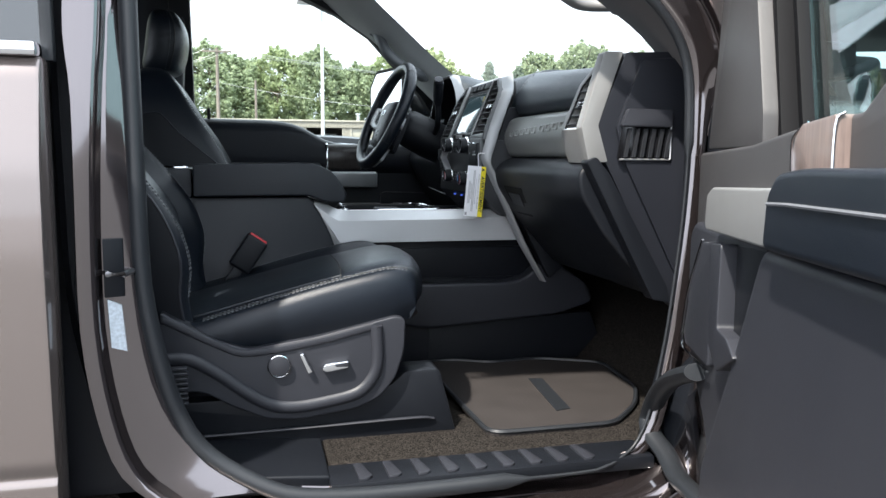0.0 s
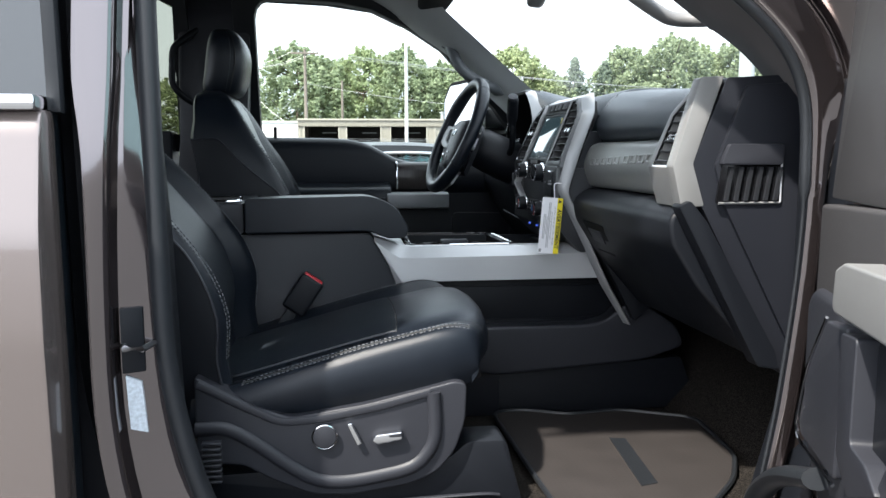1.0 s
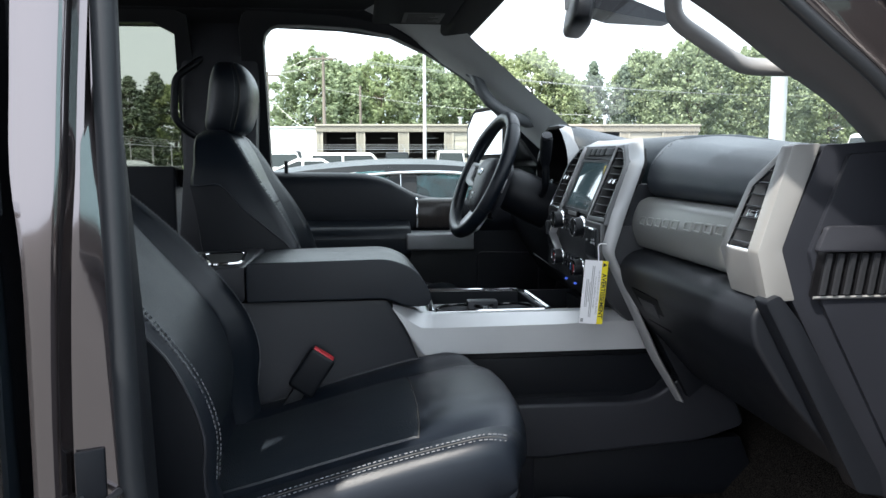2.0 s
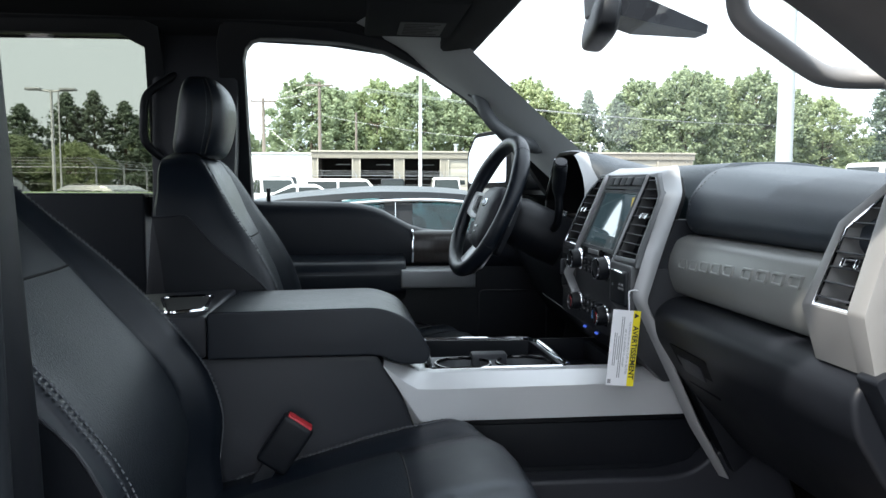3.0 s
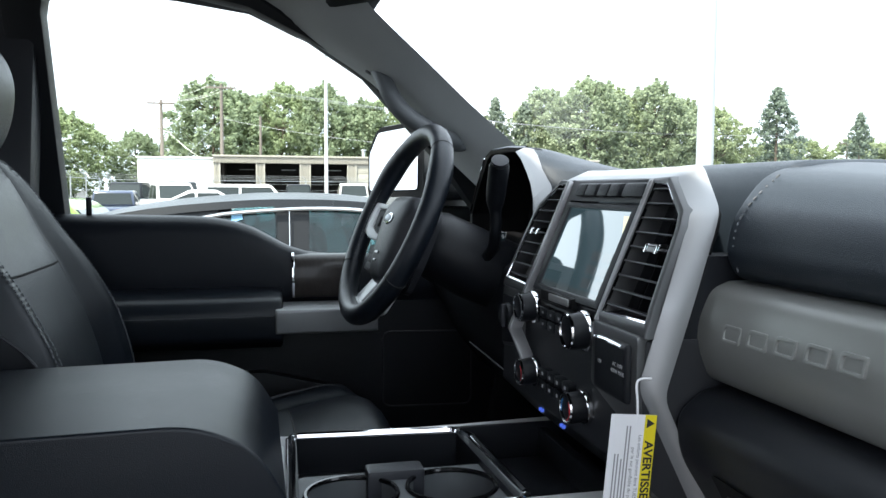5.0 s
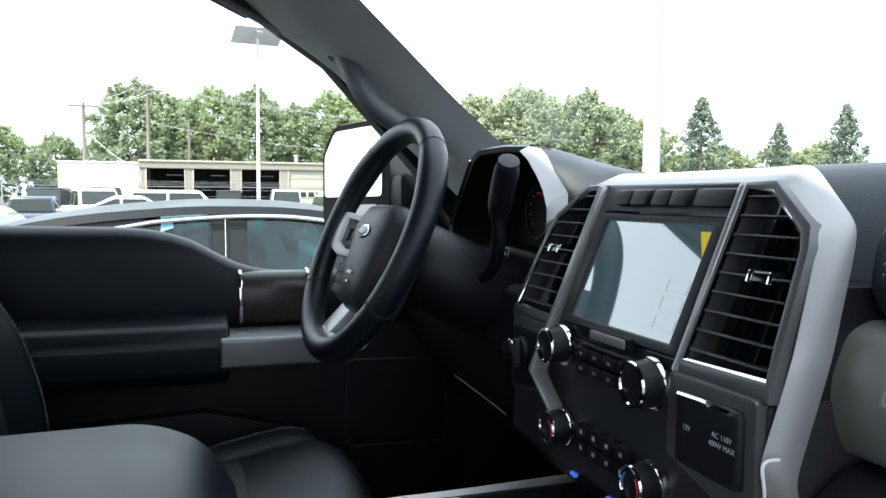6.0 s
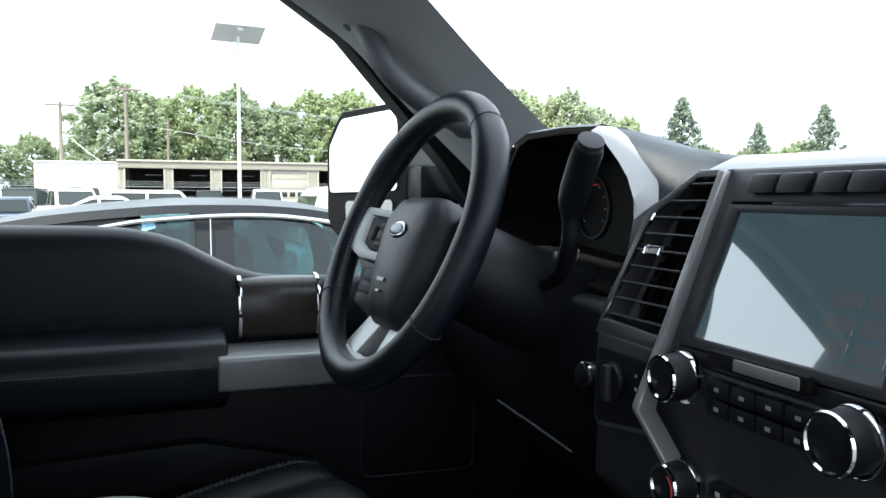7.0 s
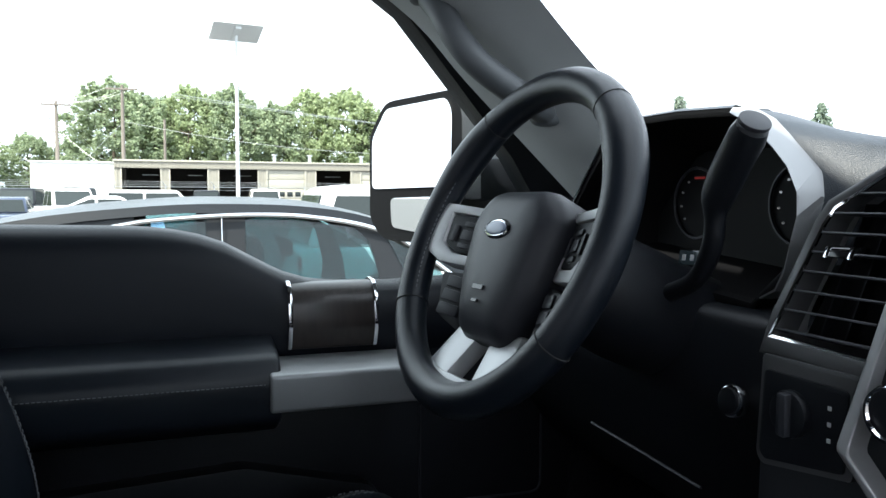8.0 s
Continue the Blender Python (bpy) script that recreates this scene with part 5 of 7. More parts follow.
part("gear_lever", tube(spline([(0.590, 2.480, 1.510), (0.588, 2.432, 1.530), (0.584, 2.405, 1.565), (0.580, 2.396, 1.603), (0.575, 2.372, 1.634), (0.570, 2.343, 1.664)], 5), [0.009] * 8 + [0.0095] * 6 + [0.011, 0.0135, 0.015, 0.0155] + [0.016] * 7 + [0.014], 14), PLASTIC, col, "black gear lever with a thick grip")
part("lever_cap", disc((0.5692, 2.3395, 1.668), (-0.12, -0.66, 0.74), 0.0135, 0.004, 24, 0.001), PLASTIC_GREY, col)
part("gear_label", moved(box(-0.020, 0.020, -0.0006, 0.0006, -0.007, 0.007, 0.0004, 1), pose(0.604, 2.452, 1.548, -12, 0, -72)), SCREEN_DARK, col, "dark strip with unreadable pale marks")
for k in range(4):
    part("print_mark", moved(box(-0.016 + k * 0.009, -0.012 + k * 0.009, -0.0010, -0.0005, -0.003, 0.003, 0), pose(0.604, 2.452, 1.548, -12, 0, -72)), PALE, col)

# ---- centre console ----
con = thing("center_console", (0.1, YC, 0.893), "black and silver centre console with padded armrest lid", "console")
CY0, CY1 = 1.925, 2.262
part("body", prism(round_poly([(-0.40, 0.893), (-0.40, 1.335), (0.150, 1.335), (0.195, 1.250), (0.25, 1.10), (0.45, 1.0), (0.45, 0.893)], 0.01), "y", CY0, CY1, 0.008), CONSOLE_GREY, con, "charcoal console body")
part("recess", box(0.18, 0.80, CY0 + 0.035, CY1 - 0.035, 0.90, 1.25, 0.005), PLASTIC, con)
for f, dz in ((lambda b: b, 0.0), (flip, 0.046)):
    part("lower_trim", f(prism(round_poly([(0.25, 1.112), (0.66, 1.110), (0.705, 1.122), (0.75, 1.158), (0.79, 1.162), (0.88, 1.10), (0.90, 1.05), (0.80, 1.02), (0.447, 0.995), (0.30, 1.02)], 0.02), "y", 1.912, 1.97, 0.01, 3)), PLASTIC_GREY, con)
    trim_row = [[Vector((x0, 1.918, zb)), Vector((x1, 1.918, zc)), Vector((x1 + 0.001, 1.9195, zc + 0.002)), Vector((x2, yi, zt - dz)), Vector((x2, 1.968, zt - dz)), Vector((x0, 1.968, zb))]
                for x0, zb, x1, zc, x2, yi, zt in ((0.221, 1.221, 0.158, 1.317, 0.160, 1.930, 1.324), (0.228, 1.221, 0.196, 1.288, 0.196, 1.934, 1.313), (0.236, 1.221, 0.215, 1.277, 0.218, 1.938, 1.302), (0.260, 1.221, 0.245, 1.2755, 0.245, 1.940, 1.2995),
                                                   (0.50, 1.221, 0.50, 1.277, 0.50, 1.940, 1.2995), (0.700, 1.221, 0.664, 1.281, 0.655, 1.940, 1.2995))]
    part("side_trim", f(loft(trim_row)), SILVER, con, "satin silver side trim with a bevelled top", 25)
    part("skirt", f(prism(round_poly([(0.40, 0.893), (0.44, 1.0), (0.90, 1.02), (0.95, 0.893)], 0.01), "y", 1.93, 1.96, 0.006)), PLASTIC, con)
part("deck", box(0.17, 0.72, 1.955, CY1 - 0.03, 1.12, 1.20, 0.004), PLASTIC, con)
part("rear_ledge", box(0.17, 0.243, 1.955, CY1 - 0.03, 1.20, 1.288, 0.004), SILVER, con)
pad_ = prism(round_poly([(-0.122, 1.338), (-0.122, 1.414), (0.155, 1.4185), (0.207, 1.396), (0.237, 1.343), (0.228, 1.324), (0.185, 1.323), (0.150, 1.340)], [0.005, 0.01, 0.04, 0.04, 0.012, 0.008, 0.02, 0.02], 6), "y", 1.900, 2.238, 0.016, 4)
for v in pad_.verts:
    v.co.z -= max(0.0, v.co.y - 1.905) * 0.036
lid = part("armrest_lid", pad_, LEATHER, con, "padded black leather armrest lid")
part("rear_bin", prism(round_poly([(-0.40, 1.335), (-0.40, 1.39), (-0.127, 1.405), (-0.127, 1.335)], 0.008), "y", 1.925, CY1, 0.008), PLASTIC_GREY, con)
RC = round_poly([(-0.246, 2.140), (-0.155, 2.162), (-0.141, 1.992), (-0.197, 1.960)], 0.02, 4)
part("chrome_ring", tube([(x, y, 1.404) for x, y in RC], 0.0042, 8, closed=True), CHROME, con, "chrome rim of the rear cup holder")
# no well below: a flat black sheet stands for its shaded depth
part("well_shade", prism(RC, "z", 1.4035, 1.4050), INK, con)
TR = [(0.242, 1.966), (0.480, 1.966), (0.491, 1.980), (0.486, 2.190), (0.470, 2.222), (0.252, 2.238)]
part("tray_frame", tube([(x, y, 1.296) for x, y in round_poly(TR, 0.01, 2)], 0.0055, 8, closed=True), CHROME, con, "chrome tray frame")
part("tray_wall", ring_plate([(0.243, 1.967), (0.489, 1.967), (0.480, 2.218), (0.252, 2.236)], [(0.250, 1.976), (0.477, 1.976), (0.470, 2.208), (0.258, 2.227)], "z", 1.296, 1.21), PLASTIC, con)
for x in (0.310, 0.424):
    cell = [(x + 0.057 * max(-1, min(1, 1.42 * math.cos(a))), 2.045 + 0.066 * max(-1, min(1, 1.42 * math.sin(a)))) for a in np.linspace(0, 2 * math.pi, 33)[:-1]]
    hole = [(x + 0.051 * math.cos(a), 2.048 + 0.049 * math.sin(a)) for a in np.linspace(0, 2 * math.pi, 33)[:-1]]
    cup = part("cup_holder", ring_plate(cell, hole, "z", 1.287, 1.205, 0.003), GRIP_DARK, con, "round cup holder in a dark plate")
    part("rim_ring", tube([(px, py, 1.288) for px, py in hole], 0.003, 6, closed=True), GLOSS, cup)
    part("cup_floor", disc((x, 2.045, 1.208), (0, 0, 1), 0.045, 0.006), RUBBER, cup)
part("divider", box(0.332, 0.400, 2.080, 2.112, 1.21, 1.298, 0.005), PLASTIC_GREY, con)
# added black strip that keeps the far trim's silver face out of view
part("bin_mask", box(0.245, 0.715, 2.2435, 2.2515, 1.19, 1.292, 0.002), PLASTIC, con, "added black strip hiding the far silver trim")
part("bin_wall", box(0.60, 0.615, 1.965, 2.25, 1.20, 1.285, 0.003), PLASTIC, con)
part("blue_slip", moved(box(-0.018, 0.018, -0.012, 0.012, -0.0004, 0.0004, 0), pose(0.325, 2.02, 1.225, 20, 15, 30)), BLUE_PAPER, con, "scrap of blue and white paper")
armst = spline([(-0.118, 1.9045, 1.4095), (0.05, 1.9045, 1.4120), (0.145, 1.9045, 1.4130), (0.175, 1.9045, 1.4060), (0.202, 1.9045, 1.3870), (0.217, 1.9045, 1.3630), (0.229, 1.9045, 1.3430)], 6)
stitches(armst, lid)

# ---- seats ----


def padded(rows, n=3):
    """A finer loft: smooth rows between the given ones."""
    return [list(r_) for r_ in zip(*[spline(c_, n) for c_ in zip(*rows)])]


def seat(yc, dx, prof, label, category):
    """prof: rows up the backrest of height, front edge, depth and half width."""
    s = thing("front_seat", (dx, yc, 0.893), label, category, "front seats")

    def ring(x, w, zt, zb, zl, fwd):
        pts = [(-0.955, zl), (-1.0, zl * 0.75 + zb * 0.25), (-1.025, (zl + zb) / 2), (-1.02, zb - 0.020), (-0.992, zb - 0.005), (-0.955, zb + 0.0005), (-0.91, zb + 0.003), (-0.82, zb - 0.001), (-0.72, zt - 0.001), (-0.655, zt - 0.006), (-0.61, zt + 0.001), (-0.45, zt + 0.007), (-0.2, zt + 0.009), (0, zt + 0.009)]
        pts = pts + [(-a, z) for a, z in reversed(pts[:-1])]
        return [Vector((x + dx + fwd * (1 - abs(a) ** 2.5), yc + a * w, z)) for a, z in pts]
    rows = [(-0.16, 0.248, 1.115, 1.117, 1.05, 0), (-0.08, 0.252, 1.134, 1.138, 1.068, 0), (0.02, 0.255, 1.162, 1.167, 1.082, 0.005), (0.12, 0.257, 1.190, 1.195, 1.097, 0.015), (0.20, 0.257, 1.210, 1.214, 1.108, 0.03),
            (0.255, 0.255, 1.222, 1.224, 1.118, 0.04), (0.287, 0.251, 1.219, 1.220, 1.126, 0.045), (0.304, 0.248, 1.202, 1.203, 1.132, 0.045), (0.311, 0.245, 1.172, 1.172, 1.138, 0.045), (0.300, 0.240, 1.148, 1.148, 1.135, 0.045)]
    rows = [(x + (0.085 if yc > YC else 0.0), *r_) for x, *r_ in rows]
    cushion = part("cushion", loft(padded([ring(*r) for r in rows])), LEATHER, s, "black leather seat cushion", 60)
    front = tuple((a + b) / 2 for a, b in zip(rows[3], rows[4]))
    ins = [[Vector((x + dx + fwd * (1 - abs(a) ** 2.5), yc + a * w, zt + e)) for a, e in ((-0.635, -0.007), (-0.61, 0.003), (-0.45, 0.0095), (-0.2, 0.0115), (0.0, 0.0115), (0.2, 0.0115), (0.45, 0.0095), (0.61, 0.003), (0.635, -0.007))] for x, w, zt, zb, zl, fwd in rows[0:4] + [front]]
    part("seat_insert", loft(padded(ins), cap=False, closed=False), LEATHER_PERF, cushion, "perforated leather insert")
    part("cross_seam", tube([p + Vector((0.001, 0, -0.0005)) for p in ins[-1]], 0.0016, 6), INK, cushion)
    for sg in (-1, 1):
        for inset, e in ((0.962, 0.0012), (0.905, 0.0034)):
            path = [Vector((x + dx + fwd * (1 - inset ** 2.5), yc + sg * w * inset, zb + e)) for x, w, zt, zb, zl, fwd in rows[1:-3]]
            stitches(spline(path, 4), cushion, r=0.0010)
        part("seam", tube(spline([Vector((x + dx + fwd * (1 - 0.933 ** 2.5), yc + sg * w * 0.933, zb + 0.0020)) for x, w, zt, zb, zl, fwd in rows[1:-3]], 4), 0.0013, 5), INK, cushion)

    def dip(z):
        return 0.040 * min(1, max(0.0, (1.68 - z) / 0.22))

    def bring(z, x, d, w):
        b = dip(z)
        pts = [(-1, x - d * 0.92), (-1.025, x - d * 0.5), (-1.015, x - 0.030), (-0.985, x - 0.010), (-0.945, x - 0.001), (-0.90, x + 0.001), (-0.82, x - b * 0.35), (-0.72, x - b * 0.9), (-0.655, x - b - 0.006), (-0.61, x - b + 0.001), (-0.4, x - b + 0.004), (-0.2, x - b + 0.004), (0, x - b + 0.004)]
        pts = pts + [(-a, q) for a, q in reversed(pts[:-1])] + [(0.85, x - d), (0.3, x - d - 0.010), (-0.3, x - d - 0.010), (-0.85, x - d)]
        return [Vector((q + dx, yc + a * w, z)) for a, q in pts]
    back = part("backrest", loft(padded([bring(*p) for p in prof])), LEATHER, s, "black leather backrest with side bolsters", 60)
    for k0, k1, mat_ in ((1, 6, LEATHER_PERF), (6, 9, LEATHER)):
        face = [[Vector((x - dip(z) + e + dx, yc + a * w, z)) for a, e in ((-0.635, -0.012), (-0.605, 0.003), (-0.4, 0.0075), (-0.2, 0.0085), (0, 0.0085), (0.2, 0.0085), (0.4, 0.0075), (0.605, 0.003), (0.635, -0.012))] for z, x, d, w in prof[k0:k1 + 1]]
        part("back_insert", loft(padded(face), cap=False, closed=False), mat_, back, "perforated leather insert" if k0 == 1 else "smooth leather upper panel")
        part("cross_seam", tube([p + Vector((0.0005, 0, 0)) for p in face[0 if k0 > 1 else -1]], 0.0018, 6), INK, back)
    for sg in (-1, 1):
        for inset, e in ((0.948, 0.0006), (0.895, 0.0022)):
            stitches(spline([Vector((x + dx + e, yc + sg * w * inset, z)) for z, x, d, w in prof[1:-1]], 3), back, r=0.0010)
        edge = []
        for z, x, d, w in prof:
            if z <= 1.575:
                f = x - 0.012 - min(0.082, max(0.0, (z - 1.385) * 0.62))
                edge.append([Vector((f + dx, yc + sg * (w * 1.020 + 0.003), z)), Vector(((f + x - d) / 2 + dx, yc + sg * (w * 1.028 + 0.004), z)), Vector((x - d * 0.96 + dx, yc + sg * (w * 1.005 + 0.003), z))])
        part("side_shield", loft(padded(edge), cap=False, closed=False), PLASTIC, back, "black side shield")
        part("shield_edge", tube(spline([r_[0] for r_ in edge] + [edge[-1][1], edge[-1][2]], 3), 0.0022, 6), PLASTIC_GREY, back)
    # headrest: a padded block, fuller at its face
    hx = prof[-1][1] + dx + 0.24
    levels = ((1.676, -0.280, -0.205, 0.080), (1.684, -0.293, -0.193, 0.102), (1.705, -0.297, -0.182, 0.114), (1.74, -0.291, -0.172, 0.121), (1.785, -0.285, -0.168, 0.123), (1.82, -0.279, -0.175, 0.118), (1.845, -0.271, -0.190, 0.106), (1.856, -0.262, -0.205, 0.088), (1.860, -0.250, -0.220, 0.055))
    rings = []
    for z, r_, f_, w_ in levels:
        cx_, hx_ = (r_ + f_) / 2, (f_ - r_) / 2
        rings.append([Vector((hx + cx_ + hx_ * math.copysign(abs(math.cos(q)) ** 0.62, math.cos(q)), yc + w_ * math.copysign(abs(math.sin(q)) ** 0.62, math.sin(q)), z)) for q in np.linspace(0, 2 * math.pi, 41)[:-1]])
    rest = part("headrest", loft(padded(rings)), LEATHER, s, "black leather headrest", 60)
    for sg in (-1, 1):
        part("seam", tube(spline([Vector((hx + (r_ * 0.24 + f_ * 0.76), yc + sg * (w_ * 0.985), z)) for z, r_, f_, w_ in levels[1:-1]], 4), 0.0016, 6), INK, rest)
        stitches(spline([Vector((hx + (r_ * 0.34 + f_ * 0.66), yc + sg * (w_ * 0.998), z)) for z, r_, f_, w_ in levels[1:-1]], 4), rest, r=0.0007)
        part("headrest_post", tube([(hx - 0.235, yc + sg * 0.06, 1.64), (hx - 0.235, yc + sg * 0.06, 1.74)], 0.006, 8), STEEL, s)
    return s


UPRIGHT = [(1.10, -0.025, 0.21, 0.225), (1.18, -0.018, 0.23, 0.24), (1.25, -0.018, 0.24, 0.25), (1.32, -0.028, 0.24, 0.253), (1.396, -0.050, 0.235, 0.252), (1.44, -0.070, 0.22, 0.248), (1.495, -0.101, 0.197, 0.242), (1.549, -0.138, 0.172, 0.231), (1.60, -0.168, 0.136, 0.217), (1.64, -0.193, 0.112, 0.196), (1.67, -0.216, 0.085, 0.166), (1.685, -0.240, 0.045, 0.12)]
RECLINED = [(1.10, -0.092, 0.20, 0.225), (1.18, -0.105, 0.20, 0.24), (1.25, -0.101, 0.20, 0.25), (1.32, -0.123, 0.19, 0.253), (1.38, -0.163, 0.18, 0.252), (1.44, -0.213, 0.165, 0.248), (1.50, -0.270, 0.15, 0.24), (1.56, -0.334, 0.13, 0.225), (1.60, -0.375, 0.12, 0.214), (1.64, -0.412, 0.105, 0.192), (1.67, -0.440, 0.08, 0.16), (1.685, -0.460, 0.045, 0.12)]
ps = seat(1.672, 0.0, RECLINED, "black leather front passenger seat with power switches", "seat")
ds = seat(2.55, 0.0, UPRIGHT, "black leather driver seat with headrest", "seat")
for s, yy in ((ps, 1.405), ):
    val = part("seat_base_trim", prism(round_poly([(-0.15, 1.165), (-0.129, 1.150), (-0.054, 1.108), (-0.001, 1.089), (0.12, 1.106), (0.268, 1.139), (0.286, 1.132), (0.283, 1.07), (0.266, 1.02), (0.236, 0.985), (0.19, 0.966),
        (0.09, 0.953), (0.03, 0.958), (-0.03, 0.985), (-0.08, 1.015), (-0.15, 1.02)], 0.014), "y", yy, yy + 0.05, 0.014, 4), PLASTIC_GREY, s, "charcoal seat base trim")
    lip = spline([(-0.150, yy - 0.003, 1.078), (-0.102, yy - 0.003, 1.076), (-0.053, yy - 0.003, 1.047), (-0.003, yy - 0.003, 1.008), (0.039, yy - 0.003, 0.984), (0.081, yy - 0.003, 0.978), (0.138, yy - 0.003, 0.984), (0.194, yy - 0.003, 0.997), (0.222, yy - 0.003, 1.024), (0.232, yy - 0.003, 1.058), (0.230, yy - 0.003, 1.122)], 5)
    part("raised_edge", tube(spline([(-0.145, yy - 0.001, 1.150), (-0.054, yy - 0.001, 1.101), (0.0, yy - 0.001, 1.083), (0.12, yy - 0.001, 1.098), (0.225, yy - 0.001, 1.122)], 5), 0.007, 8, up=(0, 1, 0), flat=0.6), PLASTIC_GREY, val)
    part("raised_lip", tube(lip, 0.0115, 10, up=(0, 1, 0), flat=0.55), PLASTIC_GREY, val)
    part("knob_ring", tube([(0.052 + 0.0195 * math.cos(a), yy - 0.008, 1.057 + 0.0195 * math.sin(a)) for a in np.linspace(0, 2 * math.pi, 31)[:-1]], 0.0015, 6, closed=True), CHROME, val)
    part("recline_knob", disc((0.052, yy - 0.004, 1.057), (0, -1, 0), 0.019, 0.014, 32, 0.003), PLASTIC_GREY, val, "round lumbar switch")
    part("seat_switch", prism(round_poly([(0.088, 1.078), (0.096, 1.080), (0.112, 1.045), (0.104, 1.040)], 0.003), "y", yy - 0.012, yy + 0.002, 0.003), CHROME, val)
    part("seat_switch", prism(round_poly([(0.128, 1.048), (0.134, 1.058), (0.178, 1.062), (0.176, 1.048), (0.135, 1.042)], 0.004), "y", yy - 0.014, yy + 0.002, 0.004), CHROME, val)
part("track_cover", prism(round_poly([(-0.16, 0.893), (-0.16, 0.99), (0.26, 1.0), (0.29, 1.027), (0.357, 1.027), (0.392, 0.893)], 0.01), "y", 1.425, 1.50, 0.008), PLASTIC, ps)
part("track_lip", tube(spline([(-0.13, 1.418, 0.929), (0.10, 1.418, 0.932), (0.30, 1.418, 0.936), (0.345, 1.424, 0.930)], 4), 0.0045, 8, flat=0.6), PLASTIC_GREY, ps)
part("seat_riser", box(-0.15, 0.25, 1.46, 1.90, 0.893, 1.10, 0.02), PLASTIC, ps)
part("seat_riser", box(-0.05, 0.30, 2.33, 2.77, 0.893, 1.10, 0.02), PLASTIC, ds)

buckle = thing("belt_buckle", (0.0, 1.885, 1.15), "black seat belt buckle with a red button", "seat belt")
BM = pose(0.000, 1.880, 1.205, 0, 34, 0) @ Matrix.Scale(1.22, 4)
part("housing", moved(box(-0.022, 0.022, -0.012, 0.012, -0.035, 0.035, 0.006, 3), BM), PLASTIC, buckle)
part("stalk", moved(box(-0.010, 0.010, -0.005, 0.005, -0.12, -0.03, 0.003), BM), PLASTIC, buckle)
part("release", moved(box(-0.018, 0.018, -0.009, 0.009, 0.030, 0.0375, 0.002), BM), RED, buckle)

mat = thing("floor_mat", (0.6, 1.65, 0.893), "ribbed black rubber floor mat", "floor mat")
part("sheet", prism(round_poly([(0.435, 1.50), (0.440, 1.365), (0.705, 1.367), (0.80, 1.47), (0.86, 1.58), (0.88, 1.80), (0.72, 1.88), (0.60, 1.86), (0.50, 1.91), (0.425, 1.90)], 0.035), "z", 0.902, 0.912, 0.003), MAT_RUBBER, mat, "ribbed dusty rubber sheet")

part("edge_bead", tube([(x, y, 0.912) for x, y in round_poly([(0.437, 1.50), (0.442, 1.367), (0.703, 1.369), (0.798, 1.47), (0.858, 1.58), (0.878, 1.80), (0.72, 1.878), (0.60, 1.858), (0.50, 1.908), (0.427, 1.898)], 0.035)], 0.005, 6, closed=True), RUBBER, mat)
part("maker_strip", prism([(0.640, 1.700), (0.672, 1.693), (0.650, 1.470), (0.616, 1.462)], "z", 0.9115, 0.9135), RUBBER, mat, "dark strip with unreadable raised marks")
tag = thing("warning_tag", (0.5515, 1.870, 1.335), "white and yellow hanging warning card", "tag")
TM = Matrix.Translation((0.5515, 1.8702, 1.3495)) @ pose(0, 0, 0, 90, 0, 0) @ Matrix.Rotation(radians(-5), 4, "Z")
part("card", moved(box(-0.0235, 0.0235, -0.063, 0.063, -0.0005, 0.0005, 0), TM), WHITE, tag, "white card")
part("yellow_band", moved(box(0.0115, 0.0235, -0.063, 0.063, 0.0004, 0.0009, 0), TM), YELLOW, tag, "yellow warning band")
SIDE = Matrix.Rotation(radians(-90), 4, "Z")
lettering("AVERTISSEMENT", 0.0122, TM @ Matrix.Translation((0.0172, -0.0065, 0.0011)) @ SIDE, INK, tag, bold=0.00035)
part("warning_triangle", moved(prism([(0.0135, 0.0505), (0.0135, 0.0595), (0.0215, 0.055)], "z", 0.0008, 0.0013), TM), INK, tag)
lettering("Les enfants peuvent \u00eatre TU\u00c9S ou BLESS\u00c9S", 0.0050, TM @ Matrix.Translation((0.0078, 0.0, 0.0008)) @ SIDE, INK_GREY, tag)
lettering("par le sac gonflable du passager", 0.0050, TM @ Matrix.Translation((0.0018, 0.0, 0.0008)) @ SIDE, INK_GREY, tag)
for x, y0, y1 in ((-0.0030, -0.050, 0.052), (-0.0062, -0.050, 0.052), (-0.0094, -0.02, 0.020), (-0.0130, -0.03, 0.025), (-0.0162, -0.03, 0.025)):
    part("print_line", moved(box(x - 0.0007, x + 0.0007, y0, y1, 0.0004, 0.0007, 0), TM), INK_GREY, tag)
part("print_block", moved(box(-0.0215, -0.0160, -0.060, -0.053, 0.0004, 0.0007, 0), TM), INK_GREY, tag)
part("string", tube(spline([(0.5605, 1.8702, 1.405), (0.5603, 1.871, 1.425), (0.5605, 1.874, 1.440), (0.566, 1.876, 1.4445), (0.578, 1.878, 1.4440)], 4), 0.0012, 5), WHITE, tag, "white string")

# mirror and visor
rv = thing("rearview_mirror", (0.60, YC, 1.92), "black rear-view mirror with a sensor housing", "mirror")
part("housing", blob((0.587, 2.136, 1.925), (0.05, 0.26, 0.075), 4, 24, 14, m=pose(0, 0, 0, 0, 8, -10)), PLASTIC, rv)
part("sensor_housing", loft([[Vector((x, YC + sgn * w, z)) for sgn, z in ((-1, z1), (-0.8, z0), (0.8, z0), (1, z1))] for x, w, z0, z1 in ((0.56, 0.05, 1.94, 1.99), (0.66, 0.07, 1.915, 1.95), (0.78, 0.03, 1.905, 1.92))]), PLASTIC_GREY, rv)
vis = thing("sun_visor", (0.24, 2.42, 1.97), "dark cloth sun visor folded to the headliner", "sun visor")
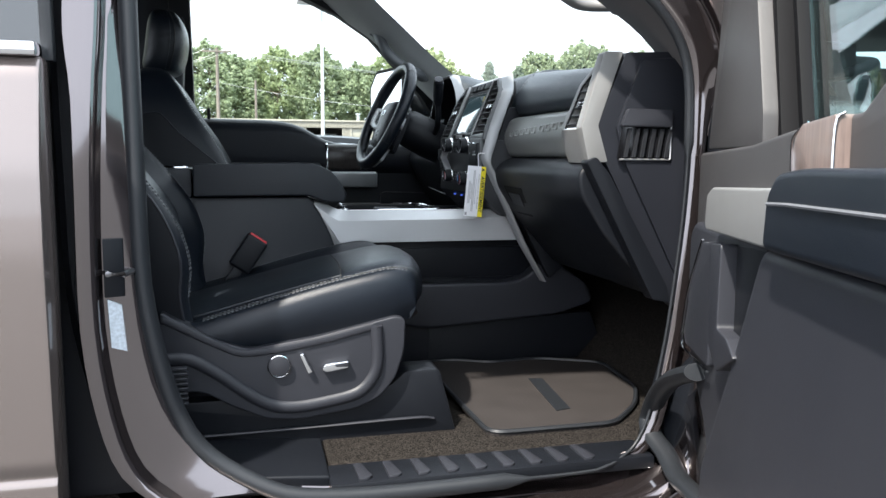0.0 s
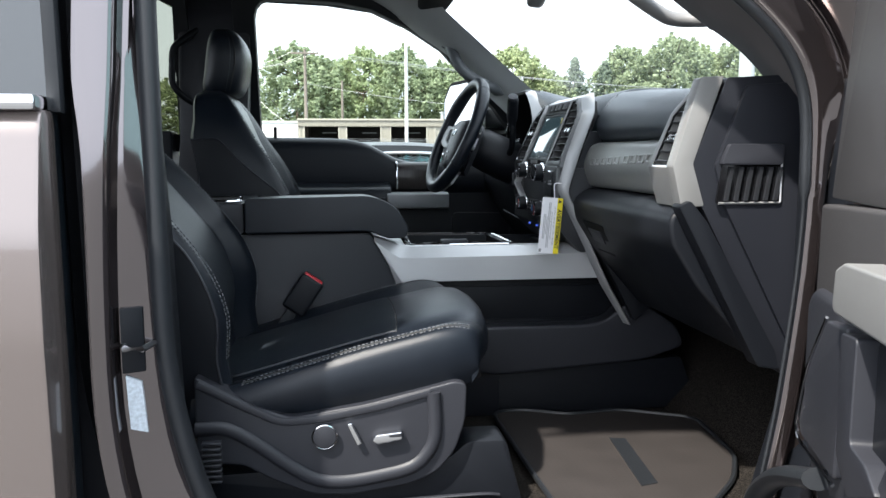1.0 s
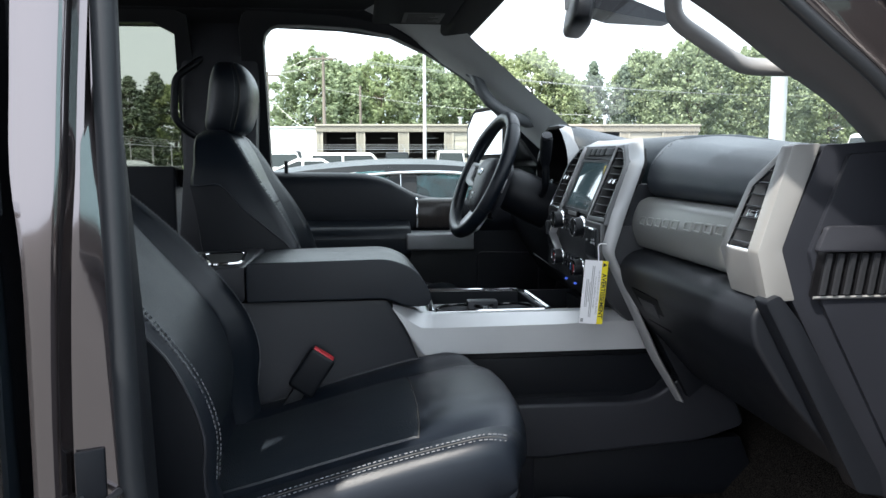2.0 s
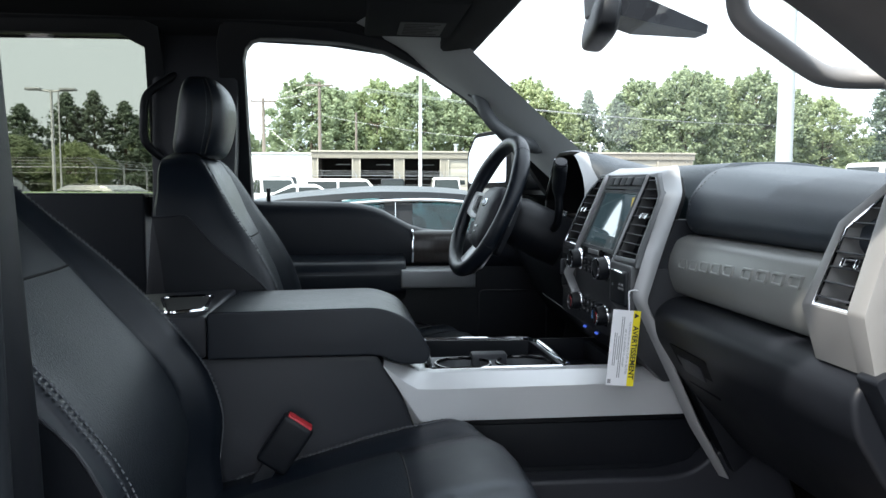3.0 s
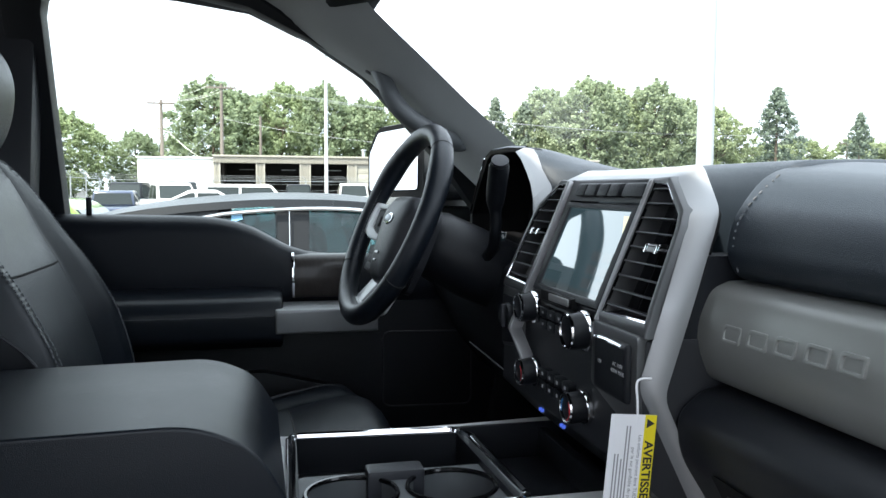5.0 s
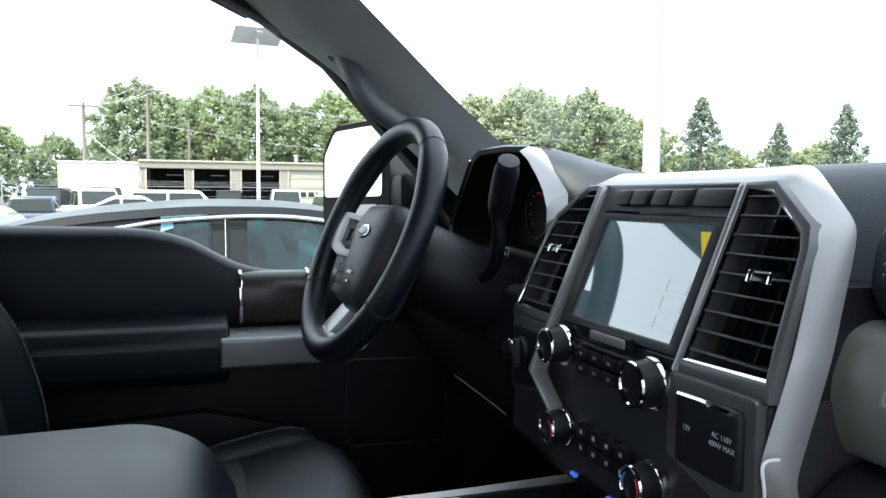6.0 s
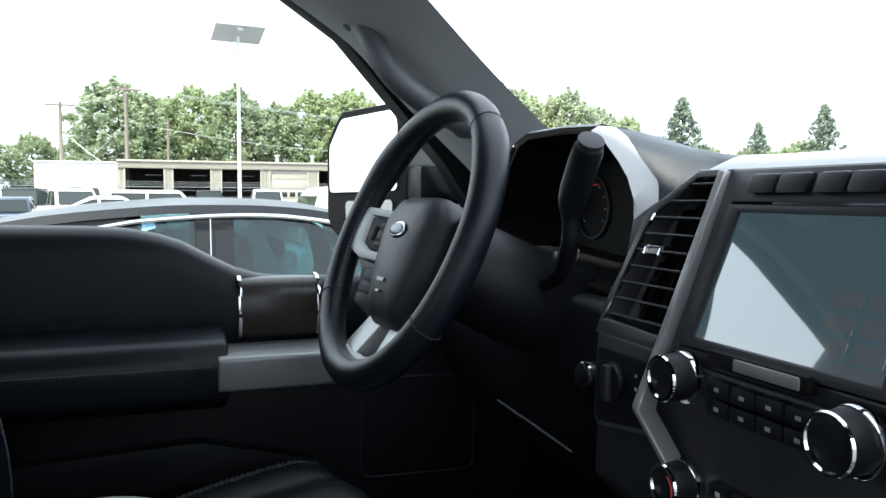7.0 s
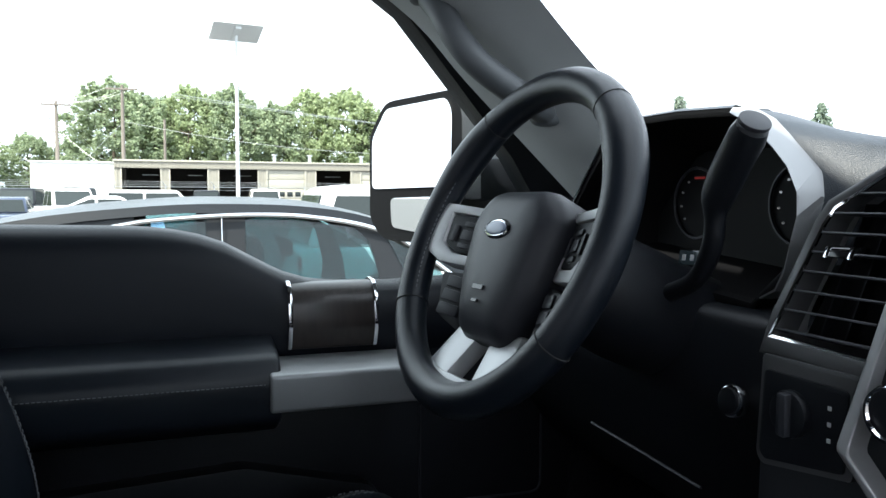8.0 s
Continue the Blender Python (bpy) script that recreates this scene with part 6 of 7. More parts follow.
part("panel", box(0.14, 0.345, 2.18, 2.54, 1.968, 1.985, 0.008, 3), HEADLINER, vis)
part("label", box(0.215, 0.315, 2.36, 2.50, 1.9655, 1.9675, 0), LABEL_GREY, vis, "grey printed warning label")
for k in range(7):
    part("print_line", box(0.225, 0.305 - 0.012 * (k % 3), 2.372 + k * 0.018, 2.379 + k * 0.018, 1.9647, 1.9657, 0), INK, vis)

MIRROR_SHELL = material("matt_black_shell", (0.045, 0.046, 0.048), 0.5, spec=0.5, grain=0.3, grain_scale=900, scale=8)
em = thing("door_mirror", (0.60, 3.25, 1.55), "black towing mirror with two glasses", "mirror", "door mirrors")
PH = radians(25)
EM = Matrix.Translation((0.555, 3.25, 1.66)) @ Matrix(((math.sin(PH), -math.cos(PH), 0, 0), (-math.cos(PH), -math.sin(PH), 0, 0), (0, 0, 1, 0), (0, 0, 0, 1)))
# local: x across the glass towards the truck, y out of the glass, z up
MO = round_poly([(-0.108, -0.10), (-0.108, 0.07), (-0.06, 0.132), (0.130, 0.140), (0.150, 0.10), (0.150, -0.10), (0.09, -0.142), (-0.07, -0.138)], 0.022, 4)
part("shell", moved(loft([[Vector((x * k, y, z * k)) for x, z in MO] for y, k in ((0.0, 0.985), (-0.006, 1.0), (-0.03, 1.02), (-0.10, 1.0), (-0.145, 0.93), (-0.165, 0.75))]), EM), MIRROR_SHELL, em)
part("bezel", moved(prism([(x * 0.985, z * 0.985) for x, z in MO], "y", -0.004, 0.0008, 0.0008, 1), EM), CLUSTER, em, "black bezel round the glasses")
part("glass", moved(prism(round_poly([(-0.094, -0.038), (-0.094, 0.060), (-0.052, 0.116), (0.112, 0.124), (0.126, 0.10), (0.124, -0.034)], 0.012), "y", 0.001, 0.004), EM), MIRROR, em, "large flat mirror glass")
part("glass", moved(prism(round_poly([(-0.040, -0.056), (-0.036, -0.112), (0.08, -0.124), (0.108, -0.10), (0.112, -0.052)], 0.012), "y", 0.001, 0.004), EM), MIRROR, em, "small convex mirror glass")
part("arm", box(0.62, 0.84, 3.04, 3.17, 1.60, 1.675, 0.015), PLASTIC, em)
part("arm", box(0.62, 0.84, 3.06, 3.16, 1.545, 1.585, 0.012), PLASTIC, em)

# ---- the lot outside ----
INDOORS = {o.name for o in scene.objects}
SIDING = material("tan_metal_siding", (0.31, 0.285, 0.24), 0.6, vary=0.10, scale=0.8)
SIDING_TRIM = material("tan_metal_flashing", (0.38, 0.355, 0.30), 0.5, vary=0.06, scale=1.5)
WHITE_WALL = material("white_siding", (0.80, 0.80, 0.78), 0.7, vary=0.04, scale=0.7)
# inner walls of the bays: their shade is put into this dark colour
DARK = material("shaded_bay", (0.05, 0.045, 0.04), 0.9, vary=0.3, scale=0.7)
GALV = material("galvanised_steel", (0.45, 0.46, 0.47), 0.45, metal=0.6, vary=0.15, scale=8)
POLE_WHITE = material("white_painted_steel", (0.62, 0.63, 0.64), 0.45, vary=0.05, scale=4)
TIMBER = material("weathered_pole_timber", (0.17, 0.145, 0.125), 0.9, vary=0.3, scale=5)
BARK = material("grey_brown_bark", (0.12, 0.095, 0.07), 0.95, vary=0.4, scale=6)
TYRE = material("tyre_rubber", (0.02, 0.02, 0.02), 0.8)
CAR_GLASS = material("dark_car_glass", (0.02, 0.026, 0.026), 0.05, vary=0.1, rough_vary=0.01)
LAMP_RED = material("red_lamp_lens", (0.45, 0.02, 0.02), 0.2)
HEAD = material("clear_lamp_lens", (0.6, 0.6, 0.6), 0.15)


def leaf_material(name, lo, hi):
    m = bpy.data.materials.new(name)
    m.use_nodes = True
    n, ln = m.node_tree.nodes, m.node_tree.links
    p = n["Principled BSDF"]
    g = n.new("ShaderNodeNewGeometry")
    mix = n.new("ShaderNodeMixRGB")
    mix.inputs[1].default_value, mix.inputs[2].default_value = (*lo, 1), (*hi, 1)
    ln.new(g.outputs["Random Per Island"], mix.inputs[0])
    ln.new(mix.outputs[0], p.inputs["Base Color"])
    p.inputs["Roughness"].default_value = 0.65
    p.inputs["Specular IOR Level"].default_value = 0.3
    tr = n.new("ShaderNodeBsdfTranslucent")
    ln.new(mix.outputs[0], tr.inputs[0])
    ms = n.new("ShaderNodeMixShader")
    ms.inputs[0].default_value = 0.42
    ln.new(p.outputs[0], ms.inputs[1])
    ln.new(tr.outputs[0], ms.inputs[2])
    ln.new(ms.outputs[0], n["Material Output"].inputs[0])
    return m


LEAF = leaf_material("green_leaves", (0.22, 0.275, 0.165), (0.385, 0.45, 0.29))
LEAF_BRIGHT = leaf_material("light_green_leaves", (0.25, 0.31, 0.155), (0.41, 0.475, 0.28))
NEEDLE = leaf_material("conifer_needles", (0.14, 0.185, 0.135), (0.25, 0.31, 0.235))


def leaf_mesh(name, centres, sizes, per, leaf, seed):
    """Small four-cornered leaves strewn in clumps: one mesh."""
    r = np.random.default_rng(seed)
    C = np.repeat(np.array(centres), per, axis=0)
    S = np.repeat(np.array(sizes), per)
    k = len(C)
    d = r.normal(size=(k, 3))
    d /= np.linalg.norm(d, axis=1)[:, None]
    P = C + d * (S * np.abs(r.normal(0.0, 0.75, k)) * np.where(r.random(k) < 0.1, 1.25, 1.0))[:, None] * np.array((1.0, 1.0, 0.8))
    a = np.cross(r.normal(size=(k, 3)), d + r.normal(scale=0.45, size=(k, 3)))
    a /= np.linalg.norm(a, axis=1)[:, None]
    b = np.cross(a, d + r.normal(scale=0.3, size=(k, 3)))
    b /= np.linalg.norm(b, axis=1)[:, None]
    L = leaf * r.uniform(0.6, 1.35, k)
    V = np.stack([P + a * L[:, None], P + b * (L * 0.6)[:, None], P - a * L[:, None], P - b * (L * 0.6)[:, None]], 1).reshape(-1, 3)
    me = bpy.data.meshes.new(name)
    me.from_pydata(V.tolist(), [], np.arange(4 * k).reshape(-1, 4).tolist())
    return me


def part_mesh(name, me, mat, parent, label=""):
    me.materials.append(mat)
    ob = new(name, me)
    ob.parent = parent
    ob.matrix_parent_inverse = Matrix.Translation(-parent.location)
    if label:
        ob["label"] = label
    return ob


def broad_tree(seed, h, w, leaf_mat, label):
    """A broad tree at the origin: a forked trunk, limbs and a crown of leaf clumps with gaps."""
    r = random.Random(seed)
    t = thing("tree", (0, 0, 0), label, "tree", "broadleaf trees")
    bm = tube(spline([(0, 0, -0.3), (0.1, 0, h * 0.15), (-0.05, 0.05, h * 0.4), (0.1, 0, h * 0.8)], 4), [0.26, 0.25, 0.24, 0.22, 0.2, 0.19, 0.18, 0.16, 0.13, 0.11, 0.08, 0.06, 0.03], 8)
    cs, ss = [], []
    for k in range(16):
        a, z = r.uniform(0, 6.28), h * r.uniform(0.22, 0.75)
        reach = w * 0.42 * (1.05 - abs(z / h - 0.42))
        end = Vector((reach * math.cos(a), reach * math.sin(a), z + h * r.uniform(0.08, 0.2)))
        tube(spline([(0, 0, z), end * 0.5 + Vector((0, 0, z * 0.5 - 0.1)), end], 3), [0.09, 0.08, 0.07, 0.05, 0.04, 0.03, 0.02], 5, bm=bm)
    part("trunk", bm, BARK, t)
    lobes = [(r.uniform(0, 6.28), r.uniform(0.15, 0.9), r.uniform(0.75, 1.12)) for k in range(14)]
    for k in range(560):
        a, u = r.uniform(0, 6.28), r.random() ** 0.9
        near = max(lobes, key=lambda q: math.cos(a - q[0]) - 3.0 * abs(u - q[1]))
        z = h * (0.10 + 0.86 * u)
        env = w * 0.5 * (math.sin(math.pi * min(1, 0.16 + u * 0.84)) ** 0.6) * near[2] * r.uniform(0.25, 1.0) ** 0.55
        cs.append((env * math.cos(a), env * math.sin(a), z))
        ss.append(r.uniform(0.35, 0.8) * (1.0 - 0.3 * u))
    for k in range(46):
        a, u = r.uniform(0, 6.28), r.uniform(0.3, 1.0)
        env = w * 0.5 * (math.sin(math.pi * min(1, 0.16 + u * 0.84)) ** 0.6) * r.uniform(0.7, 1.06)
        for q in range(3):
            cs.append((env * math.cos(a) * (1 + 0.03 * q), env * math.sin(a) * (1 + 0.03 * q), h * (0.10 + 0.86 * u) + 0.32 * q))
            ss.append(0.30 - 0.07 * q)
    part_mesh("crown", leaf_mesh("crown", cs, ss, 62, 0.135, seed), leaf_mat, t)
    return t


def conifer(seed, h, w, label):
    r = random.Random(seed)
    t = thing("conifer", (0, 0, 0), label, "tree", "conifers")
    part("trunk", tube([(0, 0, -0.3), (0, 0, h * 0.5), (0, 0, h * 0.98)], [0.22, 0.13, 0.02], 8), BARK, t)
    cs, ss = [], []
    for k in range(300):
        u = r.random() ** 0.8
        a = r.uniform(0, 6.28)
        env = w * 0.5 * (1 - u) ** 0.8 * r.uniform(0.3, 1.05)
        cs.append((env * math.cos(a), env * math.sin(a), h * (0.08 + 0.9 * u) - env * 0.15))
        ss.append(0.25 + 0.55 * (1 - u))
    part_mesh("crown", leaf_mesh("crown", cs, ss, 34, 0.16, seed), NEEDLE, t)
    return t


protos = [broad_tree(1, 12.0, 9.0, LEAF, "tall green broadleaf tree behind the garage"), broad_tree(2, 12.0, 8.0, LEAF, "dense green broadleaf tree"), broad_tree(3, 12.0, 10.0, LEAF_BRIGHT, "light green broadleaf tree")]
cone = conifer(7, 12.0, 9.2, "dark green pointed conifer")
used = {}


def plant(kind, x, y, h, wide=1.0, turn=0.0):
    p = cone if kind == 3 else protos[kind]
    m = Matrix.LocRotScale((x, y, GROUND), Euler((0, 0, turn)), (h / 12 * wide, h / 12 * wide, h / 12))
    if p.name in used:
        o = copy_thing(p, Matrix.Identity(4))
    else:
        o, used[p.name] = p, 1
    o.location, o.rotation_euler, o.scale = (x, y, GROUND), (0, 0, turn), (h / 12 * wide, h / 12 * wide, h / 12)


rng = random.Random(5)
for kind, x, y, h, wide in ((2, -21, 88, 9.6, 1.0), (0, -14.4, 92, 7.9, 0.9), (3, -11.6, 92, 7.6, 0.5), (0, -5.9, 88, 13.3, 0.80), (1, -1.7, 93, 12.4, 0.6), (2, 1.3, 90, 13.2, 0.62), (0, 5.8, 89, 13.3, 0.66),
                            (1, 10.4, 90, 11.9, 0.75), (2, 14.4, 92, 13.6, 0.66), (2, 18.6, 90, 13.6, 0.66), (0, 22.6, 91, 11.4, 0.7), (3, 25.7, 90, 12.6, 0.9), (3, 29.3, 90, 12.2, 0.85), (1, 32.5, 92, 14.2, 0.8), (0, 36.5, 88, 14.9, 0.85),
                            (2, 41, 92, 14.4, 0.8), (0, 45.5, 89, 14.9, 0.8), (1, 50.5, 92, 13.6, 0.85), (2, 54.5, 90, 12.0, 0.8), (3, 62.9, 90, 15.0, 1.05), (2, 67, 97, 8.4, 1.2), (3, 75.2, 90, 12.2, 0.9),
                            (2, 72, 98, 9.2, 1.2), (3, 86.5, 90, 15.2, 1.0), (2, 81, 97, 9.4, 1.2), (2, 91, 98, 10.5, 1.2), (1, 58.5, 97, 8.6, 1.1),
                            (3, -33, 80, 9.2, 1.5), (3, -29.5, 82, 10.6, 1.2), (3, -27.2, 83, 10.9, 1.1), (3, -38, 78, 9.8, 1.4), (0, -43, 78, 8.5, 1.2), (2, -35, 70, 5.4, 1.3), (3, -24.5, 84, 10.0, 1.3), (3, -22.4, 86, 10.6, 1.1), (2, -26, 74, 5.2, 1.2), (1, -31, 74, 5.8, 1.3), (0, -49, 76, 9, 1.2)):
    plant(kind, x, y, h, wide * (1.0 if kind == 3 else 1.5 if -8 < x < 24 else 1.3), rng.uniform(0, 6.28))

# long garage with bays
garage = thing("garage_building", (8, 62, GROUND), "long low tan metal garage with open bays", "building")
bays = [(-3.5, -1.0, 0), (-0.35, 2.15, 0), (2.95, 5.65, 0), (6.35, 9.05, 1), (9.9, 12.5, 0), (13.3, 15.9, 1), (16.7, 19.3, 0), (20.1, 22.7, 1)]
ZB = GROUND + 3.45
xs = -3.95
for k, (a, b, shut) in enumerate(bays + [(25.6, 25.6, 2)]):
    pier = box(xs, a, 60.0, 60.25, GROUND, ZB, 0.01)
    q = xs + 0.1
    while q < a - 0.08:
        box(q, q + 0.07, 59.95, 60.0, GROUND, ZB, 0, bm=pier)
        q += 0.22
    part("pier", pier, SIDING, garage)
    xs = b
    if shut == 2:
        continue
    part("bay_jamb", box(a - 0.08, a, 59.94, 60.2, GROUND, ZB, 0.01), SIDING_TRIM, garage)
    part("bay_jamb", box(b, b + 0.08, 59.94, 60.2, GROUND, ZB, 0.01), SIDING_TRIM, garage)
    if shut == 1:
        for j in range(5):
            part("door_panel", box(a, b, 60.05, 60.12, GROUND + j * 0.69, GROUND + j * 0.69 + 0.67, 0.02), SIDING_TRIM, garage)
        for j in range(4):
            part("door_window", box(a + 0.25 + j * 0.58, a + 0.65 + j * 0.58, 60.03, 60.055, GROUND + 1.5, GROUND + 1.85, 0.01), CAR_GLASS, garage)
    else:
        part("tube_light", box(a + 1.2, b - 0.2, 63.0, 63.1, 3.15, 3.2, 0), POLE_WHITE, garage)
fascia = box(-4.0, 25.7, 59.9, 60.25, ZB, 4.02, 0.01)
part("fascia", fascia, SIDING, garage)
rib = bmesh.new()
for k in range(130):
    box(-3.95 + k * 0.228, -3.88 + k * 0.228, 59.86, 59.9, ZB + 0.05, 3.98, 0, bm=rib)
part("fascia_ribs", rib, SIDING, garage)
part("eave_trim", box(-4.05, 25.75, 59.80, 60.3, 4.02, 4.15, 0.01), SIDING_TRIM, garage)
part("roof", prism([(59.85, 4.14), (66, 4.4), (72, 4.14), (72, 4.05), (59.85, 4.05)], "x", -4.0, 25.7), GALV, garage)
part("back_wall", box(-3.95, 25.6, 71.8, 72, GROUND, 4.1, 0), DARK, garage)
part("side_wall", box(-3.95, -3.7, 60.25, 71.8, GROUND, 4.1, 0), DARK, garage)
part("side_wall", box(25.4, 25.6, 60.25, 71.8, GROUND, 4.1, 0), SIDING, garage)
for x in (7.2, 9.9, 14.0, 19.0):
    v = part("roof_vent", tube([(x, 63, 4.1), (x, 63, 4.75)], 0.13, 8), GALV, garage)
    part("vent_cap", disc((x, 63, 4.8), (0, 0, 1), 0.22, 0.1, 12), GALV, v)
shed = thing("white_building", (-6.5, 62, GROUND), "plain white metal building beside the garage", "building")
part("wall", box(-9.2, -4.0, 60.3, 71.5, GROUND, 3.88, 0.02), WHITE_WALL, shed)
part("parapet", box(-9.3, -4.0, 60.2, 71.5, 3.88, 3.98, 0.01), WHITE_WALL, shed)

# parked cars


def car(name, x, y, turn, length, height, paint, label, roof="sedan", group="parked cars"):
    """A parked car: body, glasshouse, panes and wheels. Along +x at turn 0."""
    c = thing(name, (x, y, GROUND), label, name.replace("_", " "), group)
    M = Matrix.Translation((x, y, GROUND)) @ Matrix.Rotation(turn, 4, "Z")
    L, H, w = length / 2, height, 0.90
    if roof == "sedan":
        belt, base, top = 0.62 * H, (-L * 0.80, L * 0.50), (-L * 0.36, L * 0.14)
    elif roof == "pickup":
        belt, base, top = 0.60 * H, (-L * 0.12, L * 0.52), (-L * 0.08, L * 0.30)
    else:
        belt, base, top = 0.58 * H, (-L * 0.97, L * 0.52), (-L * 0.88, L * 0.26)

    def add(n_, bm, mat, lab="", par=None):
        return part(n_, moved(bm, M), mat, par or c, lab)
    prof = round_poly([(-L, 0.32), (-L, belt * 0.95), (base[0], belt), (base[1], belt), (L * 0.96, belt * 0.86), (L, 0.55), (L * 0.98, 0.28)], 0.1, 3)
    add("body", prism(prof, "y", -w, w, 0.08, 3), paint)
    cab_ = [[Vector((px, s * wy, pz)) for px, pz in ((base[0], belt), (base[1], belt), (top[1], H - 0.05), (top[1] - 0.15, H), (top[0] + 0.15, H), (top[0], H - 0.05))] for s, wy in ((-1, w * 0.80), (1, w * 0.80))]
    b = loft(cab_)
    for v in b.verts:
        if v.co.z < belt + 0.01:
            v.co.y *= 1.15
    bmesh.ops.bevel(b, geom=b.edges[:], offset=0.05, segments=2, profile=0.5, affect="EDGES")
    add("glasshouse", b, paint)
    for s in (-1, 1):
        q = [(base[0] + 0.22 * (H - belt), belt + 0.03), (base[1] - 0.25, belt + 0.03), (top[1] - 0.05, H - 0.12), (top[0] + 0.12, H - 0.12)]
        mid = (q[0][0] + q[1][0]) / 2 - 0.1
        for x0, x1, u0, u1 in ((q[0][0], mid - 0.05, q[3][0], mid - 0.05), (mid + 0.05, q[1][0], mid + 0.05, q[2][0])):
            if x1 - x0 < 0.15:
                continue
            pane = loft([[Vector((px, s * (w * (0.92 - 0.12 * (pz - belt) / (H - belt)) + off), pz)) for px, pz in ((x0, belt + 0.03), (x1, belt + 0.03), (u1, H - 0.12), (u0, H - 0.12))] for off in (-0.01, 0.012)])
            add("side_window", pane, CAR_GLASS)
        for px in (-L * 0.62, L * 0.62):
            wh = add("wheel", disc((px, s * (w - 0.09), 0.34), (0, s, 0), 0.34, 0.22, 20, 0.03), TYRE)
            add("rim", disc((px, s * (w + 0.022), 0.34), (0, s, 0), 0.21, 0.02, 16), GALV, par=wh)
        add("tail_lamp", box(-L - 0.012, -L + 0.1, s * 0.72 - 0.12, s * 0.72 + 0.12, belt * 0.72, belt * 0.90, 0.02), LAMP_RED)
        add("headlamp", box(L * 0.94, L * 0.985, s * 0.68 - 0.16, s * 0.68 + 0.16, belt * 0.66, belt * 0.80, 0.02), HEAD)
    for e, t_ in ((base[0], top[0]), (base[1], top[1])):
        sg = 1 if e > t_ else -1
        add("windscreen", loft([[Vector((e + (t_ - e) * k + off * sg, yy, belt + (H - 0.05 - belt) * k)) for k, yy in ((0.08, -w * 0.82), (0.08, w * 0.82), (0.9, w * 0.72), (0.9, -w * 0.72))] for off in (-0.01, 0.02)]), CAR_GLASS)
    return c


P_WHITE = material("white_car_paint", (0.75, 0.75, 0.75), 0.3, coat=0.8, vary=0.03, scale=2)
P_BLACK = material("black_car_paint", (0.012, 0.014, 0.018), 0.32, coat=0.0, spec=0.22, vary=0.1, scale=2)
P_SILVER = material("silver_car_paint", (0.42, 0.43, 0.44), 0.3, metal=0.5, coat=0.8, vary=0.05, scale=2)
P_RED = material("dark_red_car_paint", (0.22, 0.03, 0.03), 0.3, coat=0.8, vary=0.05, scale=2)
P_BLUE = material("dark_blue_car_paint", (0.03, 0.045, 0.09), 0.3, coat=0.8, vary=0.05, scale=2)
P_GREEN = material("lime_green_car_paint", (0.20, 0.33, 0.05), 0.3, coat=0.8, vary=0.05, scale=2)
UP = math.pi / 2
for name, x, y, turn, L, H, paint, label, roof in (
        ("van", -6.9, 43, -UP, 4.9, 1.86, P_BLACK, "dark grey estate car parked by the fence", "suv"),
        ("pickup", -4.2, 37, -1.2, 5.4, 1.80, P_WHITE, "white pickup parked in a row", "pickup"),
        ("pickup", -4.6, 47, 2.6, 5.6, 1.95, P_BLACK, "black pickup parked before the white building", "pickup"),
        ("sedan", -2.2, 33, 0.1, 4.7, 1.50, P_WHITE, "white sedan parked in a row", "sedan"),
        ("suv", -0.5, 36, 0.05, 4.8, 1.74, P_WHITE, "white sport utility car parked in a row", "suv"),
        ("pickup", 4.6, 45, UP, 5.4, 1.90, P_WHITE, "white pickup seen from behind", "pickup"),
        ("suv", 6.6, 34, -UP, 4.8, 1.72, P_SILVER, "silver sport utility car parked in a row", "suv"),
        ("pickup", 1.8, 52, UP, 5.4, 1.88, P_BLACK, "black pickup parked by the garage", "pickup"),
        ("suv", 3.7, 11.0, 0.0, 4.7, 1.62, P_WHITE, "white sport utility car with red lamps", "suv"),
        ("sedan", 10.5, 38, UP, 4.7, 1.5, P_BLUE, "dark blue sedan parked in a row", "sedan"),
        ("sedan", -7.6, 24, 2.9, 4.6, 1.46, P_RED, "dark red sedan by the wire fence", "sedan"),
        ("sedan", -6.4, 20, 2.9, 4.6, 1.46, P_SILVER, "silver sedan by the wire fence", "sedan"),
        ("suv", -12.0, 27, 0.1, 4.8, 1.75, P_BLACK, "black sport utility car by the fence", "suv"),
        ("hatchback", -2.3, 10.2, 0.0, 4.2, 1.40, P_GREEN, "lime green hatchback parked beyond the sedan", "suv"),
        ("pickup", -5.9, 34, UP, 5.4, 1.45, P_BLUE, "dark blue pickup parked in a row", "pickup"),
        ("van", 18.5, 25, 0.2, 5.6, 2.25, P_WHITE, "white van parked beyond the bonnet", "suv")):
    car(name, x, y, turn, L, H, paint, label, roof)

# the dark sedan in the next bay
sd = thing("sedan", (0.3, 6.5, GROUND), "black sedan with chrome window trim in the next bay", "sedan", "parked cars")
SY = 5.62
prof = round_poly([(-2.35, 0.40), (-2.38, 0.92), (-1.75, 0.99), (1.75, 0.93), (2.55, 0.80), (2.62, 0.42)], 0.12, 4)
part("body", prism(prof, "y", SY - 0.08, SY + 1.76, 0.10, 4), P_BLACK, sd)
RL = spline([(-1.72, 0, 1.09), (-1.25, 0, 1.33), (-0.60, 0, 1.515), (0.0, 0, 1.585), (0.40, 0, 1.595), (0.70, 0, 1.583), (0.92, 0, 1.553), (1.12, 0, 1.497), (1.38, 0, 1.37), (1.82, 0, 1.10)], 4)
rings = []
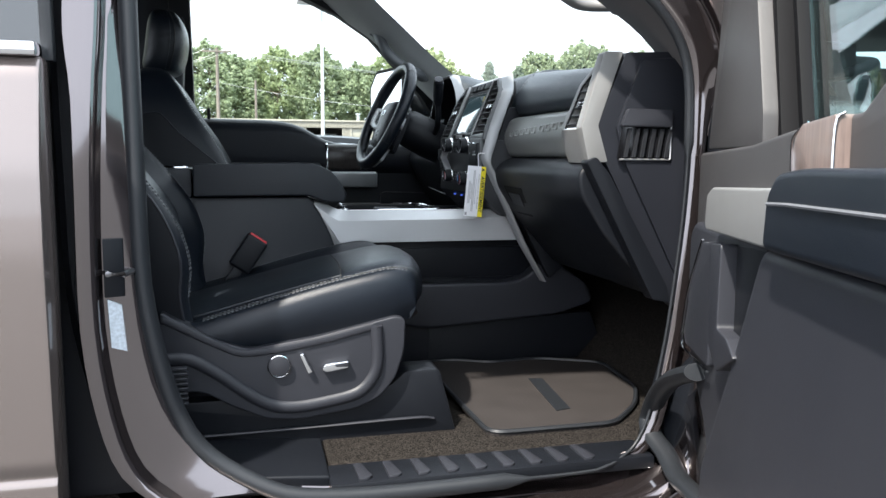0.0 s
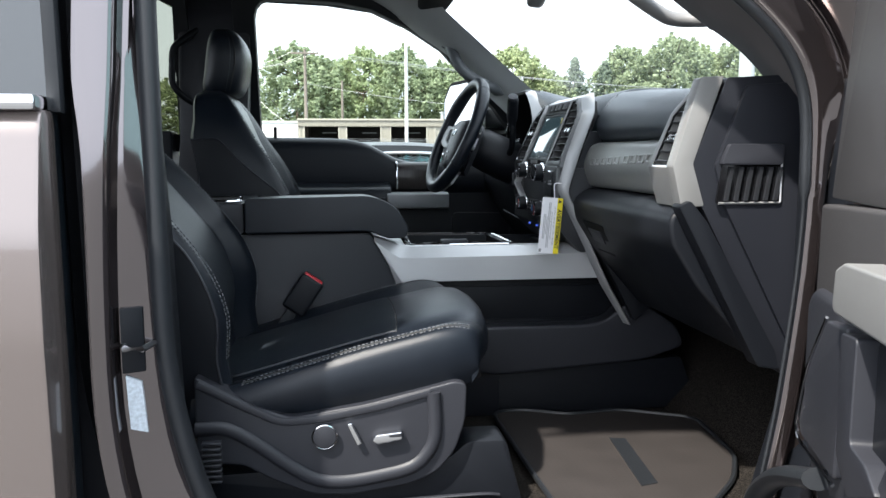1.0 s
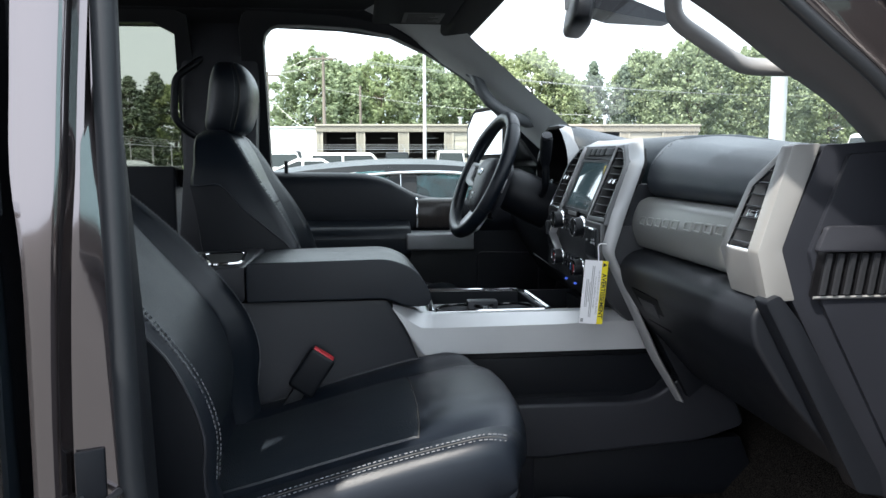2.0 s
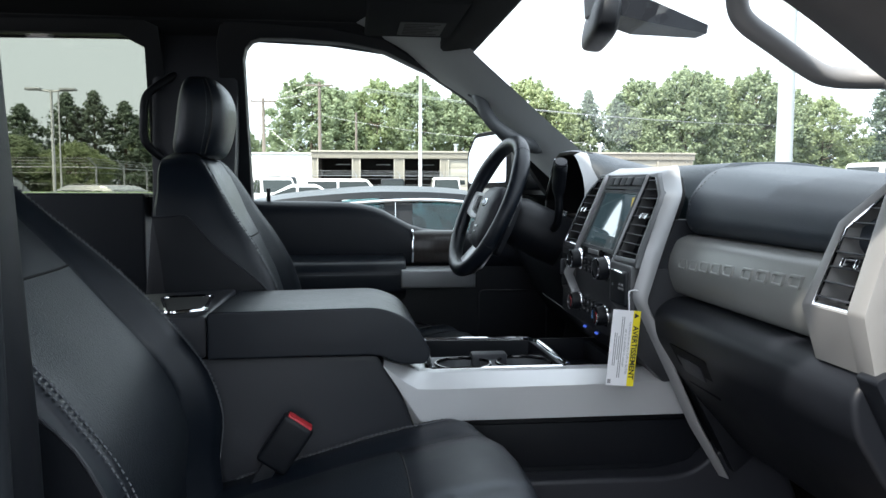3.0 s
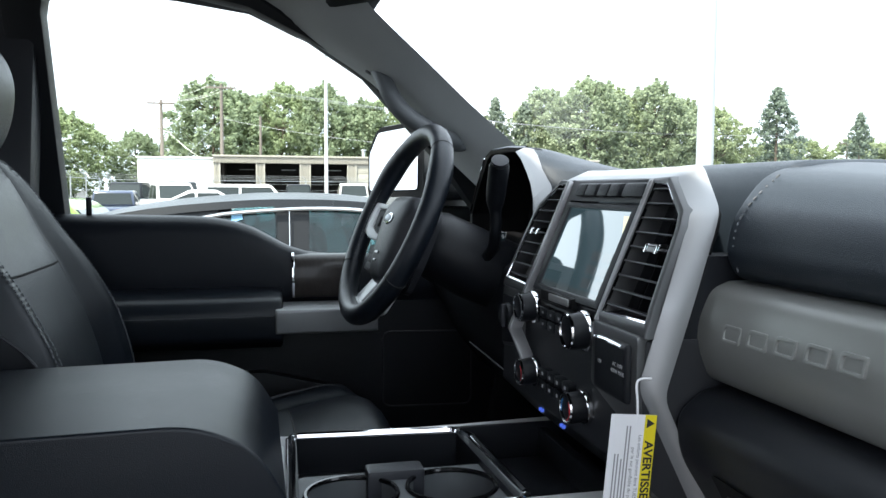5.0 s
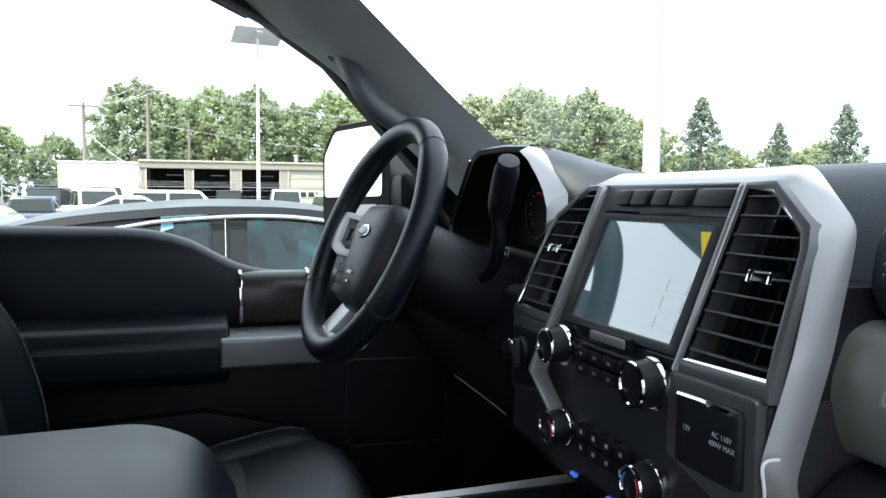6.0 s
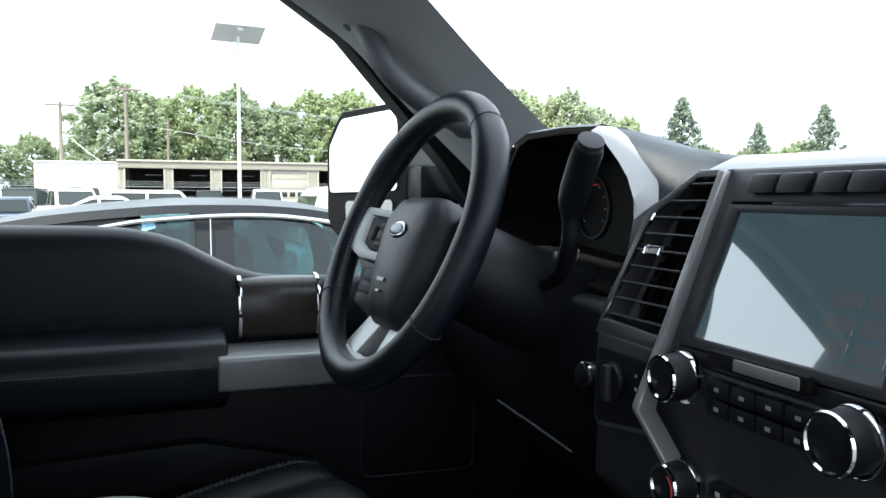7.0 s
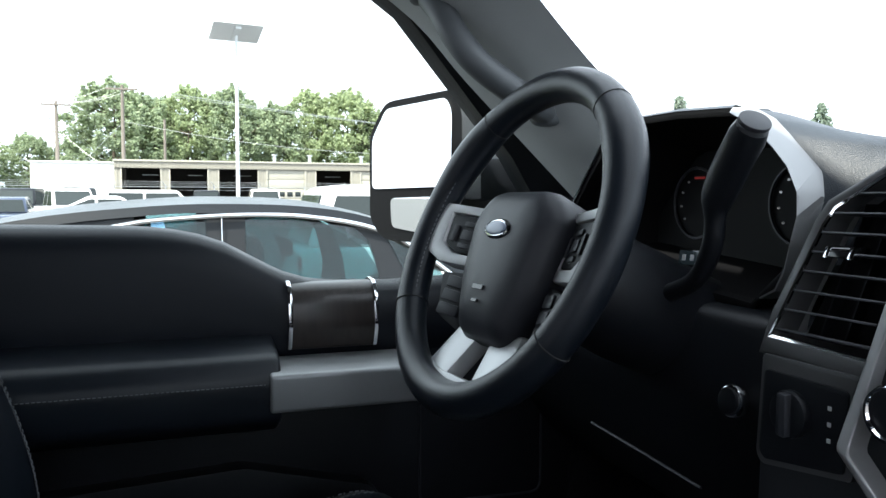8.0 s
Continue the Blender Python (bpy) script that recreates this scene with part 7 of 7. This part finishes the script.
for s, dy, dz in ((0, 0.040, -0.066), (1, 0.058, -0.024), (2, 0.30, -0.004), (3, 0.84, 0.012), (4, 1.38, -0.004), (5, 1.622, -0.024), (6, 1.64, -0.066)):
    rings.append([Vector((p.x * (0.97 if s in (0, 6) else 1), SY + dy, max(1.06, p.z + dz))) for p in RL])
part("roof", loft(rings, cap=False, closed=False), P_BLACK, sd, "black roof", 50)


def pane(pts, name="side_window", mat=CAR_GLASS, off=0.0, par=None, label="", far=False):
    def y_at(z):
        return SY - 0.05 + 0.10 * (z - 1.05) / 0.45 + off
    bm = loft([[Vector((x, y_at(z) + k, z)) for x, z in pts] for k in (0.0, 0.012)])
    if far:
        for v in bm.verts:
            v.co.y = 2 * SY + 1.68 - v.co.y
    return part(name, bm, mat, par or sd, label)


CGL = glass_material("green_car_glass", (0.36, 0.51, 0.53), 0.0, 0.05)
TRIM_BLACK = material("satin_black_trim", (0.012, 0.013, 0.016), 0.45, spec=0.3, vary=0.1, scale=4)
for far_ in (False, True):
    pane([(0.228, 0.92), (0.422, 0.92), (0.418, 1.530), (0.228, 1.530)], "pillar", TRIM_BLACK, 0.006, far=far_)
    pane([(1.060, 0.92), (1.075, 1.15), (1.040, 1.30), (1.012, 1.385), (0.920, 1.475), (0.99, 1.465), (1.115, 1.405), (1.215, 1.20), (1.26, 0.92)], "pillar", TRIM_BLACK, 0.006, far=far_)
    pane([(-1.75, 0.92), (-0.17, 0.92), (-0.08, 1.512), (-0.30, 1.500), (-0.60, 1.462), (-0.86, 1.395), (-1.25, 1.285)], "pillar", TRIM_BLACK, 0.006, far=far_)
    pane([(-0.18, 0.92), (0.235, 0.92), (0.235, 1.512), (0.04, 1.500), (-0.09, 1.478)], mat=CGL, far=far_)
    pane([(0.415, 0.92), (1.065, 0.92), (1.070, 1.15), (1.045, 1.30), (1.018, 1.385), (0.935, 1.470), (0.78, 1.497), (0.58, 1.508), (0.415, 1.510)], mat=CGL, far=far_)
    pane([(1.20, 0.92), (1.60, 0.92), (1.38, 1.235), (1.25, 1.330), (1.11, 1.400), (1.21, 1.20)], mat=CGL, far=far_)
for x_, y_ in ((0.55, 0.45), (0.55, 1.23), (-0.40, 0.45), (-0.40, 1.23)):
    st = part("seat", blob((x_, SY + y_, 1.02), (0.16, 0.46, 0.42), 3.5, m=pose(0, 0, 0, 0, -14, 0)), RUBBER, sd)
    part("headrest", blob((x_ - 0.06, SY + y_, 1.31), (0.10, 0.26, 0.17), 3.0, m=pose(0, 0, 0, 0, -10, 0)), RUBBER, st)
part("chrome_trim", tube(spline([(-1.0, SY - 0.02, 1.27), (-0.45, SY + 0.012, 1.415), (-0.126, SY + 0.020, 1.475), (0.0, SY + 0.022, 1.494), (0.30, SY + 0.025, 1.516), (0.55, SY + 0.026, 1.518), (0.74, SY + 0.024, 1.505), (0.96, SY + 0.018, 1.470), (1.13, SY + 0.010, 1.416), (1.24, SY, 1.353), (1.40, SY - 0.02, 1.24), (1.62, SY - 0.05, 1.06)], 5), 0.0125, 8), CHROME, sd, "chrome window trim")
part("chrome_trim", tube([(0.308, SY - 0.084, 0.93), (0.306, SY + 0.030, 1.51)], 0.0035, 6), CHROME, sd)
part("sill_chrome", tube([(-1.0, SY - 0.088, 0.925), (1.75, SY - 0.088, 0.925)], 0.010, 6), CHROME, sd)
for px in (-1.45, 1.65):
    wh = part("wheel", disc((px, SY + 0.0, GROUND + 0.33), (0, -1, 0), 0.33, 0.2, 24, 0.03), TYRE, sd)
    part("rim", disc((px, SY - 0.10, GROUND + 0.33), (0, -1, 0), 0.22, 0.03, 20), GALV, wh)
    part("wheel", disc((px, SY + 1.62, GROUND + 0.33), (0, -1, 0), 0.33, 0.2, 24, 0.03), TYRE, sd)
pane([(-0.01, 1.440), (0.055, 1.462), (0.045, 1.495), (-0.005, 1.486)], "sticker", BLUE_PAPER, -0.016, None, "blue and white card for light seen through the far window")
pane([(0.727, 1.361), (0.868, 1.289), (0.868, 1.250), (0.775, 1.245)], "sticker", WHITE, -0.014, None, "white and red window sticker", True)
pane([(0.775, 1.243), (0.868, 1.248), (0.867, 1.191), (0.790, 1.196)], "sticker", RED, -0.014, None, "red part of a window sticker", True)
# white card in place of daylight showing through the sedan
pane([(0.530, 1.363), (0.585, 1.363), (0.604, 1.300), (0.598, 1.250), (0.545, 1.300)], "sticker", WHITE, -0.014, None, "white card for light seen through the far window", True)

# lamp posts, poles, wires and fence


def lamp_post(x, y, h, panel):
    t = thing("lamp_post", (x, y, GROUND), "white steel lamp post with a flat head", "lamp post", "lamp posts")
    part("pole", tube([(x, y, GROUND), (x, y, h)], [0.070, 0.052], 12), POLE_WHITE, t)
    part("base", disc((x, y, GROUND + 0.3), (0, 0, 1), 0.28, 0.6, 16, 0.03), GALV, t)
    if panel:
        M = pose(x, y, h + 0.12, -22, 0, 8)
        part("panel", moved(box(-0.85, 0.85, -0.55, 0.55, -0.03, 0.03, 0.01), M), POLE_WHITE, t, "tilted flat panel head")
        part("bracket", moved(box(-0.1, 0.1, -0.4, 0.4, -0.12, -0.03, 0.01), M), POLE_WHITE, t)
    else:
        for s in (-1, 1):
            part("lamp_arm", tube([(x, y, h), (x + s * 0.5, y, h + 0.08)], 0.035, 8), POLE_WHITE, t)
            part("lamp_head", box(x + s * 0.45 - 0.3 + s * 0.2, x + s * 0.45 + 0.3 + s * 0.2, y - 0.16, y + 0.16, h + 0.05, h + 0.15, 0.03), GALV, t)
    return t


lamp_post(2.12, 30, 7.15, True)
lamp_post(-12.2, 33, 5.2, False)
lamp_post(-22.0, 60, 8.2, False)
POLE_PALE = material("weathered_white_steel", (0.40, 0.43, 0.43), 0.5, vary=0.08, scale=3)
fl = thing("flagpole", (3.596, 6.898, GROUND), "tapered white steel flagpole on the lot", "pole")
part("pole", tube([(3.596, 6.898, GROUND), (3.596, 6.898, 9)], [0.072, 0.048], 24), POLE_PALE, fl)
part("finial", blob((3.596, 6.898, 9.05), (0.1, 0.1, 0.1), 2), GALV, fl)

poles = ((-3.6, 64, 9.7, 1.1), (-8.0, 64, 8.4, 1.0), (-0.9, 78, 8.6, 0.0), (75, 92, 8.5, 1.2))
for x, y, h, arm_ in poles:
    t = thing("utility_pole", (x, y, GROUND), "weathered timber utility pole with crossarm", "utility pole", "utility poles")
    part("pole", tube([(x, y, GROUND), (x, y, h)], [0.17, 0.11], 10), TIMBER, t)
    if arm_:
        part("crossarm", box(x - arm_, x + arm_, y - 0.16, y - 0.06, h - 0.35, h - 0.22, 0.01), TIMBER, t)
        for k in (-0.9, -0.45, 0.45, 0.9):
            part("insulator", tube([(x + k * arm_, y - 0.11, h - 0.22), (x + k * arm_, y - 0.11, h - 0.05)], 0.04, 6), GALV, t)


def wire(name, a, b, sag, label):
    pts = [Vector(a).lerp(Vector(b), k / 14) - Vector((0, 0, sag * 4 * (k / 14) * (1 - k / 14))) for k in range(15)]
    solo(name, tube(pts, 0.010, 5), GALV, label, "cable", "overhead cables")


wire("overhead_cable", (-3.6, 64, 7.1), (17, 60.5, 4.9), 0.5, "thin overhead cable running to the garage")
for dz, k in ((0.0, -0.9), (0.0, 0.45), (0.0, 0.9)):
    wire("overhead_cable", (-8.0 + k, 63.9, 8.3), (-3.6 + k, 63.9, 9.6), 0.3, "thin overhead cable between utility poles")
    wire("overhead_cable", (-3.6 + k, 63.9, 9.6), (60, 84, 8.5), 1.2, "thin overhead cable running behind the garage")
wire("guy_wire", (-3.6, 64, 7.0), (-6.2, 62.0, 3.9), 0.0, "taut guy wire of a utility pole")
wire("guy_wire", (-8.0, 64, 6.6), (-5.0, 62.0, 3.95), 0.2, "taut guy wire of a utility pole")

fence = thing("wire_fence", (-6, 50, GROUND), "galvanised chain-link fence with barbed wire arms", "fence")
fp = [(-30, 28), (-9.6, 30), (-9.4, 52), (-3.5, 53), (14, 55), (26, 56)]
for (x0, y0), (x1, y1) in zip(fp, fp[1:]):
    n_ = max(1, round(math.hypot(x1 - x0, y1 - y0) / 3.0))
    for k in range(n_):
        x, y = x0 + (x1 - x0) * k / n_, y0 + (y1 - y0) * k / n_
        p = part("post", tube([(x, y, GROUND), (x, y, 2.25)], 0.035, 8), GALV, fence)
        part("barb_arm", tube([(x, y, 2.25), (x - 0.22, y - 0.2, 2.55)], 0.02, 6), GALV, p)
    part("top_rail", tube([(x0, y0, 2.2), (x1, y1, 2.2)], 0.022, 6), GALV, fence)
    w_ = bmesh.new()
    for z in (0.4, 0.8, 1.2, 1.6, 2.0):
        tube([(x0, y0, z), (x1, y1, z)], 0.006, 4, bm=w_)
    for k in range(3):
        tube([(x0 - 0.07 * (k + 1), y0 - 0.07 * (k + 1), 2.32 + 0.1 * k), (x1 - 0.07 * (k + 1), y1 - 0.07 * (k + 1), 2.32 + 0.1 * k)], 0.006, 4, bm=w_)
    part("wires", w_, GALV, fence)

# the lot lies a degree askew to the truck
ASKEW = Matrix.Translation((0.19, 1.6, 0)) @ Matrix.Rotation(radians(-1.13), 4, "Z") @ Matrix.Translation((-0.19, -1.6, 0))
for o in list(scene.objects):
    if o.name not in INDOORS and o.parent is None:
        o.matrix_basis = ASKEW @ o.matrix_basis
